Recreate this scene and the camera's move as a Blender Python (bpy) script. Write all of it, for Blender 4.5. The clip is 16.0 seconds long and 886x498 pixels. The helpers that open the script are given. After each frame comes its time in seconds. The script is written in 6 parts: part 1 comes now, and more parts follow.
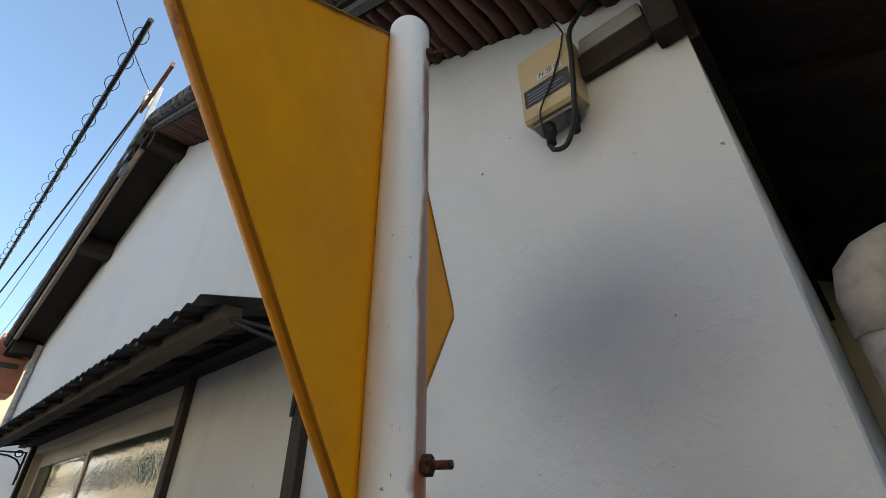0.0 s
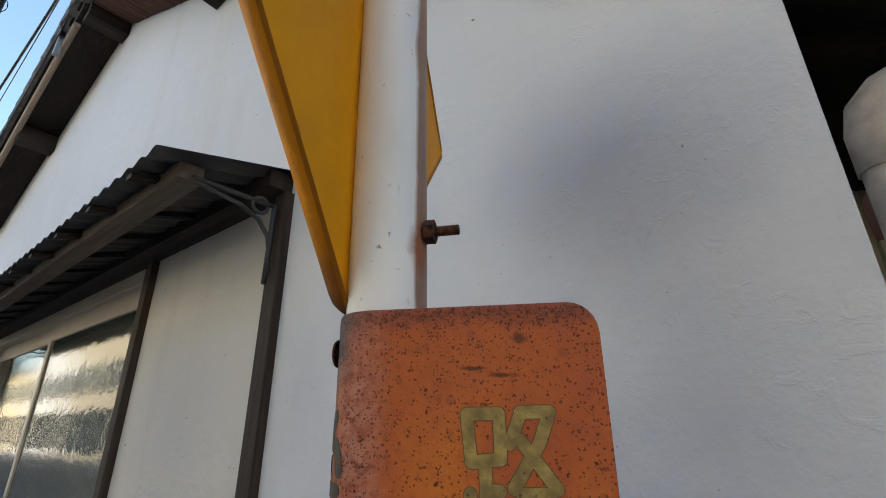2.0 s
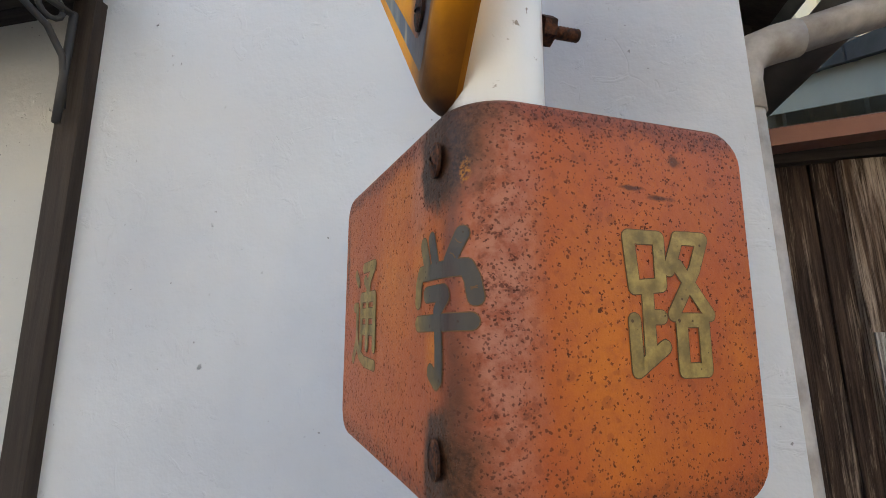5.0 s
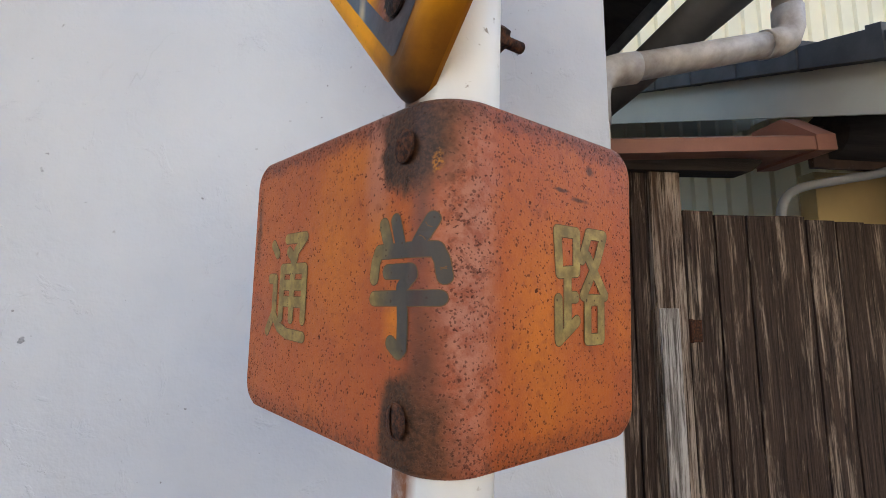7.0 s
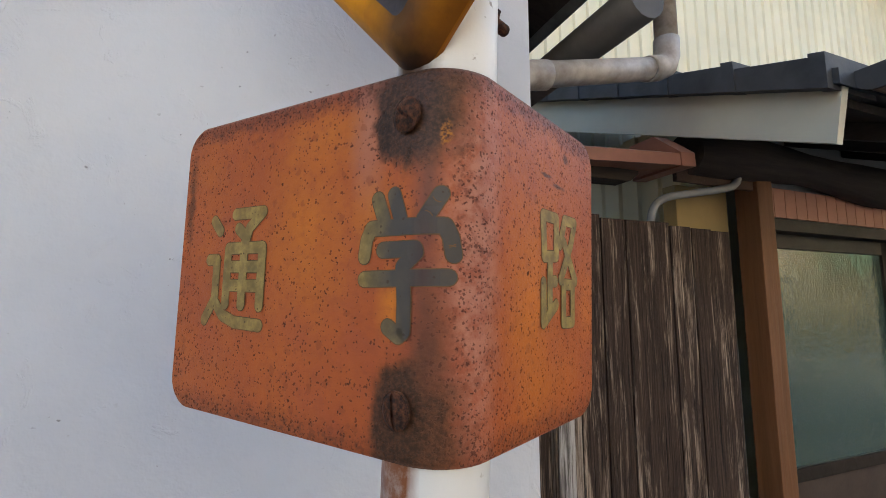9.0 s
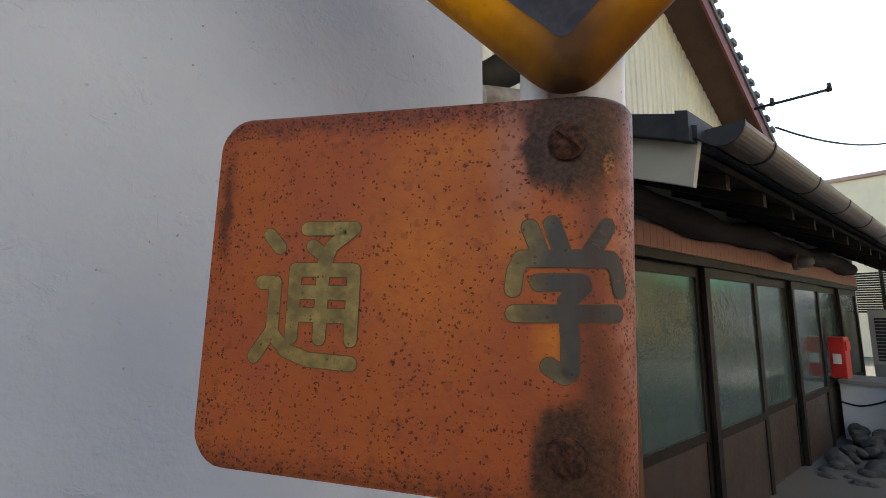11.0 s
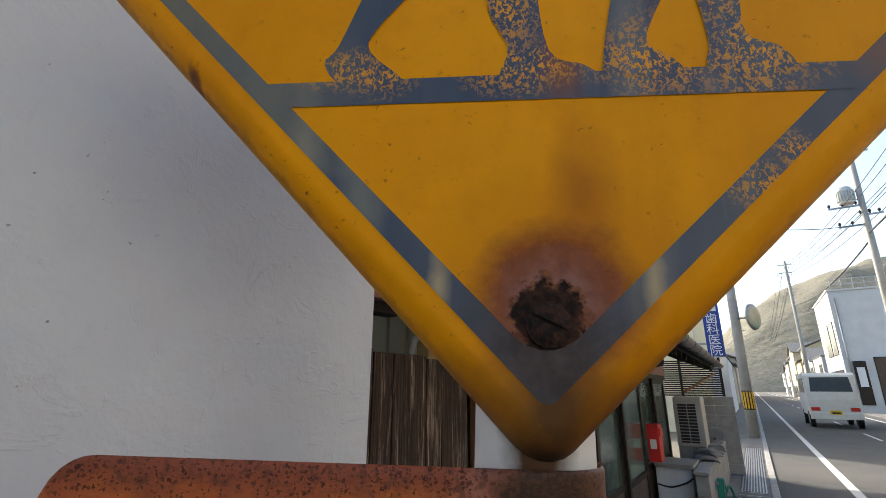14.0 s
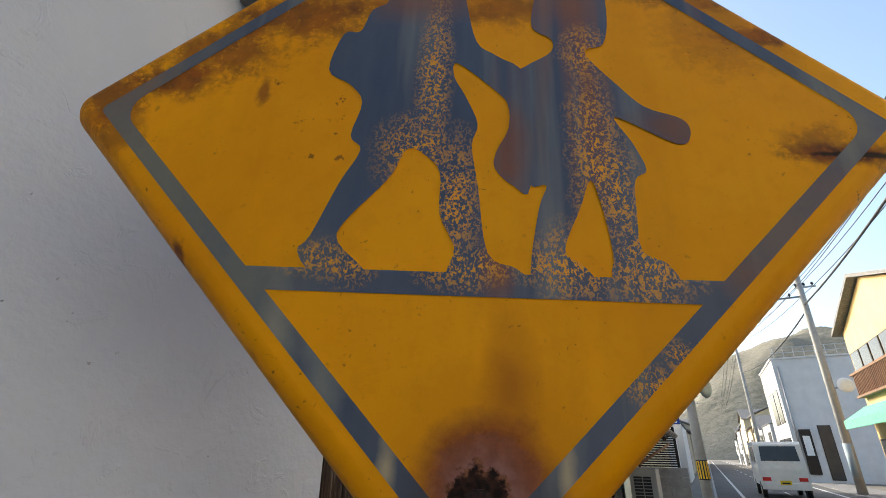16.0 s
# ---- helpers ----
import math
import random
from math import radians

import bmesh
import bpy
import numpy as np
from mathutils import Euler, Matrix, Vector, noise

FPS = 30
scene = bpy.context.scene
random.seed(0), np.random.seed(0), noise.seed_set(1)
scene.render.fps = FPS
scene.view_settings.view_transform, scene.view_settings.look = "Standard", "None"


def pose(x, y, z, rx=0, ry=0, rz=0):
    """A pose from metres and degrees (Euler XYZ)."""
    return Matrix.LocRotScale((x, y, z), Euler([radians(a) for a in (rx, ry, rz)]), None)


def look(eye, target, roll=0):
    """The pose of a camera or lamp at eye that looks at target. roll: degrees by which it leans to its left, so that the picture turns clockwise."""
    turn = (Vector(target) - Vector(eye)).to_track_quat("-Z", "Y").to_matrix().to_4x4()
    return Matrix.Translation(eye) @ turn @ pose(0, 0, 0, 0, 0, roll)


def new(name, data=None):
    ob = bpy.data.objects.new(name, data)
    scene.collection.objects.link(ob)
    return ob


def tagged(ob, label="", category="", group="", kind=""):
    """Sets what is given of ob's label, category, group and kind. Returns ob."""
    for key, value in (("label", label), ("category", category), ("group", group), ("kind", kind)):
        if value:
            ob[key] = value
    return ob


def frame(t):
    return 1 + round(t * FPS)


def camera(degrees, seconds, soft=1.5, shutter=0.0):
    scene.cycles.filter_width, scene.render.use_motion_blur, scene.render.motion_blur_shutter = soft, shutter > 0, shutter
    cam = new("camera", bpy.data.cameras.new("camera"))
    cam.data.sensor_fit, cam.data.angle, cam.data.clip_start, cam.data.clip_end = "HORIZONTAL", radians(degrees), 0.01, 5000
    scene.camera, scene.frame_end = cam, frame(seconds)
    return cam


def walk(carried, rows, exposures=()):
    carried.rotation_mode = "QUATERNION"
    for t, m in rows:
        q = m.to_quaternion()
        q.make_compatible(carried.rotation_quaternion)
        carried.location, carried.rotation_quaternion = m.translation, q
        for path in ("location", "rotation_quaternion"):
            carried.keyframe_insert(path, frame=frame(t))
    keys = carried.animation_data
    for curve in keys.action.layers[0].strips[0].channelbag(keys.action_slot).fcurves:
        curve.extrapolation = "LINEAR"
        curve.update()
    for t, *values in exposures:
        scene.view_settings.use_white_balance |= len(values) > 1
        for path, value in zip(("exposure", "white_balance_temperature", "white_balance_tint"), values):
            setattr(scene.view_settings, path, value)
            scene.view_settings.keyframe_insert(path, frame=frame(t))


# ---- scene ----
cam = camera(87.7, 16.0, soft=0.8)
PATH = [
    (0, (0.001, -0.001, 1.76), (-1.155, 1.271, 2.782), -0.1),
    (0.5, (-0.013, 0.004, 1.74), (-1.19, 1.302, 2.704), -0.1),
    (1, (-0.041, 0.022, 1.709), (-1.234, 1.363, 2.592), -0.2),
    (1.5, (-0.067, 0.041, 1.682), (-1.257, 1.437, 2.479), -0.3),
    (2, (-0.099, 0.067, 1.663), (-1.249, 1.538, 2.38), -0.4),
    (2.5, (-0.134, 0.077, 1.654), (-1.217, 1.633, 2.291), -0.6),
    (3, (-0.158, 0.086, 1.638), (-1.145, 1.728, 2.212), -0.8),
    (3.5, (-0.18, 0.079, 1.622), (-1.019, 1.82, 2.134), -0.8),
    (3.7, (-0.196, 0.094, 1.612), (-1.051, 1.823, 2.141), -1.0),
    (5.8, (-0.378, 0.03, 1.62), (-0.38, 2.009, 1.912), 0.0),
    (6, (-0.383, 0.027, 1.619), (-0.33, 2.005, 1.905), -0.0),
    (6.5, (-0.384, 0.028, 1.617), (-0.212, 2.003, 1.886), 0.0),
    (7, (-0.388, 0.033, 1.62), (-0.113, 1.997, 1.874), 0.1),
    (7.5, (-0.391, 0.033, 1.618), (-0.019, 1.983, 1.862), 0.2),
    (8, (-0.398, 0.034, 1.616), (0.085, 1.959, 1.86), 0.2),
    (8.2, (-0.404, 0.039, 1.613), (0.132, 1.95, 1.857), 0.1),
    (10.3, (-0.533, 0.128, 1.611), (0.572, 1.776, 1.859), 0.1),
    (10.5, (-0.544, 0.142, 1.613), (0.615, 1.752, 1.866), 0.1),
    (11, (-0.569, 0.159, 1.625), (0.698, 1.68, 1.907), -0.0),
    (11.5, (-0.563, 0.182, 1.645), (0.806, 1.607, 1.956), 0.0),
    (12, (-0.569, 0.206, 1.686), (0.885, 1.534, 2.038), 0.0),
    (12.5, (-0.563, 0.222, 1.713), (0.954, 1.461, 2.116), 0.0),
    (13, (-0.565, 0.225, 1.735), (0.997, 1.388, 2.191), 0.1),
    (13.5, (-0.57, 0.216, 1.754), (1.022, 1.311, 2.271), 0.2),
    (14, (-0.583, 0.212, 1.773), (1.026, 1.248, 2.352), 0.2),
    (14.5, (-0.599, 0.199, 1.79), (1.024, 1.182, 2.423), 0.3),
    (15, (-0.608, 0.194, 1.801), (1.018, 1.126, 2.5), 0.3),
    (15.5, (-0.623, 0.18, 1.816), (0.998, 1.068, 2.579), 0.4),
    (16, (-0.636, 0.173, 1.828), (0.98, 1.026, 2.643), 0.5),
]
EXPOSURES = [(0.0, 1.5, 6230, 2), (2.0, 1.82, 6180, 3), (3.5, 2.10, 6120, 3), (6.0, 2.45, 6200, 6), (7.0, 2.5, 6150, 7), (8.2, 2.45, 6200, 7), (10.5, 1.99, 6250, 6), (12.5, 1.35, 6350, 6), (14.0, 1.64, 6400, 6), (16.0, 1.53, 6400, 6)]
walk(cam, [(t, look(eye, target, roll)) for t, eye, target, roll in PATH], exposures=EXPOSURES)

# ---- light ----
SUN_AZ, SUN_EL = 33.0, 27.0
world = bpy.data.worlds.new("sky")
scene.world = world
world.use_nodes = True
wn = world.node_tree.nodes
sky = wn.new("ShaderNodeTexSky")
sky.sky_type = "NISHITA"
sky.sun_disc = False
sky.sun_elevation, sky.sun_rotation = radians(SUN_EL), radians(SUN_AZ)
sky.air_density, sky.dust_density = 1.0, 3.5
wn["Background"].inputs["Strength"].default_value = 0.14
world.node_tree.links.new(sky.outputs["Color"], wn["Background"].inputs["Color"])
sun = new("sun", bpy.data.lights.new("sun", "SUN"))
sun.data.energy, sun.data.angle, sun.data.color = 3.0, radians(0.6), (1.0, 0.90, 0.76)
sx, sy, sz = math.sin(radians(SUN_AZ)), math.cos(radians(SUN_AZ)), math.tan(radians(SUN_EL))
sun.matrix_world = look((sx * 50, sy * 50, sz * 50), (0, 0, 0))


# ---- materials ----
class Mat:
    """Small builder of a procedural material."""

    def __init__(self, name, rough=0.7, metal=0.0):
        self.m = bpy.data.materials.new(name)
        self.m.use_nodes = True
        self.t = self.m.node_tree
        self.b = self.t.nodes["Principled BSDF"]
        self.b.inputs["Roughness"].default_value = rough
        self.b.inputs["Metallic"].default_value = metal
        self.b.inputs["Specular IOR Level"].default_value = 0.3
        self.co = self.t.nodes.new("ShaderNodeTexCoord").outputs["Object"]

    def node(self, kind, **vals):
        n = self.t.nodes.new(kind)
        for k, v in vals.items():
            n.inputs[k.replace("_", " ")].default_value = v
        return n

    def link(self, a, b):
        self.t.links.new(a, b)

    def scaled(self, s):
        n = self.t.nodes.new("ShaderNodeMapping")
        n.inputs["Scale"].default_value = s
        self.link(self.co, n.inputs["Vector"])
        return n.outputs["Vector"]

    def noise(self, scale, detail=4.0, rough=0.6, stretch=None, distort=0.0):
        n = self.node("ShaderNodeTexNoise", Scale=scale, Detail=detail, Roughness=rough, Distortion=distort)
        self.link(self.scaled(stretch) if stretch else self.co, n.inputs["Vector"])
        return n.outputs["Fac"]

    def ramp(self, fac, lo, hi, c0=(0, 0, 0), c1=(1, 1, 1)):
        """From c0 at lo to c1 at hi, held beyond both."""
        n = self.t.nodes.new("ShaderNodeMapRange")
        n.inputs["From Min"].default_value, n.inputs["From Max"].default_value = lo, hi
        self.link(fac, n.inputs["Value"])
        grey = all(len(set(c)) == 1 for c in (c0, c1))
        if grey:
            n.inputs["To Min"].default_value, n.inputs["To Max"].default_value = c0[0], c1[0]
            return n.outputs["Result"]
        return self.mix(n.outputs["Result"], c0, c1)

    def mix(self, fac, a, b):
        n = self.t.nodes.new("ShaderNodeMix")
        n.data_type = "RGBA"
        for sock, v in ((n.inputs[0], fac), (n.inputs[6], a), (n.inputs[7], b)):
            if isinstance(v, (tuple, list)):
                sock.default_value = (*v, 1)
            elif isinstance(v, (int, float)):
                sock.default_value = v
            else:
                self.link(v, sock)
        return n.outputs[2]

    def maths(self, op, a, b=0.0, clamp=False):
        n = self.t.nodes.new("ShaderNodeMath")
        n.operation, n.use_clamp = op, clamp
        for sock, v in ((n.inputs[0], a), (n.inputs[1], b)):
            if isinstance(v, (int, float)):
                sock.default_value = v
            else:
                self.link(v, sock)
        return n.outputs[0]

    def axes(self):
        n = self.t.nodes.new("ShaderNodeSeparateXYZ")
        self.link(self.co, n.inputs[0])
        return n.outputs

    def near(self, x, z, rx, rz, soft=0.5, wobble=0.0, scale=40.0, y=None):
        """1 inside an uneven spot around (x, z) of the object's own space, 0 outside."""
        ax = self.axes()
        dx = self.maths("DIVIDE", self.maths("SUBTRACT", ax[0], x), rx)
        dz = self.maths("DIVIDE", self.maths("SUBTRACT", ax[2], z), rz)
        d = self.maths("SQRT", self.maths("ADD", self.maths("MULTIPLY", dx, dx), self.maths("MULTIPLY", dz, dz)))
        if wobble:
            d = self.maths("ADD", d, self.maths("MULTIPLY", self.maths("SUBTRACT", self.noise(scale, 5), 0.5), wobble))
        return self.ramp(d, 1.0 - soft, 1.0 + soft * 0.3, (1, 1, 1), (0, 0, 0))

    def dots(self, scale, share, size=0.42, shift=0.0, warp=0.35):
        """Separate uneven specks, one at most in each cell; share says how many cells have one."""
        bend = self.node("ShaderNodeTexNoise", Scale=scale * 1.6, Detail=2.0)
        self.link(self.co, bend.inputs["Vector"])
        off = self.t.nodes.new("ShaderNodeVectorMath")
        off.operation = "MULTIPLY_ADD"
        self.link(bend.outputs["Color"], off.inputs[0])
        off.inputs[1].default_value = (warp / scale,) * 3
        self.link(self.co, off.inputs[2])
        moved = self.t.nodes.new("ShaderNodeMapping")
        moved.inputs["Location"].default_value = (shift, shift * 0.7, 0.0)
        self.link(off.outputs[0], moved.inputs["Vector"])
        cell = self.node("ShaderNodeTexVoronoi", Scale=scale)
        self.link(moved.outputs["Vector"], cell.inputs["Vector"])
        rnd = self.t.nodes.new("ShaderNodeSeparateColor")
        self.link(cell.outputs["Color"], rnd.inputs[0])
        has = self.maths("LESS_THAN", rnd.outputs[0], share)
        radius = self.maths("MULTIPLY_ADD", rnd.outputs[1], size * 0.75)
        radius.node.inputs[2].default_value = size * 0.25
        edge = self.maths("MULTIPLY", self.maths("SUBTRACT", radius, cell.outputs["Distance"]), 9.0, True)
        return self.maths("MULTIPLY", has, edge)

    def colour(self, c):
        if isinstance(c, (tuple, list)):
            self.b.inputs["Base Color"].default_value = (*c, 1)
        else:
            self.link(c, self.b.inputs["Base Color"])
        return self

    def rough(self, fac, lo, hi):
        n = self.t.nodes.new("ShaderNodeMapRange")
        n.inputs["To Min"].default_value, n.inputs["To Max"].default_value = lo, hi
        self.link(fac, n.inputs["Value"])
        self.link(n.outputs["Result"], self.b.inputs["Roughness"])
        return self

    def bump(self, height, strength=0.3, distance=0.01):
        n = self.node("ShaderNodeBump", Strength=strength, Distance=distance)
        self.link(height, n.inputs["Height"])
        self.link(n.outputs["Normal"], self.b.inputs["Normal"])
        return self


def painted(name, col, col2, rough=0.5, metal=0.0, scale=6.0, bump=0.1):
    """Plain paint or metal with faint blotches, grime and fine grain."""
    m = Mat(name, rough, metal)
    a = m.ramp(m.noise(scale, 6), 0.35, 0.7)
    m.colour(m.mix(a, col, col2))
    m.rough(m.noise(scale * 5, 3), max(0.05, rough - 0.12), min(1, rough + 0.12))
    return m.bump(m.noise(scale * 20, 3), bump, 0.004).m


def wooden(name, col, col2, axis=2, rough=0.75, fine=60.0):
    """Timber with grain along one axis and a shade of its own for each piece."""
    m = Mat(name, rough)
    st = [1.0, 1.0, 1.0]
    st[axis] = 0.06
    g = m.noise(fine, 6, 0.7, st, 0.4)
    big = m.noise(fine * 0.15, 4, 0.6, st)
    info = m.t.nodes.new("ShaderNodeObjectInfo").outputs["Random"]
    c = m.mix(m.ramp(g, 0.35, 0.68), col, col2)
    c = m.mix(m.maths("MULTIPLY", m.ramp(big, 0.4, 0.7), 0.6), c, tuple(v * 0.5 for v in col))
    c = m.mix(m.maths("MULTIPLY", info, 0.45), c, tuple(v * 0.55 for v in col2))
    m.colour(c)
    return m.bump(g, 0.6, 0.004).m


def streaked(name, dark, mid, pale, where):
    """Old boards: dark stain, split along the grain, worn to pale wood in long streaks."""
    m = Mat(name, 0.85)
    g = m.noise(150, 6, 0.75, (1, 1, 0.035), 0.3)
    big = m.noise(34, 6, 0.7, (1, 1, 0.08), 0.5)
    info = m.t.nodes.new("ShaderNodeObjectInfo").outputs["Random"]
    c = m.mix(m.ramp(g, 0.38, 0.66), dark, mid)
    worn = m.maths("ADD", big, m.maths("MULTIPLY", m.maths("SUBTRACT", info, 0.5), 0.12))
    pick = m.maths("MULTIPLY", m.ramp(worn, where - 0.05, where + 0.09), m.ramp(g, 0.40, 0.58))
    c = m.mix(m.maths("MULTIPLY", pick, 0.9), c, pale)
    split = m.ramp(m.noise(60, 3, 0.6, (1, 1, 0.02), 0.2), 0.66, 0.69)
    c = m.mix(split, c, (0.008, 0.006, 0.005))
    m.colour(c)
    return m.bump(m.maths("SUBTRACT", g, split), 0.8, 0.005).m


def plaster(name, col, grime, soft_spots=()):
    m = Mat(name, 0.85)
    big = m.noise(0.9, 5, 0.55)
    mid = m.noise(7.0, 6, 0.65)
    pit = m.noise(34.0, 3, 0.5)
    streak = m.noise(5.0, 5, 0.6, (1.0, 1.0, 0.12))
    c = m.mix(m.ramp(big, 0.42, 0.75), col, tuple(v * 0.9 for v in col))
    c = m.mix(m.maths("MULTIPLY", m.ramp(streak, 0.55, 0.8), 0.35), c, grime)
    chips = m.maths("MULTIPLY", m.ramp(pit, 0.715, 0.735), m.ramp(mid, 0.46, 0.56))
    c = m.mix(m.maths("MULTIPLY", chips, 0.75), c, (0.10, 0.10, 0.11))
    line = m.maths("ABSOLUTE", m.maths("SUBTRACT", m.noise(3.2, 4, 0.55, (1.6, 1.6, 0.7), 0.6), 0.5))
    crack = m.maths("MULTIPLY", m.ramp(line, 0.0, 0.0035, (1, 1, 1), (0, 0, 0)), m.ramp(m.noise(4.3, 3), 0.60, 0.66))
    c = m.mix(m.maths("MULTIPLY", crack, 0.13), c, (0.20, 0.20, 0.21))
    # soft-edged darker blue-grey areas at given places
    for x, z, rx, rz, k in soft_spots:
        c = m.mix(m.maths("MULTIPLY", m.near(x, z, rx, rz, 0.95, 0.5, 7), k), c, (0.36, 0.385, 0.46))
    nick = m.maths("MULTIPLY", m.dots(26, 0.32, 0.055, 0.4, 0.9), m.ramp(m.noise(3.5, 3), 0.42, 0.55))
    nick = m.maths("MAXIMUM", nick, m.maths("MULTIPLY", m.dots(60, 0.22, 0.11, 2.2, 1.4), m.ramp(m.noise(4.5, 3), 0.50, 0.62)))
    plain = m.co
    m.co = m.scaled((3.0, 3.0, 0.45))
    scratch = m.dots(16, 0.16, 0.030, 5.0, 1.5)
    m.co = plain
    nick = m.maths("MAXIMUM", nick, m.maths("MULTIPLY", scratch, 0.6))
    c = m.mix(m.maths("MULTIPLY", nick, 0.8), c, (0.12, 0.12, 0.13))
    fine = m.maths("MULTIPLY", m.ramp(m.noise(95, 2, 0.5), 0.72, 0.74), m.ramp(m.noise(5.5, 4), 0.48, 0.58))
    c = m.mix(m.maths("MULTIPLY", fine, 0.7), c, (0.16, 0.15, 0.16))
    m.colour(c)
    h = m.maths("ADD", m.maths("MULTIPLY", mid, 1.0), m.maths("MULTIPLY", m.ramp(m.noise(16, 5, 0.6, None, 1.2), 0.6, 0.66), 0.10))
    h = m.maths("SUBTRACT", h, m.maths("MULTIPLY", m.maths("ADD", m.maths("ADD", chips, nick), m.maths("MULTIPLY", crack, 0.2)), 0.5))
    return m.bump(h, 0.55, 0.012).m


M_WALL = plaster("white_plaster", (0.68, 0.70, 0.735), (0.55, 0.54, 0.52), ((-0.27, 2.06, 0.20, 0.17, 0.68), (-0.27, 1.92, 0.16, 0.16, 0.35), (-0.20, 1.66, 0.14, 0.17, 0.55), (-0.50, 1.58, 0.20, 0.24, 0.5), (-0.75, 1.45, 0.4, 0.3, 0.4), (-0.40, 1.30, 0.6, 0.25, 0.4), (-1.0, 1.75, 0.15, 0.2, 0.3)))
M_PANEL = plaster("cream_plaster", (0.56, 0.55, 0.52), (0.33, 0.32, 0.30), ((-1.6, 1.7, 0.25, 0.3, 0.35), (-1.4, 2.05, 0.2, 0.12, 0.3)))
M_DARKWOOD = wooden("dark_timber", (0.026, 0.019, 0.015), (0.085, 0.062, 0.048))
M_DARKWOOD_X = wooden("dark_timber_lengthwise", (0.022, 0.016, 0.013), (0.065, 0.048, 0.038), 0)
M_DARKWOOD_Y = wooden("dark_timber_crosswise", (0.02, 0.015, 0.012), (0.06, 0.045, 0.035), 1)
# near-black colour carries the shade of the rooms behind the glass
M_INNER = painted("shade_painted_inner_wall", (0.04, 0.038, 0.033), (0.03, 0.028, 0.025), 0.9)
M_GATE = streaked("weathered_boards", (0.016, 0.010, 0.008), (0.090, 0.056, 0.040), (0.48, 0.38, 0.29), 0.592)
M_GREYWOOD = streaked("bleached_timber", (0.030, 0.018, 0.012), (0.14, 0.082, 0.052), (0.44, 0.36, 0.29), 0.50)
M_POSTWOOD = wooden("brown_post", (0.13, 0.055, 0.022), (0.24, 0.11, 0.05), 2, 0.6, 40)
M_FRAME = painted("bronze_frame", (0.014, 0.010, 0.008), (0.024, 0.016, 0.012), 0.5)
M_SASH = painted("beige_sash", (0.50, 0.43, 0.34), (0.56, 0.49, 0.40), 0.4, 0.0)
M_CANOPY = painted("dark_corrugated_metal", (0.05, 0.05, 0.052), (0.09, 0.085, 0.08), 0.55, 0.3)
M_TILE = painted("black_roof_tile", (0.035, 0.036, 0.038), (0.07, 0.07, 0.072), 0.55, 0.0, 9)
M_OLDTILE = painted("old_grey_roof_tile", (0.10, 0.10, 0.10), (0.22, 0.21, 0.20), 0.8, 0.0, 12, 0.5)
M_PIPE = painted("grey_plastic_pipe", (0.50, 0.46, 0.42), (0.25, 0.21, 0.18), 0.5, 0.0, 18)
M_GUTTER = painted("brown_plastic_gutter", (0.12, 0.085, 0.065), (0.17, 0.125, 0.10), 0.35)
M_GREYCAN = painted("pale_grey_can", (0.55, 0.55, 0.53), (0.46, 0.46, 0.45), 0.5, 0.0, 3)
M_DARKPIPE = painted("dark_grey_gutter", (0.07, 0.065, 0.06), (0.12, 0.11, 0.10), 0.5)
M_FASCIA = painted("cream_fascia_board", (0.56, 0.53, 0.42), (0.48, 0.45, 0.36), 0.5, 0.0, 3)
M_HOOD = painted("rust_brown_metal", (0.30, 0.13, 0.085), (0.22, 0.10, 0.07), 0.5, 0.1, 8)
M_SIDING = painted("cream_metal_siding", (0.80, 0.71, 0.49), (0.72, 0.64, 0.44), 0.5, 0.0, 2)
M_RAKE = painted("red_brown_rake", (0.24, 0.075, 0.05), (0.19, 0.065, 0.045), 0.5)
M_PINKTILE = painted("pink_tile", (0.42, 0.19, 0.13), (0.50, 0.25, 0.17), 0.4)
M_CONCRETE = painted("concrete", (0.36, 0.35, 0.33), (0.25, 0.24, 0.23), 0.9, 0.0, 5, 0.4)
M_STEEL = painted("galvanised_steel", (0.38, 0.38, 0.38), (0.28, 0.28, 0.29), 0.45, 0.7, 12)
M_BLACK = painted("black_rubber", (0.018, 0.018, 0.02), (0.03, 0.03, 0.032), 0.55, 0.0, 20)
sb = Mat("spotted_brown_board", 0.7)
M_SPOTBOARD = sb.colour(sb.mix(sb.maths("MULTIPLY", sb.dots(75, 0.3, 0.22), 0.8), sb.mix(sb.ramp(sb.noise(30, 5), 0.35, 0.7), (0.055, 0.030, 0.020), (0.085, 0.048, 0.034)), (0.45, 0.42, 0.38))).m
M_WHITE = painted("white_paint", (0.75, 0.75, 0.74), (0.66, 0.66, 0.65), 0.5, 0.0, 5)
M_RED = painted("red_paint", (0.60, 0.03, 0.025), (0.50, 0.025, 0.02), 0.4)
M_STONE = painted("grey_stone", (0.055, 0.055, 0.05), (0.12, 0.115, 0.10), 0.85, 0.0, 14, 0.6)
M_HOSE = painted("green_hose", (0.01, 0.13, 0.085), (0.015, 0.18, 0.12), 0.4)
M_BLUE = painted("blue_sign_paint", (0.02, 0.05, 0.24), (0.025, 0.06, 0.28), 0.4)


def glass_mat(name, tint, rough, wave, relief=0.7):
    m = Mat(name, rough)
    m.colour(tint)
    m.b.inputs["Transmission Weight"].default_value = 0.6
    m.b.inputs["Specular IOR Level"].default_value = 0.8
    m.b.inputs["IOR"].default_value = 1.5 if relief > 0.3 else 1.8
    return m.bump(m.maths("ADD", m.noise(wave, 3, 0.6), m.maths("MULTIPLY", m.noise(wave * 0.12, 3), 3.0)), relief, 0.006).m


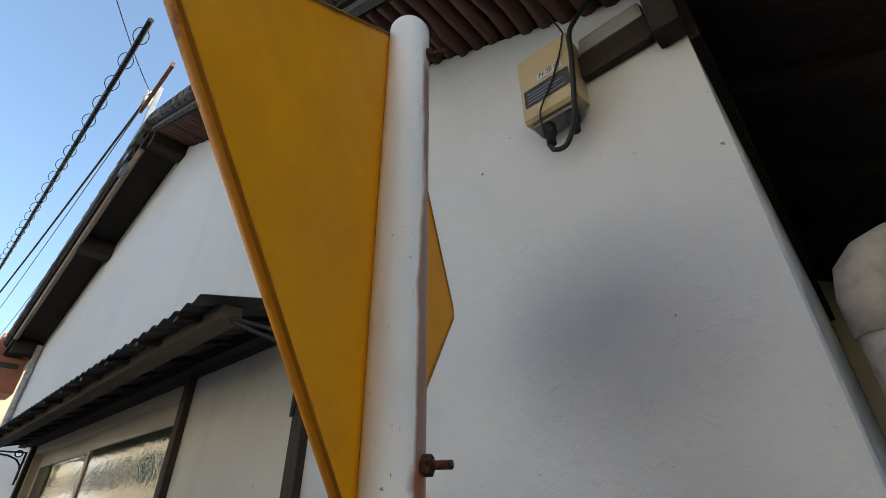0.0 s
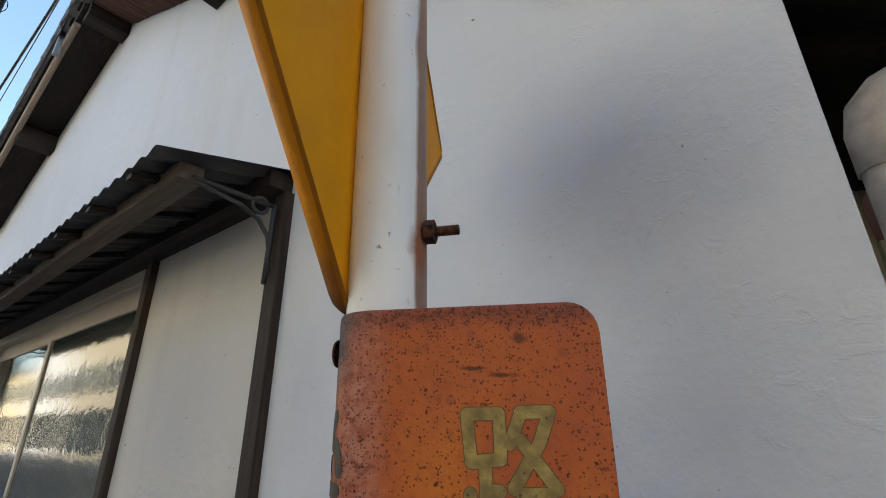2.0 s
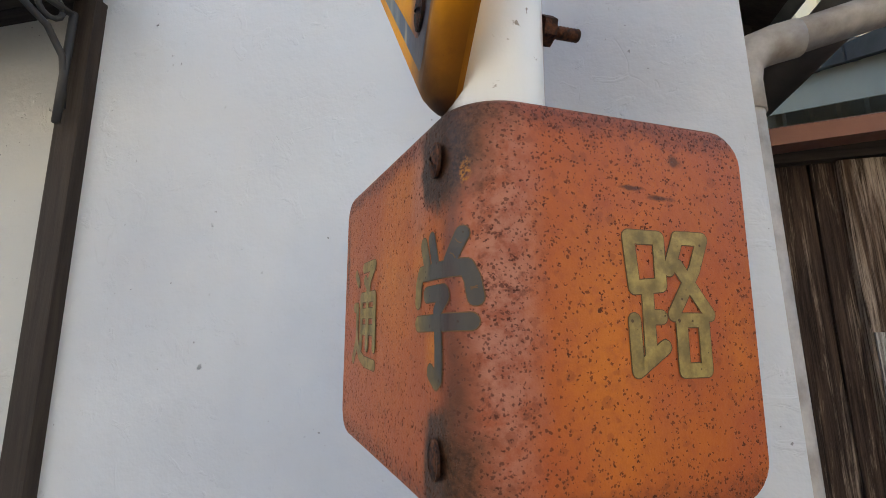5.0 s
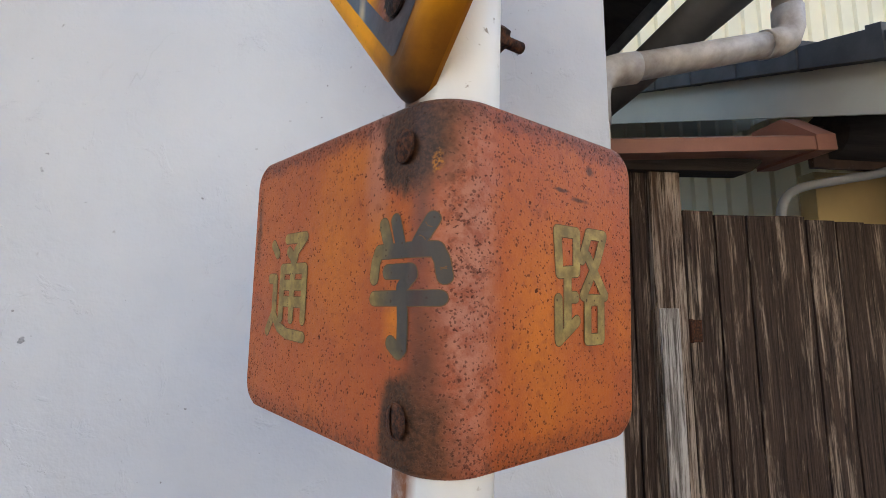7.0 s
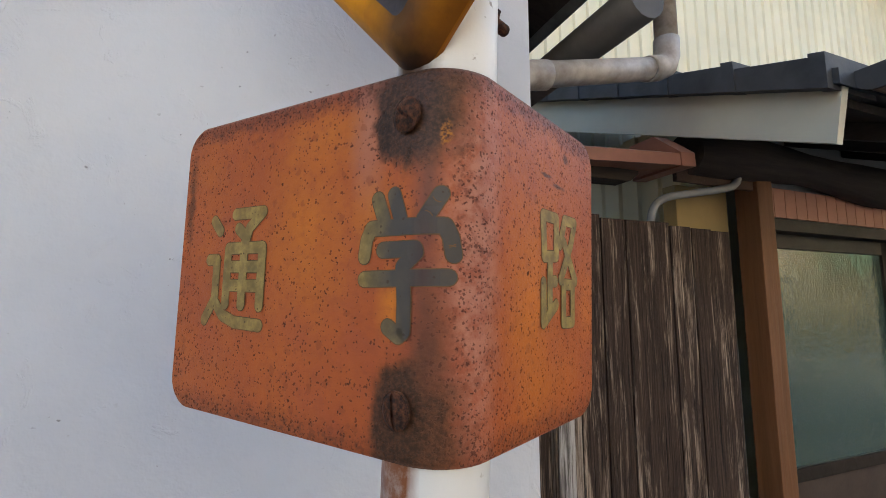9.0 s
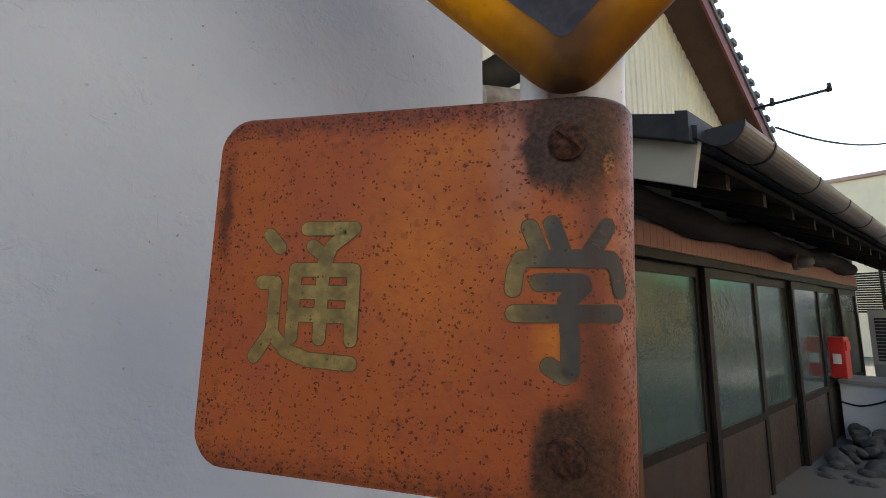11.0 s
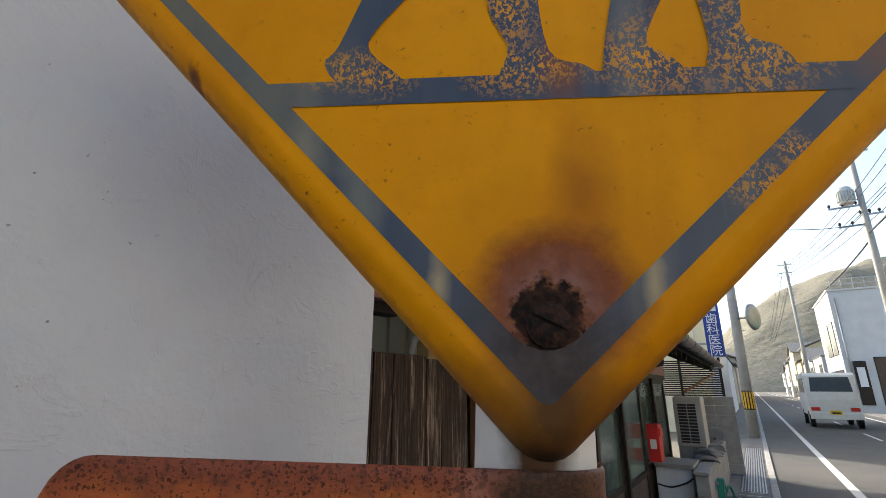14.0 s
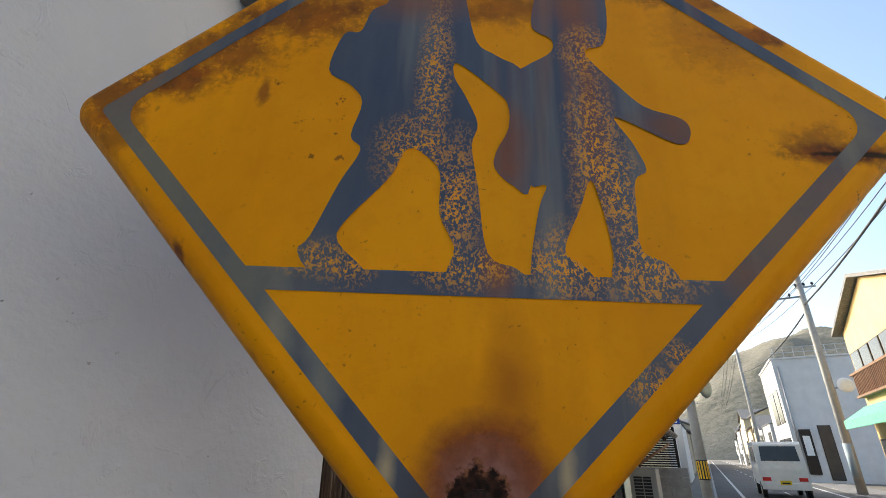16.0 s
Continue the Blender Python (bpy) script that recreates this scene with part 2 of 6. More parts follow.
M_GLASS = glass_mat("patterned_glass", (0.17, 0.25, 0.21), 0.04, 30, 0.32)
M_CLEAR = glass_mat("old_window_glass", (0.16, 0.18, 0.16), 0.02, 26, 0.12)


# ---- mesh helpers ----
def solid(pts, faces):
    def make(bm):
        vs = [bm.verts.new(p) for p in pts]
        for f in faces:
            bm.faces.new([vs[i] for i in f])
    return make


def box(x0, x1, y0, y1, z0, z1, bevel=0.0):
    """An upright box, its edges chamfered where bevel is given."""
    def make(bm):
        ret = bmesh.ops.create_cube(bm, size=1.0)
        for v in ret["verts"]:
            v.co = ((x0 + x1) / 2 + v.co.x * (x1 - x0), (y0 + y1) / 2 + v.co.y * (y1 - y0), (z0 + z1) / 2 + v.co.z * (z1 - z0))
        if bevel:
            es = list({e for v in ret["verts"] for e in v.link_edges})
            bmesh.ops.bevel(bm, geom=es, offset=bevel, segments=2, affect="EDGES", profile=0.7)
    return make


def prism(poly, axis, a, b):
    """A polygon in two coordinates, pulled along the third axis from a to b."""
    def make(bm):
        def at(u, v, w):
            return {"x": (w, u, v), "y": (u, w, v), "z": (u, v, w)}[axis]
        lo = [bm.verts.new(at(u, v, a)) for u, v in poly]
        hi = [bm.verts.new(at(u, v, b)) for u, v in poly]
        n = len(poly)
        fs = [bm.faces.new(lo), bm.faces.new(hi[::-1])]
        for i in range(n):
            fs.append(bm.faces.new((lo[i], hi[i], hi[(i + 1) % n], lo[(i + 1) % n])))
        bmesh.ops.recalc_face_normals(bm, faces=fs)
    return make


def tube(path, r, seg=12, closed_ends=True, smooth=True):
    """A round bar along a line of points; r is one radius or one for each point."""
    def make(bm):
        pts = [Vector(p) for p in path]
        rs = r if isinstance(r, (list, tuple)) else [r] * len(pts)
        rings = []
        up = None
        for i, p in enumerate(pts):
            d = (pts[min(i + 1, len(pts) - 1)] - pts[max(i - 1, 0)]).normalized()
            if up is None:
                up = Vector((0, 0, 1)) if abs(d.z) < 0.9 else Vector((1, 0, 0))
            s = d.cross(up).normalized()
            up = s.cross(d).normalized()
            rings.append([bm.verts.new(p + (s * math.cos(k * math.tau / seg) + up * math.sin(k * math.tau / seg)) * rs[i]) for k in range(seg)])
        for q, w in zip(rings, rings[1:]):
            for k in range(seg):
                f = bm.faces.new((q[k], q[(k + 1) % seg], w[(k + 1) % seg], w[k]))
                f.smooth = smooth
        if closed_ends:
            bm.faces.new(rings[0][::-1])
            bm.faces.new(rings[-1])
    return make


def sheet(us, vs, fn, thick=None):
    """A grid sheet: fn(u, v) gives each point."""
    def make(bm):
        g = [[bm.verts.new(fn(u, v)) for v in vs] for u in us]
        for i in range(len(us) - 1):
            for j in range(len(vs) - 1):
                bm.faces.new((g[i][j], g[i + 1][j], g[i + 1][j + 1], g[i][j + 1])).smooth = True
    return make


def mesh_of(name, shapes, mat):
    bm = bmesh.new()
    for s in shapes:
        s(bm)
    me = bpy.data.meshes.new(name)
    bm.to_mesh(me)
    bm.free()
    me.materials.append(mat)
    return me


def part(name, shapes, mat, parent=None, label=""):
    """One mesh object under a thing or a part."""
    ob = new(name, mesh_of(name, shapes, mat))
    if parent is not None:
        ob.parent = parent
    if label:
        tagged(ob, label)
    return ob


def thing(name, label, category, group="", kind="", at=None):
    ob = new(name)
    ob.empty_display_size = 0.1
    if at is not None:
        ob.matrix_world = at
    return tagged(ob, label, category, group, kind)


def single(name, shapes, mat, label, category, group="", kind=""):
    return tagged(part(name, shapes, mat), label, category, group, kind)


def arc(cx, cy, r, a0, a1, n):
    return [(cx + r * math.cos(radians(a0 + (a1 - a0) * i / n)), cy + r * math.sin(radians(a0 + (a1 - a0) * i / n))) for i in range(n + 1)]


def rounded(x0, x1, z0, z1, r, n=6):
    return arc(x1 - r, z1 - r, r, 0, 90, n) + arc(x0 + r, z1 - r, r, 90, 180, n) + arc(x0 + r, z0 + r, r, 180, 270, n) + arc(x1 - r, z0 + r, r, 270, 360, n)


# ---- the road sign ----
# Its own axes: x along the warning panel, y from its face to its back, z up the leaning pole.
SIGN_AT = Matrix(((0.4392, 0.8982, 0.0194, -0.3444), (-0.8976, 0.4396, -0.0322, 0.3119), (-0.0374, -0.0033, 0.9993, 1.7), (0, 0, 0, 1)))
road_sign = thing("road_sign", "white pole with rusted yellow school crossing sign beside a plaster wall", "road sign", at=SIGN_AT)


def pole_material():
    m = Mat("white_pole_paint", 0.35)
    chalk = m.noise(9, 5, 0.6, (1, 1, 0.3))
    c = m.mix(m.ramp(chalk, 0.4, 0.75), (0.88, 0.88, 0.87), (0.76, 0.76, 0.74))
    speck = m.maths("MULTIPLY", m.ramp(m.noise(170, 2, 0.5, (1, 1, 0.45)), 0.68, 0.72), m.ramp(m.noise(18, 3), 0.52, 0.62))
    c = m.mix(m.maths("MULTIPLY", speck, 0.8), c, (0.24, 0.19, 0.14))
    scuff = m.maths("MULTIPLY", m.dots(110, 0.38, 0.30, 1.1, 1.6), m.ramp(m.noise(11, 4, 0.6), 0.48, 0.58))
    c = m.mix(m.maths("MULTIPLY", scuff, 0.75), c, (0.20, 0.14, 0.085))
    c = m.mix(m.maths("MULTIPLY", m.ramp(m.noise(7, 4, 0.6, (1, 1, 0.5)), 0.52, 0.72), 0.45), c, (0.62, 0.55, 0.43))
    ax = m.axes()
    # rust runs down the back below the bolts and the front below the plate
    back = m.ramp(m.maths("ADD", ax[1], m.maths("MULTIPLY", m.noise(14, 5, 0.6, (1, 1, 0.25)), 0.014)), 0.0325, 0.0345)
    low = m.ramp(ax[2], 0.60, 0.66, (1, 1, 1), (0, 0, 0))
    c = m.mix(m.maths("MULTIPLY", m.maths("MULTIPLY", back, low), 0.85), c, (0.25, 0.095, 0.035))
    below = m.ramp(ax[2], -0.15, -0.14, (1, 1, 1), (0, 0, 0))
    stain = m.maths("MULTIPLY", m.ramp(m.maths("ADD", ax[0], m.maths("MULTIPLY", m.noise(40, 4, 0.6, (1, 1, 0.3)), 0.016)), 0.014, 0.022, (1, 1, 1), (0, 0, 0)), m.ramp(ax[1], -0.016, -0.010, (1, 1, 1), (0, 0, 0)))
    fade = m.ramp(m.maths("ADD", ax[2], m.maths("MULTIPLY", m.noise(30, 4, 0.6, (1, 1, 0.3)), 0.16)), -0.26, -0.12)
    c = m.mix(m.maths("MULTIPLY", m.maths("MULTIPLY", m.maths("MULTIPLY", stain, fade), below), m.ramp(m.noise(120, 5, 0.7), 0.3, 0.55, (0.7, 0.7, 0.7))), c, (0.24, 0.085, 0.03))
    gap = m.maths("MULTIPLY", m.ramp(ax[1], -0.022, -0.012, (1, 1, 1), (0, 0, 0)), m.near(0.0, 0.045, 0.016, 0.030, 0.6, 1.0, 60))
    c = m.mix(gap, c, (0.10, 0.05, 0.025))
    bolt = m.maths("MULTIPLY", m.ramp(ax[1], 0.010, 0.018), m.near(0.008, 0.088, 0.012, 0.024, 0.5, 0.9, 60))
    c = m.mix(m.maths("MULTIPLY", bolt, 0.9), c, (0.30, 0.10, 0.04))
    m.colour(c)
    return m.bump(m.maths("ADD", m.noise(120, 3), speck), 0.12, 0.002).m


FACE = -0.0440


def panel_material():
    """Yellow enamel, rusted round the fixing and at the corners."""
    m = Mat("yellow_sign_enamel", 0.42)
    m.b.inputs["Specular IOR Level"].default_value = 0.10
    n1 = m.noise(5, 5, 0.6)
    clean = m.mix(m.ramp(n1, 0.3, 0.75), (0.90, 0.385, 0.001), (0.76, 0.29, 0.001))
    clean = m.mix(m.maths("MULTIPLY", m.ramp(m.noise(45, 5, 0.7), 0.5, 0.75), 0.25), clean, (0.58, 0.20, 0.004))
    c = clean
    streak = m.ramp(m.noise(12, 5, 0.6, (1, 1, 0.10)), 0.55, 0.85)
    c = m.mix(m.maths("MULTIPLY", streak, 0.35), c, (0.44, 0.155, 0.008))
    fleck = m.maths("MULTIPLY", m.ramp(m.noise(70, 4, 0.6), 0.66, 0.70), m.ramp(m.noise(9, 3), 0.5, 0.62))
    c = m.mix(m.maths("MULTIPLY", fleck, 0.80), c, (0.16, 0.055, 0.012))
    drip = m.maths("MULTIPLY", m.dots(55, 0.22, 0.16, 4.4, 1.6), m.ramp(m.noise(6, 3), 0.44, 0.6))
    c = m.mix(m.maths("MULTIPLY", drip, 0.55), c, (0.20, 0.065, 0.010))
    dust = m.maths("MULTIPLY", m.ramp(m.noise(260, 3, 0.6), 0.67, 0.71), m.ramp(m.noise(16, 3), 0.46, 0.6))
    c = m.mix(m.maths("MULTIPLY", dust, 0.6), c, (0.20, 0.07, 0.012))
    chip = m.maths("MULTIPLY", m.ramp(m.noise(42, 2, 0.5, (1, 1, 0.6)), 0.755, 0.765), 0.9)
    c = m.mix(chip, c, (0.045, 0.022, 0.012))
    for x, z, rx, rz, k in ((0.262, 0.336, 0.048, 0.012, 1.0), (0.245, 0.342, 0.03, 0.022, 0.6), (-0.245, 0.395, 0.045, 0.022, 0.9), (-0.215, 0.425, 0.06, 0.03, 0.8), (-0.155, 0.470, 0.08, 0.035, 0.85), (-0.09, 0.50, 0.06, 0.03, 0.6), (-0.17, 0.385, 0.006, 0.016, 0.8), (0.02, 0.485, 0.05, 0.03, 0.7), (0.0, 0.60, 0.11, 0.10, 0.7), (-0.205, 0.245, 0.008, 0.010, 0.95), (-0.292, 0.375, 0.030, 0.035, 0.8), (-0.277, 0.345, 0.022, 0.03, 0.6), (0.20, 0.455, 0.06, 0.05, 0.35), (0.08, 0.53, 0.07, 0.03, 0.5), (0.235, 0.452, 0.05, 0.012, 0.8), (0.155, 0.535, 0.06, 0.012, 0.8), (0.20, 0.50, 0.10, 0.02, 0.6), (-0.19, 0.19, 0.012, 0.012, 0.8)):
        s = m.near(x, z, rx, rz, 0.55, 1.5, 44)
        s = m.maths("MULTIPLY", s, m.ramp(m.maths("ADD", m.noise(190, 5, 0.7), m.maths("MULTIPLY", s, 0.25)), 0.45, 0.66))
        c = m.mix(m.maths("MULTIPLY", s, k), c, m.mix(m.ramp(m.noise(60, 5), 0.4, 0.6), (0.30, 0.085, 0.012), (0.13, 0.04, 0.015)))
    grit = m.noise(240, 5, 0.7)
    # halo round the fixing: orange stain, red-brown ring, mauve inside, then the eaten hole
    c = m.mix(m.maths("MULTIPLY", m.near(0.009, 0.120, 0.060, 0.054, 0.95, 0.5, 40), 0.65), c, (0.42, 0.13, 0.006))
    c = m.mix(m.maths("MULTIPLY", m.near(0.022, 0.165, 0.016, 0.044, 0.95, 0.8, 60), 0.65), c, (0.34, 0.10, 0.010))
    c = m.mix(m.maths("MULTIPLY", m.near(0.009, 0.114, 0.041, 0.038, 0.34, 0.40, 60), 0.95), c, m.mix(m.ramp(grit, 0.4, 0.65), (0.20, 0.055, 0.018), (0.27, 0.075, 0.020)))
    c = m.mix(m.maths("MULTIPLY", m.near(0.008, 0.110, 0.030, 0.027, 0.45, 0.6, 90), 0.85), c, m.mix(m.ramp(m.noise(70, 4), 0.38, 0.62), (0.20, 0.080, 0.060), (0.30, 0.150, 0.120)))
    c = m.mix(m.maths("MULTIPLY", m.near(0.006, 0.062, 0.034, 0.036, 0.8, 0.5, 50), 0.9), c, (0.050, 0.026, 0.018))
    c = m.mix(m.maths("MULTIPLY", m.near(0.005, 0.1045, 0.0185, 0.0200, 0.12, 1.5, 190), 0.8), c, m.mix(m.ramp(grit, 0.45, 0.6), (0.11, 0.035, 0.014), (0.26, 0.10, 0.03)))
    c = m.mix(m.near(0.005, 0.1035, 0.0165, 0.0180, 0.10, 1.1, 150), c, m.mix(m.ramp(m.noise(150, 5), 0.4, 0.65), (0.013, 0.007, 0.005), (0.055, 0.022, 0.012)))
    c = m.mix(m.maths("MULTIPLY", m.near(0.005, 0.038, 0.034, 0.018, 0.6, 0.6, 60), 0.97), c, (0.045, 0.022, 0.013))
    for sgn in (-1, 1):
        c = m.mix(m.maths("MULTIPLY", m.near(0.003 + sgn * 0.040, 0.062, 0.030, 0.026, 0.95, 0.8, 60), 0.75), c, (0.17, 0.052, 0.010))
    ax = m.axes()
    edge = m.maths("ADD", m.maths("ABSOLUTE", m.maths("SUBTRACT", ax[0], 0.003)), m.maths("ABSOLUTE", m.maths("SUBTRACT", ax[2], 0.370)))
    upper = m.maths("MULTIPLY", m.ramp(ax[2], 0.37, 0.42), 0.010)
    worn = m.ramp(m.maths("ADD", m.maths("ADD", edge, upper), m.maths("MULTIPLY", m.noise(60, 6, 0.7), 0.020)), 0.3395, 0.3445)
    c = m.mix(m.maths("MULTIPLY", worn, 0.40), c, (0.16, 0.055, 0.014))
    c = m.mix(m.near(0.268, 0.3355, 0.036, 0.0030, 0.4, 1.4, 90), c, (0.03, 0.016, 0.010))
    front = m.ramp(ax[1], FACE + 0.0168, FACE + 0.0172, (1, 1, 1), (0, 0, 0))
    back = m.mix(m.ramp(m.noise(9, 5, 0.65), 0.3, 0.75), (0.86, 0.375, 0.005), (0.70, 0.285, 0.006))
    back = m.mix(m.ramp(m.maths("ADD", edge, m.maths("MULTIPLY", m.noise(50, 5, 0.7), 0.014)), 0.334, 0.342), back, (0.34, 0.125, 0.012))
    c = m.mix(front, back, c)
    m.colour(c)
    m.rough(m.noise(40, 3), 0.40, 0.62)
    return m.bump(m.maths("ADD", m.noise(160, 3), m.maths("MULTIPLY", m.noise(14, 3), 1.5)), 0.10, 0.002).m


def ink_material():
    """Dark blue screen paint, worn through to yellow in places."""
    m = Mat("faded_blue_ink", 0.45)
    c = m.mix(m.ramp(m.noise(16, 5, 0.6, (1, 1, 0.25)), 0.35, 0.7), (0.046, 0.064, 0.104), (0.088, 0.105, 0.138))
    run = m.ramp(m.noise(26, 4, 0.55, (1, 1, 0.06)), 0.56, 0.72)
    c = m.mix(m.maths("MULTIPLY", run, 0.5), c, (0.28, 0.27, 0.22))
    red = m.maths("MULTIPLY", m.ramp(m.noise(17, 4, 0.55, (1, 1, 0.07)), 0.58, 0.70), m.ramp(m.axes()[2], 0.22, 0.46))
    c = m.mix(m.maths("MULTIPLY", red, 0.75), c, (0.27, 0.085, 0.02))
    for x, z, rx, rz, col, k in ((-0.24, 0.31, 0.10, 0.13, (0.185, 0.175, 0.135), 0.9), (-0.155, 0.215, 0.06, 0.06, (0.175, 0.17, 0.14), 0.85), (-0.125, 0.19, 0.012, 0.04, (0.30, 0.27, 0.20), 0.7), (0.20, 0.27, 0.05, 0.05, (0.19, 0.12, 0.075), 0.6), (0.265, 0.365, 0.03, 0.04, (0.20, 0.18, 0.13), 0.7), (-0.09, 0.16, 0.012, 0.05, (0.26, 0.25, 0.20), 0.6), (0.17, 0.24, 0.016, 0.016, (0.26, 0.10, 0.03), 0.5), (0.25, 0.31, 0.04, 0.02, (0.24, 0.12, 0.06), 0.35), (0.015, 0.24, 0.012, 0.03, (0.24, 0.075, 0.02), 0.8), (0.02, 0.33, 0.018, 0.05, (0.22, 0.07, 0.02), 0.8), (0.14, 0.355, 0.03, 0.02, (0.17, 0.07, 0.035), 0.8), (-0.05, 0.49, 0.05, 0.03, (0.26, 0.09, 0.02), 0.6), (0.075, 0.49, 0.03, 0.03, (0.26, 0.09, 0.02), 0.6)):
        c = m.mix(m.maths("MULTIPLY", m.near(x, z, rx, rz, 0.8, 1.0, 30), k), c, col)
    flake = m.maths("MAXIMUM", m.ramp(m.noise(430, 4, 0.65, (1.0, 1.0, 0.7), 0.8), 0.515, 0.55), m.ramp(m.noise(170, 5, 0.7), 0.58, 0.61))
    where = None
    for x, z, rx, rz in ((0.065, 0.245, 0.03, 0.03), (0.11, 0.25, 0.024, 0.045), (0.085, 0.33, 0.02, 0.08), (-0.015, 0.29, 0.02, 0.06), (-0.012, 0.24, 0.03, 0.018), (-0.085, 0.237, 0.02, 0.014), (-0.035, 0.40, 0.014, 0.09), (0.085, 0.43, 0.02, 0.03), (0.104, 0.168, 0.016, 0.012), (-0.10, 0.242, 0.03, 0.014), (0.055, 0.242, 0.034, 0.016), (0.112, 0.244, 0.034, 0.022), (0.0, 0.242, 0.026, 0.014), (0.098, 0.30, 0.016, 0.05), (-0.045, 0.33, 0.03, 0.035), (0.122, 0.187, 0.010, 0.010)):
        s = m.near(x, z, rx, rz, 0.8, 0.8, 60)
        where = s if where is None else m.maths("MAXIMUM", where, s)
    c = m.mix(m.maths("MULTIPLY", flake, where), c, (0.80, 0.34, 0.003))
    c = m.mix(m.maths("MULTIPLY", m.near(0.005, 0.088, 0.046, 0.050, 0.7, 0.5, 60), 0.93), c, m.mix(m.ramp(m.noise(80, 5), 0.4, 0.62), (0.030, 0.020, 0.017), (0.062, 0.044, 0.042)))
    c = m.mix(m.near(-0.047, 0.118, 0.006, 0.02, 0.8, 1.0, 60), c, (0.42, 0.33, 0.20))
    c = m.mix(m.near(0.052, 0.122, 0.005, 0.018, 0.8, 1.0, 60), c, (0.42, 0.33, 0.20))
    m.colour(c)
    return m.bump(m.noise(160, 3), 0.10, 0.002).m


def plate_material():
    """Orange enamel of the bent plate: speckled rust, darker along the top and the fold. In plate metres."""
    m = Mat("orange_plate_enamel", 0.5)
    m.b.inputs["Specular IOR Level"].default_value = 0.22
    m.co = m.t.nodes.new("ShaderNodeUVMap").outputs["UV"]
    c = m.mix(m.ramp(m.noise(13, 5, 0.6), 0.3, 0.72), (0.375, 0.088, 0.027), (0.475, 0.125, 0.024))
    c = m.mix(m.maths("MULTIPLY", m.ramp(m.noise(30, 5, 0.65), 0.46, 0.72), 0.55), c, (0.36, 0.085, 0.045))
    for x, z, rx, rz, k in ((-0.080, -0.045, 0.040, 0.055, 0.6), (-0.055, 0.012, 0.045, 0.020, 0.5), (0.092, -0.085, 0.030, 0.060, 0.6), (0.115, -0.135, 0.05, 0.03, 0.3), (-0.010, -0.088, 0.010, 0.018, 0.9), (-0.026, -0.036, 0.014, 0.022, 0.6), (0.180, -0.09, 0.012, 0.03, 0.4)):
        c = m.mix(m.maths("MULTIPLY", m.near_sz(x, z, rx, rz, 0.95, 0.8, 45), k), c, (0.62, 0.195, 0.018))
    c = m.mix(m.maths("MULTIPLY", m.ramp(m.noise(130, 4, 0.65), 0.48, 0.7), 0.40), c, (0.29, 0.070, 0.032))
    ax = m.axes()
    wob = m.maths("MULTIPLY", m.noise(60, 5), 0.022)
    rim = m.ramp(m.maths("ADD", ax[1], wob), 0.034, 0.044)
    rim2 = m.ramp(m.maths("ADD", ax[1], wob), -0.152, -0.142, (1, 1, 1), (0, 0, 0))
    c = m.mix(m.maths("MULTIPLY", rim, 0.75), c, (0.21, 0.058, 0.034))
    c = m.mix(m.maths("MULTIPLY", rim2, 0.45), c, (0.22, 0.055, 0.018))
    # pale patch left of the fold; right, pinkish rust band with painted sheen
    c = m.mix(m.maths("MULTIPLY", m.near_sz(-0.030, 0.012, 0.014, 0.045, 0.9, 0.7, 40), 0.6), c, (0.43, 0.20, 0.145))
    c = m.mix(m.maths("MULTIPLY", m.near_sz(0.036, -0.060, 0.022, 0.135, 0.7, 0.6, 40), 0.75), c, m.mix(m.ramp(m.noise(90, 5, 0.7), 0.42, 0.62), (0.44, 0.205, 0.150), (0.30, 0.098, 0.062)))
    fold = m.near_sz(0.036, -0.06, 0.026, 0.15, 0.7, 0.6, 40)
    low = m.ramp(ax[1], -0.165, -0.115, (1, 1, 1), (0, 0, 0))
    tips = m.maths("MAXIMUM", m.ramp(ax[0], -0.212, -0.180, (1, 1, 1), (0, 0, 0)), m.ramp(ax[0], 0.17, 0.205))
    high = m.maths("MULTIPLY", m.ramp(ax[1], -0.03, 0.035), m.ramp(ax[0], 0.03, 0.06))
    dens = m.maths("ADD", m.maths("MULTIPLY", m.ramp(m.noise(14, 4), 0.36, 0.66), 0.30), 0.10)
    for extra, k in ((fold, 0.30), (low, 0.22), (tips, 0.28), (high, 0.32), (rim, 0.5), (rim2, 0.2)):
        dens = m.maths("ADD", dens, m.maths("MULTIPLY", extra, k))
    small = m.maths("MAXIMUM", m.dots(470, m.maths("ADD", m.maths("MULTIPLY", dens, 1.15), 0.06), 0.50, 0.0, 1.0), m.dots(380, m.maths("MULTIPLY", dens, 0.9), 0.46, 9.3, 1.4))
    mid = m.dots(290, m.maths("MULTIPLY", dens, 0.75), 0.36, 3.1, 1.6)
    large = m.dots(190, m.maths("MULTIPLY", m.maths("SUBTRACT", dens, 0.22), 0.36), 0.34, 7.7, 2.0)
    smear = m.maths("MULTIPLY", m.ramp(m.noise(210, 5, 0.7), 0.50, 0.58), m.maths("MAXIMUM", rim, m.maths("MAXIMUM", m.maths("MULTIPLY", rim2, 0.8), m.maths("MULTIPLY", fold, m.ramp(m.noise(45, 4), 0.5, 0.62)))))
    c = m.mix(m.maths("MULTIPLY", smear, 0.7), c, (0.105, 0.034, 0.021))
    pits = m.maths("MAXIMUM", m.maths("MAXIMUM", m.maths("MULTIPLY", small, 0.75), mid), large)
    c = m.mix(m.maths("MULTIPLY", m.dots(150, m.maths("MULTIPLY", dens, 0.8), 0.55, 1.3, 0.8), 0.35), c, (0.20, 0.050, 0.022))
    c = m.mix(m.maths("MULTIPLY", pits, 0.88), c, (0.060, 0.019, 0.012))
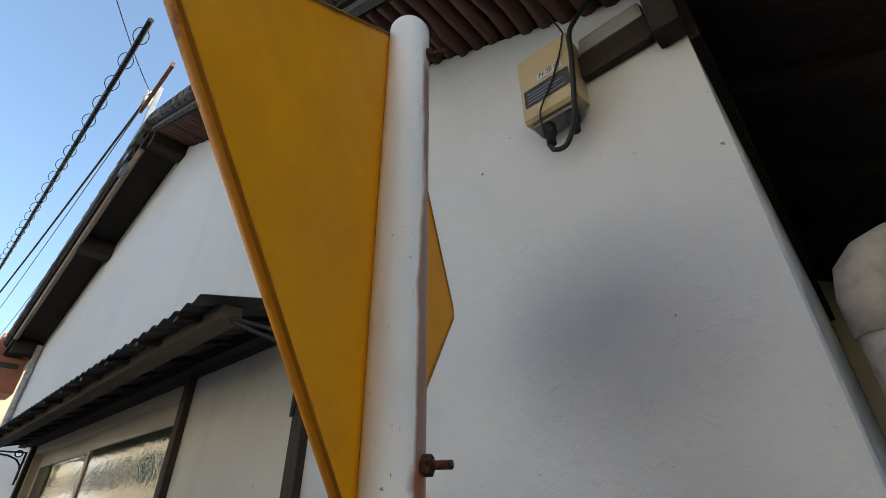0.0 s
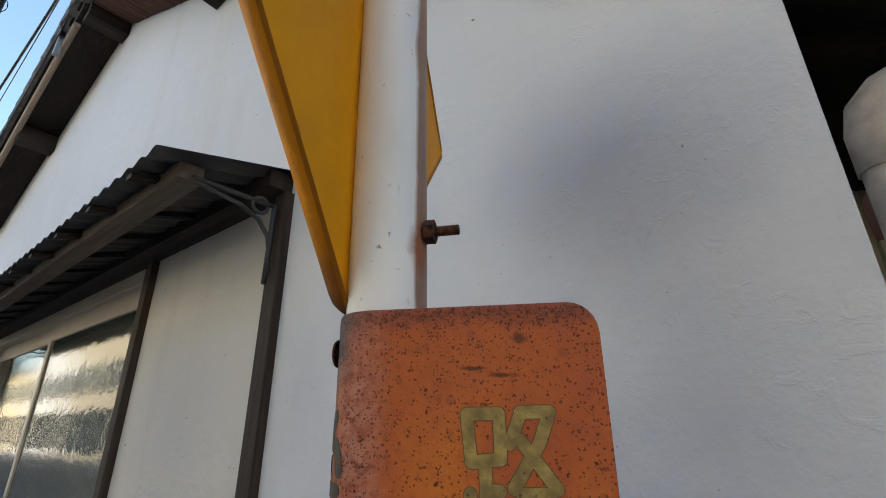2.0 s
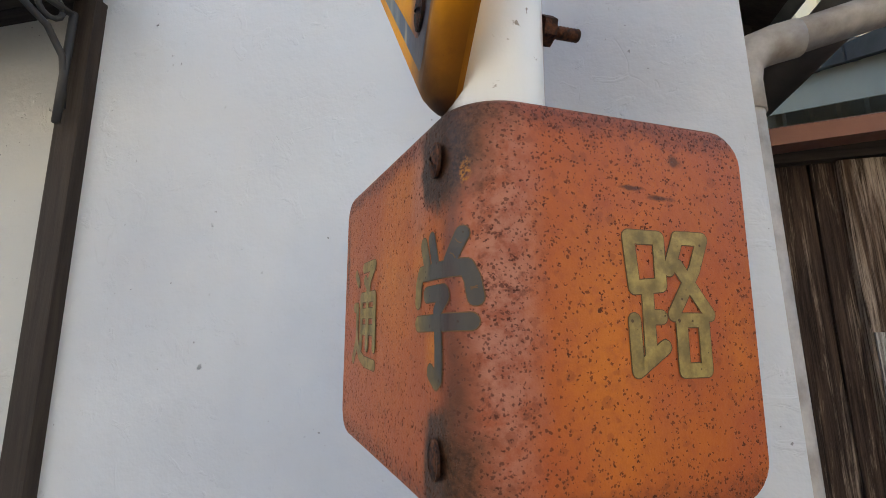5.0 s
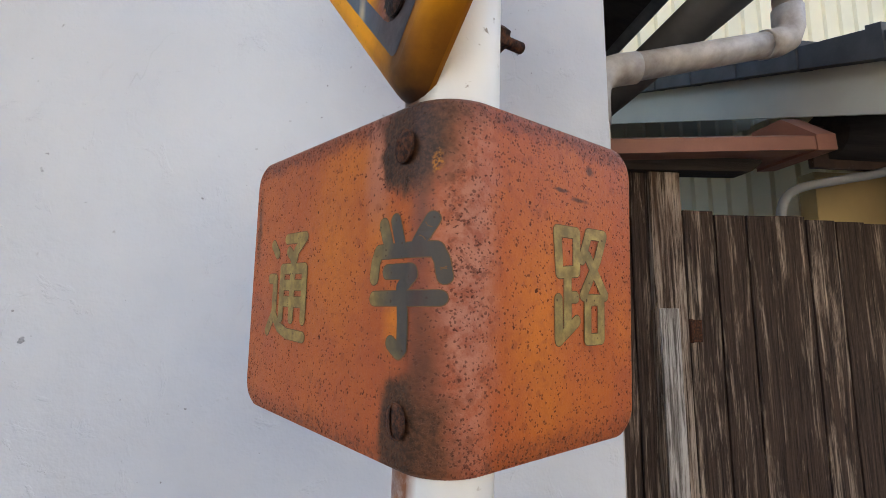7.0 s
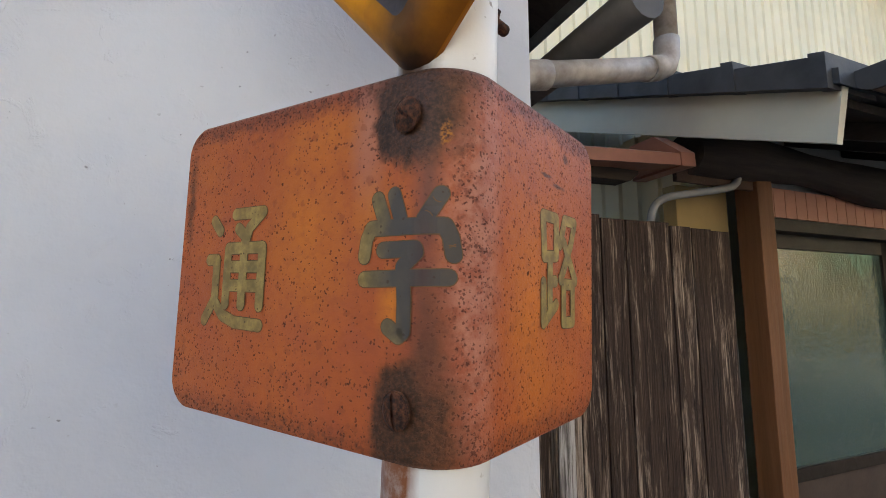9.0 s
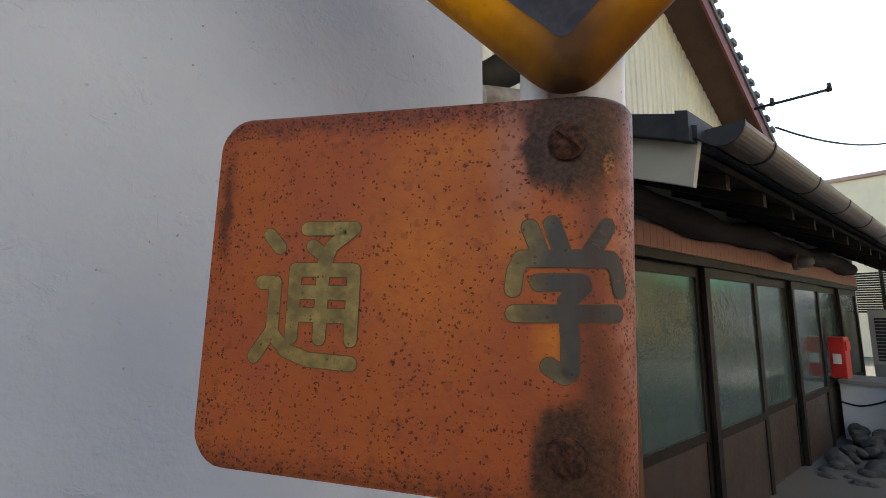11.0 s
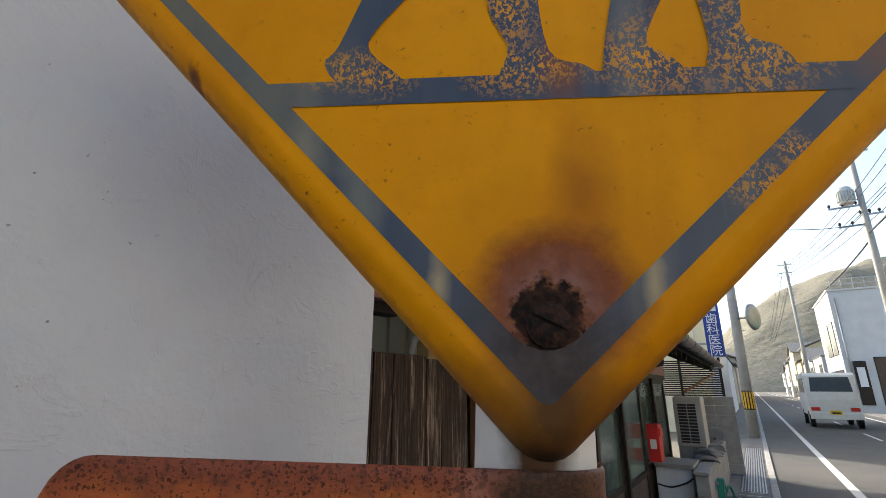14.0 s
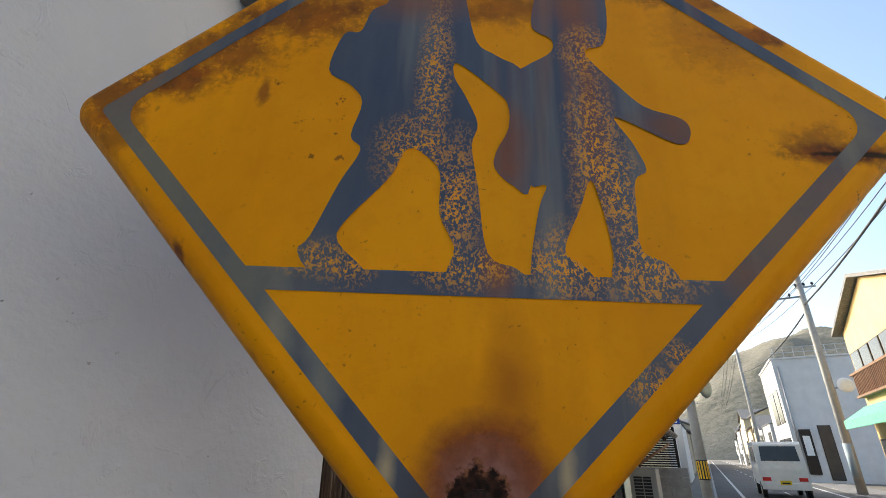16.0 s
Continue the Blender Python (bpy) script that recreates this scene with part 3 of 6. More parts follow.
    # scratch, worn left edge, patches
    c = m.mix(m.maths("MULTIPLY", m.near_sz(0.113, -0.0015, 0.010, 0.0014, 0.6, 2.6, 150), 0.85), c, (0.07, 0.025, 0.015))
    c = m.mix(m.maths("MULTIPLY", m.near_sz(0.133, -0.006, 0.012, 0.0016, 0.6, 2.6, 150), 0.85), c, (0.07, 0.025, 0.015))
    c = m.mix(m.maths("MULTIPLY", m.near_sz(0.144, 0.0165, 0.005, 0.004, 0.5, 2.0, 160), 0.8), c, (0.07, 0.025, 0.015))
    c = m.mix(m.maths("MULTIPLY", m.near_sz(-0.205, -0.020, 0.005, 0.040, 0.6, 2.2, 110), 0.8), c, (0.075, 0.026, 0.014))
    grit = m.noise(330, 5, 0.7)
    brown = m.mix(m.ramp(grit, 0.40, 0.64), (0.060, 0.030, 0.017), (0.125, 0.052, 0.026))
    dark = m.mix(m.ramp(grit, 0.42, 0.66), (0.022, 0.012, 0.008), (0.075, 0.036, 0.018))
    # thin run between the fixings
    c = m.mix(m.maths("MULTIPLY", m.near_sz(0.010, -0.028, 0.0085, 0.040, 0.9, 0.8, 60), 0.75), c, (0.135, 0.060, 0.045))
    c = m.mix(m.maths("MULTIPLY", m.near_sz(0.008, -0.065, 0.007, 0.035, 0.8, 0.7, 60), 0.60), c, (0.20, 0.055, 0.036))
    c = m.mix(m.maths("MULTIPLY", m.near_sz(0.012, -0.108, 0.014, 0.046, 0.8, 0.7, 60), 0.88), c, (0.115, 0.044, 0.027))
    # dark rust round the upper fixing
    c = m.mix(m.maths("MULTIPLY", m.near_sz(0.006, 0.034, 0.038, 0.026, 0.5, 0.8, 60), 0.92), c, brown)
    c = m.mix(m.maths("MULTIPLY", m.near_sz(0.006, 0.008, 0.026, 0.026, 0.45, 0.9, 70), 0.95), c, brown)
    c = m.mix(m.near_sz(-0.003, 0.016, 0.025, 0.030, 0.20, 0.85, 95), c, m.mix(0.5, brown, dark))
    c = m.mix(m.maths("MULTIPLY", m.near_sz(-0.019, 0.006, 0.006, 0.016, 0.4, 1.4, 130), 0.9), c, dark)
    c = m.mix(m.maths("MULTIPLY", m.near_sz(0.019, 0.002, 0.0035, 0.007, 0.5, 1.8, 140), m.ramp(grit, 0.46, 0.58)), c, (0.42, 0.16, 0.02))
    # and round the lower one
    c = m.mix(m.maths("MULTIPLY", m.near_sz(0.007, -0.152, 0.030, 0.040, 0.5, 0.9, 60), 0.95), c, brown)
    c = m.mix(m.maths("MULTIPLY", m.near_sz(-0.004, -0.149, 0.017, 0.034, 0.25, 1.0, 100), 0.95), c, m.mix(0.45, brown, dark))
    m.colour(c)
    m.rough(pits, 0.40, 0.85)
    return m.bump(m.maths("SUBTRACT", m.maths("ADD", m.noise(60, 4), m.maths("MULTIPLY", grit, 0.6)), m.maths("MULTIPLY", pits, 1.4)), 0.40, 0.0015).m


def letter_material():
    m = Mat("olive_letter_paint", 0.5)
    m.co = m.t.nodes.new("ShaderNodeUVMap").outputs["UV"]
    c = m.mix(m.ramp(m.noise(75, 4), 0.38, 0.66), (0.20, 0.140, 0.046), (0.39, 0.280, 0.080))
    c = m.mix(m.maths("MULTIPLY", m.ramp(m.noise(120, 5, 0.7), 0.46, 0.66), 0.55), c, (0.15, 0.110, 0.050))
    c = m.mix(m.maths("MULTIPLY", m.near_sz(0.010, -0.060, 0.038, 0.08, 0.45, 0.5, 60), 0.93), c, (0.058, 0.054, 0.053))
    c = m.mix(m.maths("MULTIPLY", m.near_sz(0.009, -0.070, 0.007, 0.04, 0.8, 0.6, 60), 0.6), c, (0.060, 0.024, 0.022))
    c = m.mix(m.maths("MULTIPLY", m.dots(330, 0.16, 0.4), 0.7), c, (0.055, 0.026, 0.016))
    m.colour(c)
    return m.bump(m.noise(150, 3), 0.15, 0.001).m


def near_sz(self, s, z, rs, rz, soft=0.5, wobble=0.0, scale=40.0):
    ax = self.axes()
    dx = self.maths("DIVIDE", self.maths("SUBTRACT", ax[0], s), rs)
    dz = self.maths("DIVIDE", self.maths("SUBTRACT", ax[1], z), rz)
    d = self.maths("SQRT", self.maths("ADD", self.maths("MULTIPLY", dx, dx), self.maths("MULTIPLY", dz, dz)))
    if wobble:
        d = self.maths("ADD", d, self.maths("MULTIPLY", self.maths("SUBTRACT", self.noise(scale, 5), 0.5), wobble))
    return self.ramp(d, 1.0 - soft, 1.0 + soft * 0.3, (1, 1, 1), (0, 0, 0))


Mat.near_sz = near_sz
M_LETTER_EDGE = painted("dark_letter_edge", (0.10, 0.065, 0.028), (0.20, 0.095, 0.035), 0.6, 0, 40)
M_POLE, M_PANEL_Y, M_INK, M_PLATE, M_LETTER = pole_material(), panel_material(), ink_material(), plate_material(), letter_material()
M_RUST = Mat("rusted_iron", 0.85)
M_RUST.colour(M_RUST.mix(M_RUST.ramp(M_RUST.noise(260, 5, 0.7), 0.42, 0.66), (0.022, 0.011, 0.008), (0.13, 0.046, 0.018))).bump(M_RUST.noise(220, 4), 0.6, 0.002)
M_RUST = M_RUST.m
M_DARKRUST = Mat("blackened_iron", 0.8)
M_DARKRUST = M_DARKRUST.colour(M_DARKRUST.mix(M_DARKRUST.ramp(M_DARKRUST.noise(260, 5, 0.7), 0.45, 0.68), (0.012, 0.007, 0.005), (0.060, 0.022, 0.011))).bump(M_DARKRUST.noise(220, 4), 0.7, 0.002).m

R_POLE = 0.0302
pole = part("pole", [tube([(0, 0, -1.72), (0, 0, 0.700)] + [(0, 0, 0.700 + 0.016 * math.sin(a)) for a in (0.3, 0.7, 1.1, 1.4)], [R_POLE, R_POLE] + [R_POLE * math.cos(a) ** 0.45 for a in (0.3, 0.7, 1.1, 1.4)], 40)], M_POLE, road_sign, "white painted steel pole with rust runs")


def diamond(inset, r, y, cx=0.003, cz=0.370, h=0.3365, n=5):
    """Round-cornered square standing on a corner."""
    side = (h * math.sqrt(2)) / 2 - inset
    pts = rounded(-side, side, -side, side, max(r, 0.002), n)
    k = math.sqrt(0.5)
    return [(cx + (p - q) * k, y, cz + (p + q) * k) for p, q in pts]


def rings(levels, cap_first=True, cap_last=True):
    def make(bm):
        rs = [[bm.verts.new(p) for p in lv] for lv in levels]
        n = len(rs[0])
        if cap_first:
            bm.faces.new(rs[0])
        for a, b in zip(rs, rs[1:]):
            for i in range(n):
                bm.faces.new((a[i], b[i], b[(i + 1) % n], a[(i + 1) % n])).smooth = True
        if cap_last:
            bm.faces.new(rs[-1][::-1])
        bmesh.ops.recalc_face_normals(bm, faces=bm.faces[:])
    return make


panel = part("sign_panel", [rings([diamond(0.0150, 0.010, FACE), diamond(0.0110, 0.012, FACE + 0.0008), diamond(0.0070, 0.014, FACE + 0.0035), diamond(0.0036, 0.016, FACE + 0.0078), diamond(0.0012, 0.017, FACE + 0.0120), diamond(0, 0.018, FACE + 0.0165), diamond(0, 0.018, FACE + 0.0200), diamond(0.0016, 0.017, FACE + 0.0200), diamond(0.0022, 0.017, FACE + 0.0178)])], M_PANEL_Y, road_sign, "yellow enamelled warning panel with rusted corners")


def band(outer, inner):
    def make(bm):
        a = [bm.verts.new(p) for p in outer]
        b = [bm.verts.new(p) for p in inner]
        n = len(a)
        for i in range(n):
            bm.faces.new((a[i], a[(i + 1) % n], b[(i + 1) % n], b[i]))
    return make


def smooth_outline(pts, n=4):
    """A closed curve through the points of a drawing."""
    out = []
    k = len(pts)
    for i in range(k):
        p0, p1, p2, p3 = (Vector(pts[(i + d) % k]) for d in (-1, 0, 1, 2))
        for j in range(n):
            t = j / n
            out.append(0.5 * (2 * p1 + (p2 - p0) * t + (2 * p0 - 5 * p1 + 4 * p2 - p3) * t * t + (3 * p1 - p0 - 3 * p2 + p3) * t ** 3))
    return out


def flat_shape(pts, y):
    def make(bm):
        f = bm.faces.new([bm.verts.new((p[0] / 1000, y, p[1] / 1000)) for p in pts])
        f.normal_update()
        bmesh.ops.triangulate(bm, faces=[f])
    return make


INK = FACE - 0.0004
part("painted_border", [band(diamond(0.0205, 0.006, INK, 0.003, 0.364, 0.329), diamond(0.0325, 0.020, INK, 0.003, 0.364, 0.329))], M_INK, panel, "faded blue border line")
part("painted_bar", [flat_shape([(-150, 219.5), (156, 219.5), (172, 235.5), (-166, 235.5)], INK - 0.0002)], M_INK, panel, "faded blue ground line")
TALL_BODY = [(-79, 491), (-93, 477), (-100, 452), (-114, 448), (-121, 408), (-102, 393), (-90, 375), (-95, 343), (-86, 330), (-98, 301), (-112, 259), (-119, 248), (-106, 233), (-72, 233), (-92, 254), (-90, 270), (-62, 307), (-51, 332), (-35, 324), (-26, 310), (-25, 278), (-14, 253), (-16, 232), (30, 232), (26, 240), (8, 250), (1, 301), (-4, 336), (0, 356), (-10, 383), (-19, 402), (-17, 417), (14, 388), (23, 374), (23, 352), (14, 331), (13, 316), (26, 302), (38, 303), (38, 400), (15, 425), (-2, 441), (-12, 492), (-18, 540), (-50, 560), (-80, 540)]
SMALL_BODY = [(47, 492), (44, 458), (59, 445), (58, 430), (37, 414), (31, 402), (37, 330), (38, 303), (49, 303), (43, 284), (36, 240), (41, 233), (75, 232), (70, 243), (59, 254), (71, 285), (80, 308), (86, 286), (90, 252), (90, 233), (128, 232), (124, 246), (109, 255), (109, 282), (111, 309), (120, 318), (113, 341), (103, 365), (145, 341), (156, 350), (152, 364), (126, 375), (108, 396), (87, 425), (88, 434), (101, 440), (107, 470), (104, 510), (76, 530), (52, 512)]
part("painted_figure", [flat_shape(smooth_outline(TALL_BODY), INK - 0.0003)], M_INK, panel, "faded blue pictogram shape")
part("painted_figure", [flat_shape(smooth_outline(SMALL_BODY), INK - 0.0004)], M_INK, panel, "faded blue pictogram shape")


def screw_head(x, y, z, r, name, parent, tilt, mat):
    """A domed slotted head seen from the front, its slot a real groove."""
    def dome(bm):
        m = Matrix.Translation((x, y, z)) @ Matrix.Rotation(radians(tilt), 4, "Y")
        for sgn in (1, -1):
            prof = []
            for i in range(5):
                a = i / 4 * math.pi / 2
                prof.append((r * math.cos(a), -0.0032 * math.sin(a)))
            rows = []
            for rr, yy in prof[:4]:
                rows.append([bm.verts.new(m @ Vector((rr * math.cos(t), yy, sgn * max(0.0011, rr * math.sin(t))))) for t in [math.pi * k / 12 for k in range(13)]])
            for p, q in zip(rows, rows[1:]):
                for k in range(12):
                    bm.faces.new((p[k], p[k + 1], q[k + 1], q[k])).smooth = True
            bm.faces.new(rows[-1])
        vs = [bm.verts.new(m @ Vector((r * math.cos(k * math.tau / 24), 0.0005, r * math.sin(k * math.tau / 24)))) for k in range(24)]
        us = [bm.verts.new(m @ Vector((r * math.cos(k * math.tau / 24), -0.0012, r * math.sin(k * math.tau / 24)))) for k in range(24)]
        bm.faces.new(us)
        for k in range(24):
            bm.faces.new((vs[k], us[k], us[(k + 1) % 24], vs[(k + 1) % 24]))
        bmesh.ops.recalc_face_normals(bm, faces=bm.faces[:])
    return part(name, [dome], mat, parent, "rusted slotted screw")


screw_head(0.0045, FACE - 0.001, 0.1010, 0.0105, "screw", panel, 25, M_DARKRUST)
screw_head(0.0035, FACE - 0.001, 0.640, 0.0105, "screw", panel, -20, M_DARKRUST)


def through_bolt(z, parent):
    hexa = [(0.0095 * math.cos(radians(60 * k + 15)) + 0.003, 0.0095 * math.sin(radians(60 * k + 15)) + z) for k in range(6)]
    nut = part("nut", [prism(hexa, "y", 0.0305, 0.0385)], M_RUST, parent, "rusted hexagonal nut")
    rod = []
    for i in range(25):
        rod.append((0.003, 0.028 + i * 0.00122, z))
    part("bolt", [tube(rod, [0.0043 if i % 2 else 0.0036 for i in range(25)], 12)], M_RUST, parent, "rusted threaded bolt end")


through_bolt(0.1042, road_sign)
through_bolt(0.641, road_sign)

# the bent plate: s runs along it, 0 at the front of the pole
R_BEND, PHI = 0.0325, radians(10.2)
END = radians(93.2)
S_ARC = R_BEND * (END - PHI)
S_LEFT, S_RIGHT, Z_LOW, Z_HIGH = -0.2130, S_ARC + 0.1470, -0.1687, 0.0388


def on_plate(s, z, out=0.0):
    if s <= 0:
        px, py, a = R_BEND * math.sin(PHI) + s * math.cos(PHI), -R_BEND * math.cos(PHI) + s * math.sin(PHI), PHI
    elif s < S_ARC:
        a = PHI + s / R_BEND
        px, py = R_BEND * math.sin(a), -R_BEND * math.cos(a)
    else:
        px, py, a = R_BEND * math.sin(END) + (s - S_ARC) * math.cos(END), -R_BEND * math.cos(END) + (s - S_ARC) * math.sin(END), END
    return (px + out * math.sin(a), py - out * math.cos(a), z)


def with_uv(ob, coords):
    me = ob.data
    uv = me.uv_layers.new(name="UVMap")
    for lp in me.loops:
        uv.data[lp.index].uv = coords[lp.vertex_index]
    return ob


def bent_plate(name, mat, parent, label):
    r = 0.019
    ss = [S_LEFT + r * (1 - math.cos(radians(a))) for a in range(0, 91, 15)]
    ss += [S_LEFT + r + (0 - S_LEFT - r) * i / 8 for i in range(1, 9)]
    ss += [S_ARC * i / 14 for i in range(1, 15)]
    ss += [S_ARC + (S_RIGHT - r - S_ARC) * i / 6 for i in range(1, 7)]
    ss += [S_RIGHT - r + r * math.sin(radians(a)) for a in range(15, 91, 15)]
    bm, uvs = bmesh.new(), []
    cols = []
    heights = (0.0, 0.010, 0.024, 0.2, 0.4, 0.6, 0.8, 0.976, 0.990, 1.0)
    rows = len(heights) - 1
    for s in ss:
        e = max(0.0, S_LEFT + r - s, s - (S_RIGHT - r))
        cut = r - math.sqrt(max(0.0, r * r - e * e))
        cols.append([])
        for side in (0.0, 0.0012):
            col = []
            for j in range(rows + 1):
                z = Z_LOW + cut + (Z_HIGH - Z_LOW - 2 * cut) * heights[j]
                roll = 0.0012 if j in (0, rows) and side else 0.0
                col.append(bm.verts.new(on_plate(s, z, side - roll)))
                uvs.append((s, z))
            cols[-1].append(col)
    for a, b in zip(cols, cols[1:]):
        for k in (0, 1):
            for j in range(rows):
                bm.faces.new((a[k][j], b[k][j], b[k][j + 1], a[k][j + 1])).smooth = True
    for a, b in zip(cols, cols[1:]):
        for j in (0, rows):
            bm.faces.new((a[0][j], b[0][j], b[1][j], a[1][j]))
    for c in (cols[0], cols[-1]):
        for j in range(rows):
            bm.faces.new((c[0][j], c[0][j + 1], c[1][j + 1], c[1][j]))
    bmesh.ops.recalc_face_normals(bm, faces=bm.faces[:])
    me = bpy.data.meshes.new(name)
    bm.to_mesh(me)
    bm.free()
    me.materials.append(mat)
    ob = new(name, me)
    ob.parent = parent
    with_uv(ob, uvs)
    return tagged(ob, label)


plate = bent_plate("supplementary_plate", M_PLATE, road_sign, "rust speckled orange plate bent round the pole")


def character(name, strokes, s0, s1, z0, z1, width, label, edged=True):
    """Round-ended brush strokes on the plate; the strokes are drawn in a unit square."""
    bm, uvs = bmesh.new(), []

    def vert(s, z, lift):
        uvs.append((s, z))
        return bm.verts.new(on_plate(s, z, lift))

    for i, (r, st, slot) in enumerate([(width + 0.0006, st, 1) for st in strokes if edged] + [(width, st, 0) for st in strokes]):
        lift = 0.00145 + i * 0.00003
        pts = [(s0 + (s1 - s0) * u, z1 + (z0 - z1) * v) for u, v in st]
        fine = [pts[0]]
        for p, q in zip(pts, pts[1:]):
            n = max(1, int(math.hypot(q[0] - p[0], q[1] - p[1]) / 0.004))
            fine += [(p[0] + (q[0] - p[0]) * k / n, p[1] + (q[1] - p[1]) * k / n) for k in range(1, n + 1)]
        corners = set(pts)
        for p, q in zip(fine, fine[1:]):
            d = math.hypot(q[0] - p[0], q[1] - p[1])
            nx, nz = -(q[1] - p[1]) / d * r, (q[0] - p[0]) / d * r
            bm.faces.new([vert(p[0] + nx, p[1] + nz, lift), vert(p[0] - nx, p[1] - nz, lift), vert(q[0] - nx, q[1] - nz, lift), vert(q[0] + nx, q[1] + nz, lift)]).material_index = slot
        for c in corners:
            hub = vert(c[0], c[1], lift + 0.00001)
            rim = [vert(c[0] + r * math.cos(k * math.tau / 14), c[1] + r * math.sin(k * math.tau / 14), lift + 0.00001) for k in range(14)]
            for k in range(14):
                bm.faces.new((hub, rim[k], rim[(k + 1) % 14])).material_index = slot
    bm.verts.index_update()
    me = bpy.data.meshes.new(name)
    bm.to_mesh(me)
    bm.free()
    me.materials.append(M_LETTER)
    me.materials.append(M_LETTER_EDGE)
    ob = with_uv(new(name, me), uvs)
    ob.parent = plate
    return tagged(ob, label)


TSU = [[(0.13, 0.10), (0.24, 0.19)], [(0.09, 0.43), (0.22, 0.43), (0.22, 0.75), (0.07, 0.93)], [(0.22, 0.77), (0.36, 0.88), (0.56, 0.93), (0.93, 0.94)], [(0.48, 0.06), (0.90, 0.06), (0.71, 0.18), (0.68, 0.25)], [(0.54, 0.18), (0.68, 0.26)], [(0.40, 0.34), (0.40, 0.79)], [(0.40, 0.34), (0.92, 0.34), (0.92, 0.79)], [(0.40, 0.49), (0.92, 0.49)], [(0.40, 0.64), (0.92, 0.64)], [(0.65, 0.30), (0.65, 0.79)]]
GAKU = [[(0.19, 0.05), (0.27, 0.19)], [(0.38, 0.03), (0.46, 0.19)], [(0.84, 0.04), (0.70, 0.20)], [(0.05, 0.43), (0.07, 0.32), (0.12, 0.245), (0.88, 0.24), (0.93, 0.31), (0.96, 0.42)], [(0.27, 0.39), (0.62, 0.385), (0.63, 0.41), (0.50, 0.50)], [(0.06, 0.58), (0.92, 0.56)], [(0.50, 0.50), (0.53, 0.72), (0.53, 0.90), (0.48, 0.93), (0.36, 0.88)]]
RO = [[(0.06, 0.05), (0.40, 0.05), (0.40, 0.38), (0.10, 0.40), (0.06, 0.05)], [(0.24, 0.40), (0.24, 0.86)], [(0.24, 0.60), (0.38, 0.60)], [(0.08, 0.62), (0.09, 0.95), (0.40, 0.80)], [(0.62, 0.05), (0.50, 0.27)], [(0.62, 0.04), (0.92, 0.04), (0.80, 0.26), (0.52, 0.58)], [(0.60, 0.24), (0.94, 0.58)], [(0.60, 0.62), (0.86, 0.62), (0.86, 0.96), (0.60, 0.96), (0.60, 0.62)]]
character("painted_character", TSU, -0.1823, -0.1121, -0.1111, -0.0259, 0.0039, "olive painted character")
character("painted_character", GAKU, -0.0325, 0.0265, -0.1105, -0.0270, 0.0042, "greyed painted character")
character("painted_character", RO, 0.1055, 0.1640, -0.1026, -0.0249, 0.0037, "olive painted character")
screw_head(0.0035, -0.0350, 0.0135, 0.0100, "screw", plate, 42, M_RUST)
screw_head(0.0035, -0.0352, -0.1420, 0.0100, "screw", plate, 80, M_RUST)


# ---- the white plastered building ----
WY, CORNER = 0.706, -0.022
PEAK, LEFT_X = (-3.6, 4.53), -6.9


def rake_z(x):
    return PEAK[1] - (x - PEAK[0]) * 0.508 if x > PEAK[0] else PEAK[1] + (x - PEAK[0]) * 0.297


WIN_L, WIN_R, WIN_B, WIN_T, PANEL_R = -4.75, -2.03, 1.20, 2.235, -1.180
wall_pieces = [
    prism([(LEFT_X, 0), (WIN_L - 0.09, 0), (WIN_L - 0.09, rake_z(WIN_L - 0.09)), (LEFT_X, rake_z(LEFT_X))], "y", WY, WY + 0.15),
    prism([(WIN_L - 0.09, 2.30), (PANEL_R + 0.05, 2.30), (PANEL_R + 0.05, rake_z(PANEL_R + 0.05)), PEAK, (WIN_L - 0.09, rake_z(WIN_L - 0.09))], "y", WY, WY + 0.15),
    prism([(WIN_L - 0.09, 0), (PANEL_R + 0.05, 0), (PANEL_R + 0.05, 0.9), (WIN_L - 0.09, 0.9)], "y", WY, WY + 0.15),
    prism([(PANEL_R + 0.05, 0), (CORNER, 0), (CORNER, rake_z(CORNER)), (PANEL_R + 0.05, rake_z(PANEL_R + 0.05))], "y", WY, WY + 0.15),
    box(CORNER - 0.14, CORNER, WY + 0.15, 7.0, 0, rake_z(CORNER)),
    box(LEFT_X, LEFT_X + 0.14, WY + 0.15, 7.0, 0, rake_z(LEFT_X)),
]
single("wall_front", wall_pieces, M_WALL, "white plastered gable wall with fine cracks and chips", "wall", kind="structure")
single("wall_panel", [box(WIN_R + 0.05, PANEL_R + 0.05, WY + 0.006, WY + 0.12, 0.9, 2.262), box(WIN_L - 0.09, WIN_R + 0.05, WY + 0.006, WY + 0.12, 0.9, WIN_B - 0.05)], M_PANEL, "stained cream plaster panel beside the window", "wall panel", kind="structure")
timber = thing("window_timber", "dark weathered timber posts and lintel framing the window", "timber frame", kind="structure")
part("post", [box(PANEL_R + 0.012, PANEL_R + 0.066, WY - 0.024, WY + 0.004, 0.9, 2.262, 0.004)], M_DARKWOOD, timber)
part("post", [box(WIN_R, WIN_R + 0.05, WY - 0.020, WY + 0.12, 0.9, 2.262, 0.004)], M_DARKWOOD, timber)
part("post", [box(WIN_L - 0.09, WIN_L - 0.03, WY - 0.020, WY + 0.12, 0.9, 2.262, 0.004)], M_DARKWOOD, timber)
part("lintel", [box(WIN_L - 0.15, PANEL_R + 0.052, WY - 0.030, WY + 0.12, 2.2625, 2.325, 0.004)], M_DARKWOOD_X, timber)

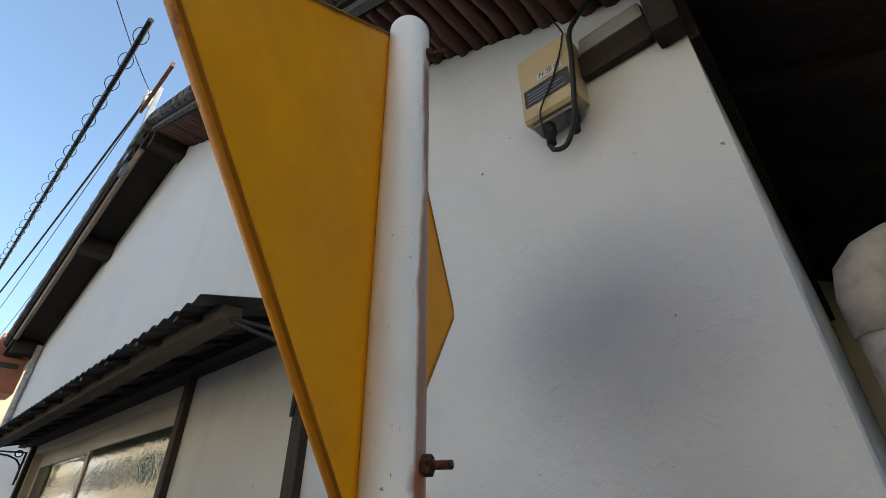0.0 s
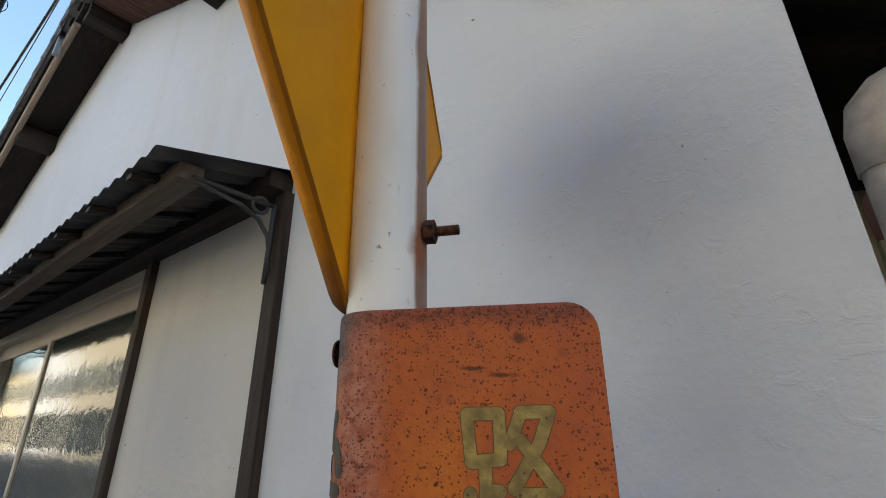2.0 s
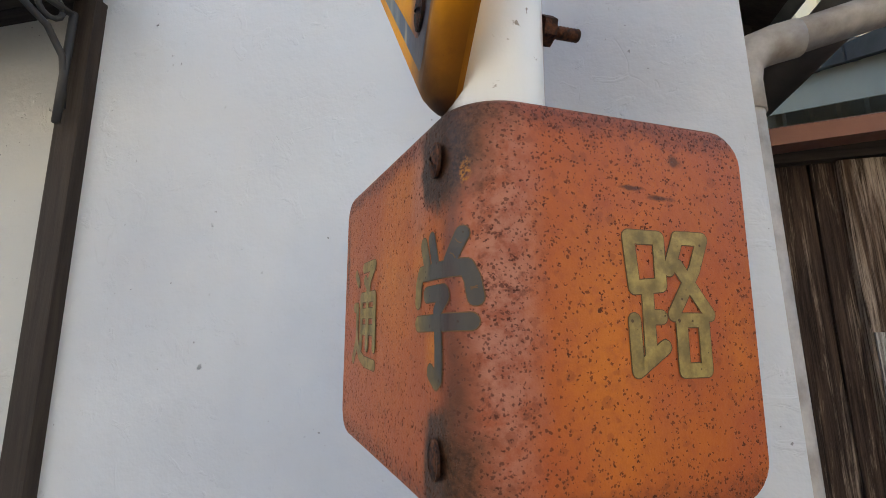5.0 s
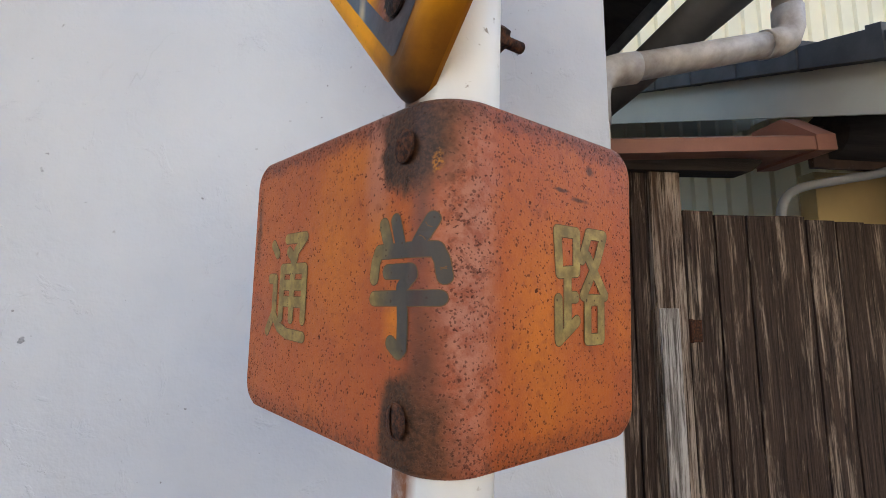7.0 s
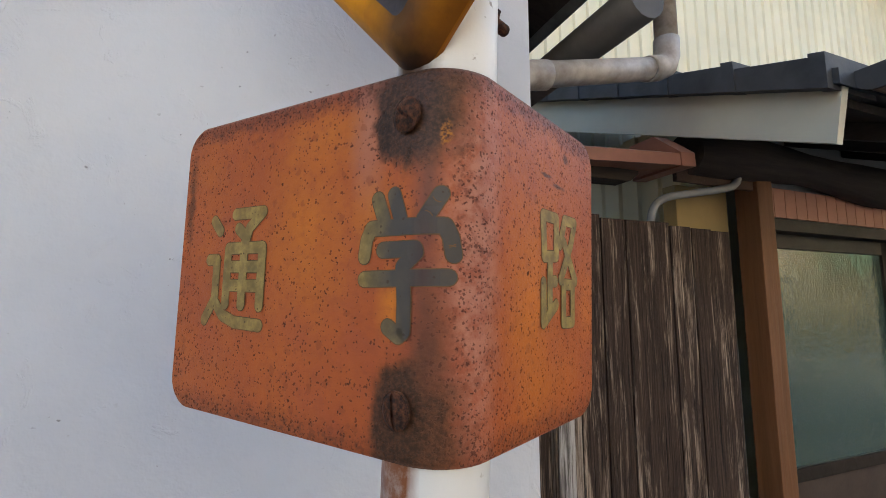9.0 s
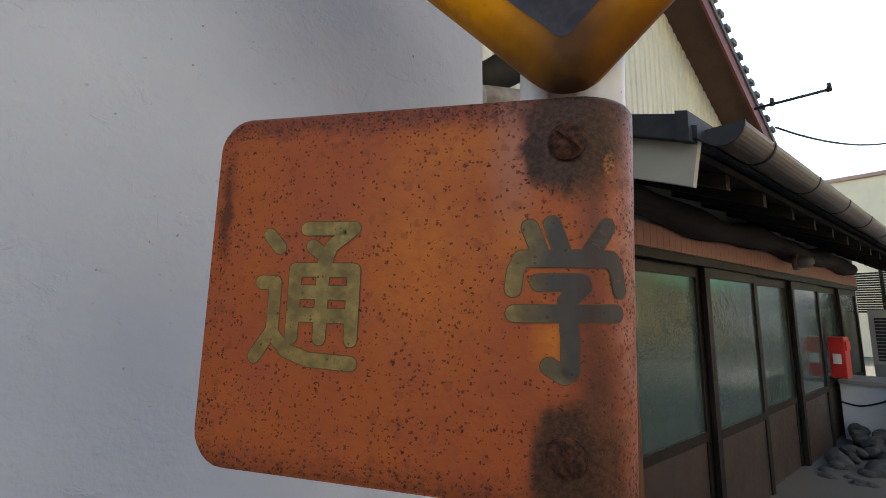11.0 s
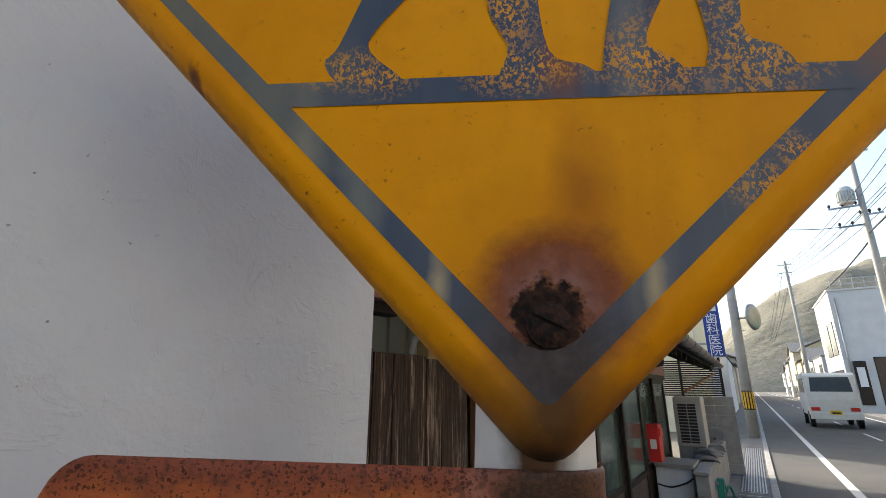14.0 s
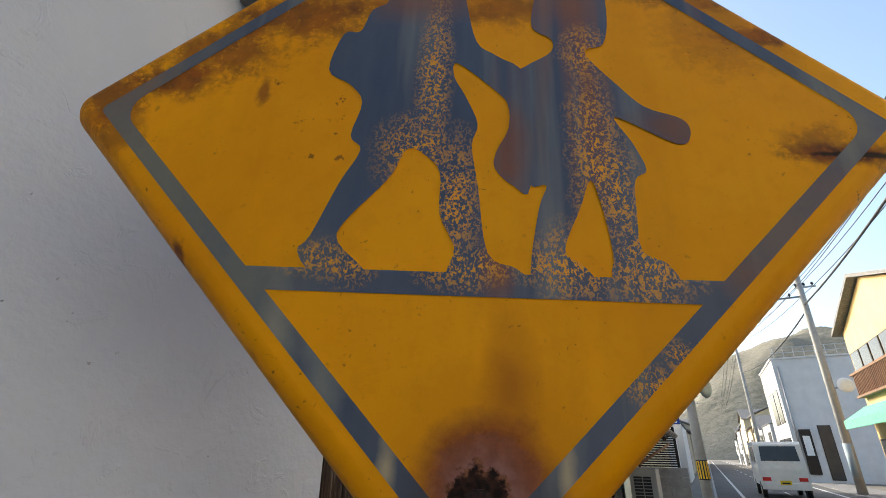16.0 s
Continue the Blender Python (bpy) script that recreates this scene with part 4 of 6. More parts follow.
window = thing("window_1", "sliding window with beige aluminium sashes and patterned glass", "window", kind="structure")
part("window_frame", [box(WIN_L - 0.03, WIN_R, WY + 0.01, WY + 0.10, WIN_T - 0.03, WIN_T + 0.027, 0.003), box(WIN_L - 0.03, WIN_R, WY + 0.01, WY + 0.10, WIN_B - 0.05, WIN_B, 0.003), box(WIN_R - 0.03, WIN_R, WY + 0.01, WY + 0.10, WIN_B, WIN_T - 0.03, 0.003), box(WIN_L - 0.03, WIN_L, WY + 0.01, WY + 0.10, WIN_B, WIN_T - 0.03, 0.003)], M_SASH, window)
for k in range(2):
    x0 = WIN_L + k * (WIN_R - 0.03 - WIN_L) / 2
    x1 = x0 + (WIN_R - 0.03 - WIN_L) / 2
    yy = WY + (0.035 if k else 0.060)
    sash = part("sash", [box(x0, x1, yy, yy + 0.022, WIN_B, WIN_B + 0.06, 0.003), box(x0, x1, yy, yy + 0.022, WIN_T - 0.12, WIN_T - 0.03, 0.003), box(x0, x0 + 0.045, yy, yy + 0.022, WIN_B + 0.06, WIN_T - 0.12, 0.003), box(x1 - 0.045, x1, yy, yy + 0.022, WIN_B + 0.06, WIN_T - 0.12, 0.003)], M_SASH, window)
    pane = part("pane", [box(x0 + 0.045, x1 - 0.045, yy + 0.009, yy + 0.014, WIN_B + 0.06, WIN_T - 0.12)], M_CLEAR, sash, "patterned glass pane")
# added plain room, painted dark so the panes show mostly reflections
single("room_back", [box(LEFT_X + 0.2, CORNER - 0.2, 2.2, 2.25, 0, 2.6), box(LEFT_X + 0.2, CORNER - 0.2, WY + 0.15, 2.2, -0.03, 0.0), box(LEFT_X + 0.2, CORNER - 0.2, WY + 0.15, 2.2, 2.6, 2.62)], M_INNER, "plain room added behind the window, its dimness put into dark paint", "inner wall", kind="structure")

# canopy over the window
canopy = thing("window_canopy", "dark corrugated metal canopy on curled iron brackets over the window", "canopy")
CAN_R, CAN_L = -1.10, -5.05


def canopy_point(u, v):
    y = WY + 0.005 - 0.355 * v
    return (u, y, 2.325 - 0.095 * v + 0.006 * math.sin(u * math.tau / 0.076))


us = [CAN_R + (CAN_L - CAN_R) * i / 416 for i in range(417)]
part("corrugated_sheet", [sheet(us, [0, 0.5, 1.0], canopy_point), sheet(us, [0, 0.5, 1.0], lambda u, v: tuple(a + b for a, b in zip(canopy_point(u, v), (0, 0, 0.003))))], M_CANOPY, canopy)
part("front_beam", [box(CAN_L + 0.05, CAN_R - 0.05, WY - 0.285, WY - 0.225, 2.205, 2.248, 0.005)], wooden("pale_canopy_beam", (0.10, 0.075, 0.055), (0.21, 0.16, 0.12), 0), canopy, "brown timber front beam")
part("wall_beam", [box(CAN_L + 0.05, CAN_R - 0.02, WY - 0.075, WY - 0.031, 2.262, 2.312, 0.004)], M_DARKWOOD_X, canopy)
for k in range(14):
    x = CAN_R - 0.15 - k * 0.285
    part("batten", [solid([(x, WY - 0.07, 2.298), (x - 0.03, WY - 0.07, 2.298), (x - 0.03, WY - 0.345, 2.222), (x, WY - 0.345, 2.222), (x, WY - 0.07, 2.285), (x - 0.03, WY - 0.07, 2.285), (x - 0.03, WY - 0.345, 2.209), (x, WY - 0.345, 2.209)], [(0, 1, 2, 3), (7, 6, 5, 4), (0, 4, 5, 1), (1, 5, 6, 2), (2, 6, 7, 3), (3, 7, 4, 0)])], M_DARKWOOD_Y, canopy)
for x in (-1.142, -4.80):
    y0 = WY - 0.034
    br = [(x, y0, 2.03), (x, y0 - 0.004, 2.08), (x, y0 - 0.012, 2.125), (x, y0 - 0.045, 2.165), (x, y0 - 0.10, 2.188), (x, y0 - 0.17, 2.196), (x, y0 - 0.22, 2.205)]
    curl = [(x, y0 - 0.045 + 0.022 * math.cos(a), 2.205 + 0.022 * math.sin(a)) for a in [k * math.tau / 12 for k in range(13)]]
    part("bracket", [tube(br, 0.006, 8), tube([(x, y0 - 0.006, 2.00), (x, y0 - 0.004, 2.22)], 0.007, 8), tube([(x, y0 - 0.004, 2.215), (x, y0 - 0.22, 2.212)], 0.006, 8), tube(curl, 0.005, 8)], M_CANOPY, canopy, "curled iron bracket")

# roof over the gable, with its soffit, purlin ends and tiles
OV, EAVE_X = 0.30, 0.40
RY0, RY1 = WY - OV, 7.0


def slope_slab(x0, x1, lift, thick, y0=RY0, y1=RY1):
    z0, z1 = rake_z(x0) + lift, rake_z(x1) + lift
    return prism([(x0, z0), (x1, z1), (x1, z1 + thick), (x0, z0 + thick)], "y", y0, y1)


M_REDWOOD = wooden("red_brown_batten", (0.075, 0.032, 0.022), (0.19, 0.09, 0.06), 1)
roof_a = thing("roof_1", "old tiled gable roof with dark plank soffit", "roof", kind="structure")
part("soffit", [slope_slab(PEAK[0], EAVE_X, 0.03, 0.02), slope_slab(-7.35, PEAK[0], 0.03, 0.02)], M_DARKWOOD_X, roof_a, "dark plank soffit")
part("tile_bed", [slope_slab(PEAK[0], EAVE_X + 0.05, 0.055, 0.05, RY0 - 0.03), slope_slab(-7.42, PEAK[0], 0.055, 0.05, RY0 - 0.03)], M_OLDTILE, roof_a, "grey clay tiles")
part("barge_board", [slope_slab(PEAK[0] + 0.02, EAVE_X - 0.1, -0.005, 0.033, RY0 + 0.015, RY0 + 0.042)], wooden("peeling_barge", (0.05, 0.045, 0.04), (0.20, 0.19, 0.18), 0, 0.85, 50), roof_a, "peeling grey barge board")
part("barge_board", [slope_slab(-7.3, PEAK[0] - 0.02, -0.06, 0.088, RY0 + 0.015, RY0 + 0.042)], M_DARKWOOD_X, roof_a)
for x in (-6.95, -5.05, -3.62, -1.9):
    z = rake_z(x) - 0.10
    w = 0.07
    part("purlin_end", [box(x - w, x + w, RY0 + 0.045, WY + 0.002, z - 0.03, z + 0.115, 0.006)], M_DARKWOOD_Y, roof_a, "dark timber purlin end")
lath_rnd = random.Random(12)
for k in range(74):
    x = EAVE_X - 0.15 - k * 0.053
    z = rake_z(x) + lath_rnd.uniform(-0.004, 0.006)
    r = lath_rnd.uniform(0.021, 0.027)
    wave = lath_rnd.uniform(-0.006, 0.006)
    part("soffit_lath", [tube([(x, RY0 + 0.05, z + 0.012), (x + wave, RY0 + 0.15, z + 0.010), (x - wave, WY - 0.08, z + 0.013), (x, WY - 0.002, z + 0.012)], [r, r * 0.92, r * 1.05, r], 8)], M_REDWOOD, roof_a)
for k in range(30):
    x = EAVE_X - 0.05 - k * 0.155
    z = rake_z(x) + 0.10
    part("verge_tile", [tube([(x + 0.09, RY0 + 0.01, z - 0.045), (x - 0.09, RY0 + 0.01, z + 0.055)], [0.055, 0.048], 10)], M_OLDTILE, roof_a)
for k in range(20):
    x = -7.3 + k * 0.19
    z = rake_z(x) + 0.10
    part("verge_tile", [tube([(x - 0.10, RY0 + 0.01, z - 0.03), (x + 0.10, RY0 + 0.01, z + 0.035)], [0.055, 0.048], 10)], M_OLDTILE, roof_a)
for k in range(12):
    y = WY + 0.35 + k * 0.42
    part("rafter", [slope_slab(CORNER - 0.1, EAVE_X - 0.04, -0.035, 0.062, y, y + 0.05)], M_DARKWOOD_X, roof_a)
part("tie_beam", [box(-0.222, -0.072, WY - 0.022, WY - 0.001, 2.572, 2.640, 0.005)], M_DARKWOOD_X, roof_a)
part("mortar_band", [box(-0.215, -0.075, WY - 0.024, WY - 0.001, 2.641, 2.690, 0.012)], M_CONCRETE, roof_a, "crumbling grey mortar")
part("corner_rafter", [box(-0.070, -0.018, WY - 0.055, WY - 0.001, 2.540, 2.76, 0.012)], M_DARKWOOD_Y, roof_a)
part("wall_plate", [box(CORNER - 0.13, CORNER + 0.02, WY + 0.005, 6.9, 2.535, rake_z(CORNER) + 0.018, 0.006)], M_DARKWOOD_Y, roof_a, "dark timber wall plate")
single("verge_pipe", [tube([(-6.75, RY0 + 0.03, rake_z(-6.75) - 0.075), (-3.75, RY0 + 0.03, rake_z(-3.75) - 0.075)], 0.022, 10)], painted("tan_pipe", (0.30, 0.23, 0.17), (0.36, 0.28, 0.2), 0.5), "tan pipe fixed along the roof verge", "pipe")

# eave gutter, its pipe and the downpipe at the corner
gut = thing("eave_gutter", "dark grey half-round gutter under the side eave", "gutter")
GZ = 2.366
part("trough", [tube([(EAVE_X + 0.02, 0.85, GZ), (EAVE_X + 0.02, 7.0, GZ)], 0.055, 16)], M_DARKPIPE, gut)
downpipe = thing("downpipe", "grey plastic downpipe with elbows at the wall corner", "downpipe")
DX, DY = 0.044, 0.885
part("vertical_pipe", [tube([(DX, DY, 0.05), (DX, DY, 2.04)], 0.030, 20)], M_PIPE, downpipe)
part("elbow", [tube([(DX, DY, 1.99), (DX, DY, 2.05), (DX + 0.008, DY + 0.002, 2.085), (DX + 0.030, DY + 0.004, 2.108), (DX + 0.06, DY + 0.006, 2.119), (DX + 0.10, DY + 0.008, 2.128)], 0.0335, 20)], M_PIPE, downpipe)
part("cross_pipe", [tube([(DX + 0.06, DY + 0.006, 2.119), (0.515, 0.925, 2.235)], 0.030, 20)], M_PIPE, downpipe)
part("elbow", [tube([(0.485, 0.922, 2.226), (0.525, 0.926, 2.238), (0.553, 0.928, 2.252), (0.566, 0.930, 2.28), (0.568, 0.930, 2.33)], 0.0335, 20)], M_PIPE, downpipe)
part("upper_pipe", [tube([(0.568, 0.930, 2.31), (0.568, 0.930, 4.6)], 0.030, 20)], M_PIPE, downpipe)

# control box on the wall
cbox = thing("control_box", "beige plastic control box with black cables on the wall", "electrical box")
BX0, BX1, BZ0, BZ1 = -0.348, -0.224, 2.487, 2.694
part("case", [prism([(WY - 0.004, BZ0 + 0.02), (WY - 0.055, BZ0 + 0.005), (WY - 0.062, BZ0 + 0.012), (WY - 0.062, BZ1 - 0.012), (WY - 0.055, BZ1), (WY - 0.004, BZ1)], "x", BX0, BX1)], painted("beige_plastic", (0.58, 0.46, 0.27), (0.52, 0.41, 0.24), 0.45, 0, 5), cbox)
part("base", [box(BX0 + 0.010, BX1 - 0.010, WY - 0.048, WY - 0.005, BZ0 - 0.004, BZ0 + 0.006, 0.004)], painted("grey_plastic", (0.22, 0.21, 0.20), (0.28, 0.27, 0.25), 0.5), cbox, "grey lower housing")
FYB = WY - 0.0632
part("rating_plate", [box(BX0 + 0.008, BX1 - 0.008, FYB - 0.0006, FYB, BZ0 + 0.045, BZ0 + 0.095)], M_CANOPY, cbox, "dark blue rating plate with unreadable lines")
part("rating_lines", [box(BX0 + 0.016, BX1 - 0.02 - 0.02 * (i % 2), FYB - 0.0012, FYB - 0.0006, BZ0 + 0.052 + i * 0.009, BZ0 + 0.0545 + i * 0.009) for i in range(4)], painted("grey_print", (0.25, 0.26, 0.27), (0.2, 0.2, 0.21)), cbox)
STICKER = (BX0 + 0.045, BZ0 + 0.104)
part("sticker", [box(BX0 + 0.045, BX0 + 0.105, FYB - 0.001, FYB, BZ0 + 0.104, BZ0 + 0.126)], M_WHITE, cbox, "white name sticker")
for gx in (BX0 + 0.04, BX0 + 0.095):
    part("cable_gland", [tube([(gx, WY - 0.032, BZ0 - 0.002), (gx, WY - 0.032, BZ0 - 0.03), (gx, WY - 0.032, BZ0 - 0.032), (gx, WY - 0.032, BZ0 - 0.055)], [0.014, 0.014, 0.010, 0.010], 14)], M_BLACK, cbox, "black cable gland")
cab = [(BX0 + 0.035, WY - 0.032, BZ0 - 0.05), (BX0 + 0.045, WY - 0.034, BZ0 - 0.075), (BX0 + 0.075, WY - 0.038, BZ0 - 0.080), (BX1 - 0.020, WY - 0.052, BZ0 - 0.040), (BX1 - 0.002, WY - 0.068, BZ0 + 0.03), (BX1 + 0.006, WY - 0.068, BZ0 + 0.11), (BX1 + 0.010, WY - 0.064, BZ0 + 0.18), (BX1 + 0.022, WY - 0.055, BZ1 + 0.015), (BX1 + 0.060, WY - 0.045, BZ1 + 0.062), (BX1 + 0.115, WY - 0.040, BZ1 + 0.075)]


def curve_line(pts, n=6):
    out = []
    for i in range(len(pts) - 1):
        p0, p1, p2, p3 = (Vector(pts[max(0, min(len(pts) - 1, i + d))]) for d in (-1, 0, 1, 2))
        for j in range(n):
            t = j / n
            out.append(0.5 * (2 * p1 + (p2 - p0) * t + (2 * p0 - 5 * p1 + 4 * p2 - p3) * t * t + (3 * p1 - p0 - 3 * p2 + p3) * t ** 3))
    return out + [Vector(pts[-1])]


part("cable", [tube(curve_line(cab), 0.0055, 10)], M_BLACK, cbox, "thick black cable")
part("thin_cable", [tube(curve_line([(BX0 + 0.035, WY - 0.045, BZ0 - 0.03), (BX0 + 0.042, WY - 0.066, BZ0 + 0.012), (BX0 + 0.078, WY - 0.067, BZ0 + 0.075), (BX1 - 0.016, WY - 0.067, BZ0 + 0.145), (BX1 - 0.006, WY - 0.066, BZ1 - 0.02), (BX1 - 0.012, WY - 0.055, BZ1 + 0.03), (BX1 - 0.04, WY - 0.16, BZ1 + 0.10)]), 0.002, 8)], M_BLACK, cbox)

# roof bracket for the cables, and the lit sign at the far corner
mast = thing("cable_bracket", "grey steel cable bracket with white insulator on the roof edge", "bracket")
part("upright", [box(-4.02, -3.97, RY0 - 0.02, RY0 + 0.02, 4.25, 5.32, 0.004), box(-4.10, -3.90, RY0 - 0.026, RY0 - 0.02, 4.40, 4.75, 0.003)], M_STEEL, mast)
part("cross_arm", [box(-4.35, -3.55, RY0 - 0.05, RY0 - 0.02, 5.22, 5.27, 0.004)], M_POSTWOOD, mast)
part("insulator", [tube([(-4.25, RY0 - 0.035, 5.27), (-4.25, RY0 - 0.035, 5.33), (-4.25, RY0 - 0.035, 5.34), (-4.25, RY0 - 0.035, 5.42)], [0.035, 0.05, 0.035, 0.045], 12)], M_WHITE, mast, "white porcelain insulator")
part("hook", [box(-6.05, -5.60, RY0 - 0.03, RY0, 4.05, 4.08)], M_STEEL, mast)
corner_sign = thing("projecting_sign", "faded orange projecting sign box with dark marks", "sign")
part("box", [box(-7.62, -7.16, 0.34, 0.66, 3.02, 3.66, 0.01)], painted("faded_orange", (0.42, 0.16, 0.09), (0.36, 0.13, 0.075), 0.5), corner_sign)
part("mark", [box(-7.158, -7.150, 0.40, 0.60, 3.28, 3.34), box(-7.158, -7.150, 0.44, 0.60, 3.40, 3.46)], M_CANOPY, corner_sign)
part("arm", [box(-7.2, -6.9, 0.64, 0.72, 3.3, 3.36)], M_STEEL, corner_sign)
single("side_downpipe", [tube([(-6.80, WY - 0.035, 0.0), (-6.80, WY - 0.035, 3.5)], 0.03, 12)], M_PIPE, "pale downpipe at the far corner of the wall", "downpipe")


# ---- gate and passage ----
GY = 1.20
gate = thing("wooden_gate", "closed gate of dark weathered vertical boards with iron hinges", "gate")
gx = 0.455
tops = [1.895, 1.885, 1.885, 1.888, 1.878, 1.875, 1.872]
for k in range(7):
    w = 0.098
    part("board", [box(gx + k * w, gx + (k + 1) * w - 0.004, GY - 0.002 * (k % 3), GY + 0.02, 0.06, tops[k], 0.003)], M_GATE, gate)
part("rail", [box(gx, gx + 0.68, GY + 0.021, GY + 0.06, 1.50, 1.58, 0.003)], M_DARKWOOD_X, gate)
part("rail", [box(gx, gx + 0.68, GY + 0.021, GY + 0.06, 0.40, 0.48, 0.003)], M_DARKWOOD_X, gate)
part("hinge", [box(gx - 0.03, gx + 0.03, GY - 0.009, GY - 0.005, 1.53, 1.59, 0.001), tube([(gx - 0.003, GY - 0.011, 1.528), (gx - 0.003, GY - 0.011, 1.592)], 0.005, 10)], M_RUST, gate, "rusted iron hinge")
single("gate_post", [box(0.352, 0.444, GY - 0.012, GY + 0.07, 0.0, 2.00, 0.005)], M_GREYWOOD, "bleached timber gate post with peeling stain", "post")
single("post_patch", [box(0.358, 0.414, GY - 0.018, GY - 0.0125, 0.0, 1.62, 0.002)], streaked("silvered_plank", (0.10, 0.085, 0.075), (0.28, 0.25, 0.23), (0.58, 0.55, 0.52), 0.46), "silver-grey plank patched onto the gate post", "board")
single("fence_board", [box(0.235, 0.30, GY + 0.01, GY + 0.03, 0.0, 2.00, 0.003), box(0.303, 0.349, GY + 0.005, GY + 0.03, 0.0, 2.00, 0.003)], M_GATE, "dark weathered boards beside the gate", "fence board")
gate_beam = single("gate_lintel", [prism([(0.10, 2.046), (0.70, 2.046), (0.70, 2.036), (0.665, 2.010), (0.10, 1.995)], "y", GY - 0.02, GY + 0.05)], M_DARKWOOD_X, "dark timber lintel over the gate", "lintel")
hood = thing("gate_hood", "rust-brown sheet metal hood over the gate", "hood")
part("cap", [prism([(GY - 0.10, 2.040), (GY - 0.10, 2.078), (GY + 0.0, 2.118), (GY + 0.10, 2.118), (GY + 0.10, 2.046), (GY - 0.02, 2.046)], "x", 0.06, 0.86)], M_HOOD, hood)
part("end_cap", [prism([(GY - 0.104, 2.037), (GY - 0.104, 2.082), (GY - 0.005, 2.165), (GY + 0.104, 2.165), (GY + 0.104, 2.037)], "x", 0.80, 0.862)], M_HOOD, hood)

hood.matrix_world = Matrix.Translation((0.19, 0, 2.012)) @ pose(0, 0, 0, 0, -4.0, 0) @ Matrix.Translation((-0.19, 0, -2.040))
single("spotted_board", [box(0.88, 1.27, 1.188, 1.206, 2.035, 2.165, 0.003)], M_SPOTBOARD, "dark brown board with pale paint specks beside the hood", "board")

# ---- the low house with sliding doors ----
HY, HX0, HX1 = 1.24, 1.28, 6.9
house_wall = single("wall_house", [box(HX0 + 0.10, HX1, HY + 0.03, HY + 0.12, 2.08, 2.6), box(6.72, HX1, HY + 0.03, HY + 0.12, 0, 2.08), box(HX1 - 0.1, HX1, HY + 0.12, 2.55, 0, 2.5), box(HX0, HX0 + 0.08, HY + 0.12, 2.55, 0, 1.45), box(2.32, 2.4, HY + 0.12, 2.45, 0, 2.5)], M_PANEL, "plastered wall of a low house", "wall", kind="structure")
# added room shell, its shade painted in with the same dark colour
single("house_back", [box(2.4, HX1 - 0.1, 2.35, 2.4, 0, 2.5), box(HX0 + 0.1, HX1 - 0.1, HY + 0.12, 2.35, 0.0, 0.06), box(2.4, HX1 - 0.1, HY + 0.12, 2.35, 2.46, 2.5)], M_INNER, "plain room added behind the glass doors, its dimness put into dark paint", "inner wall", kind="structure")
clad = []
for k in range(10):
    q = HY + 0.14 + k * 0.125
    clad += [(HX0 - 0.004, q), (HX0 - 0.004, q + 0.078), (HX0 + 0.014, q + 0.086), (HX0 + 0.014, q + 0.118)]
clad += [(HX0 + 0.03, HY + 1.40), (HX0 + 0.03, HY + 0.14)]
single("side_cladding", [prism(clad, "z", 0.06, 2.44)], M_SIDING, "cream ribbed metal cladding on the side of a low house", "cladding", kind="structure")
single("corner_post", [box(HX0, HX0 + 0.085, HY - 0.06, HY + 0.03, 0, 2.11, 0.005)], M_POSTWOOD, "reddish brown timber corner post", "post")
band_t = thing("tile_band", "row of small pink wall tiles over the doors", "tile band", kind="structure")
tile_me = mesh_of("tile", [box(0, 0.066, 0, 0.012, 0, 0.118, 0.002)], M_PINKTILE)
for k in range(78):
    o = new("tile", tile_me)
    o.parent = band_t
    o.location = (HX0 + 0.10 + k * 0.0685, HY - 0.012, 1.955)
part("backing", [box(HX0 + 0.10, 6.72, HY, HY + 0.028, 1.95, 2.08)], M_CONCRETE, band_t)
DW, DX0 = 0.865, HX0 + 0.17
part_z = 0.98
frame_d = thing("door_frame", "dark bronze door frame with sill and head track", "door frame", kind="structure")
part("head", [box(HX0 + 0.09, DX0 + 6 * DW + 0.05, HY - 0.02, HY + 0.09, 1.90, 1.949, 0.003)], M_FRAME, frame_d)
part("sill", [box(HX0 + 0.09, DX0 + 6 * DW + 0.05, HY - 0.03, HY + 0.09, 0.0, 0.09, 0.003)], M_FRAME, frame_d)
for k in range(6):
    d = thing("sliding_door", "dark bronze sliding door with frosted glass above a solid panel", "sliding door", "sliding doors")
    x0, x1 = DX0 + k * DW, DX0 + (k + 1) * DW + 0.02
    y0 = HY + (0.0 if k % 2 else 0.035)
    sw = 0.065
    part("stile", [box(x0, x0 + sw, y0, y0 + 0.03, 0.09, 1.90, 0.003)], M_FRAME, d)
    part("stile", [box(x1 - sw, x1, y0, y0 + 0.03, 0.09, 1.90, 0.003)], M_FRAME, d)
    for z0, z1 in ((0.09, 0.17), (part_z - 0.05, part_z), (1.84, 1.90)):
        part("rail", [box(x0 + sw, x1 - sw, y0, y0 + 0.03, z0, z1, 0.003)], M_FRAME, d)
    part("pane", [box(x0 + sw, x1 - sw, y0 + 0.012, y0 + 0.017, part_z, 1.84)], M_GLASS, d, "frosted patterned glass")
    part("panel", [box(x0 + sw, x1 - sw, y0 + 0.010, y0 + 0.02, 0.17, part_z - 0.05)], painted("door_panel", (0.075, 0.055, 0.045), (0.11, 0.08, 0.065), 0.35, 0.2), d, "brown lower panel")
single("log_beam", [tube([(HX0 - 0.35 + i * 0.16, HY - 0.05, 2.135 + 0.018 * math.sin(i * 0.55)) for i in range(34)], [0.075 + 0.012 * math.sin(i * 1.1) for i in range(34)], 14)], M_DARKWOOD_X, "dark crooked log beam under the eave", "beam")

# roof of the low house: rake board, tiles, gutter
EY, EZ, RX0, RX1, PITCH = 0.70, 2.145, 0.85, 8.9, 0.40


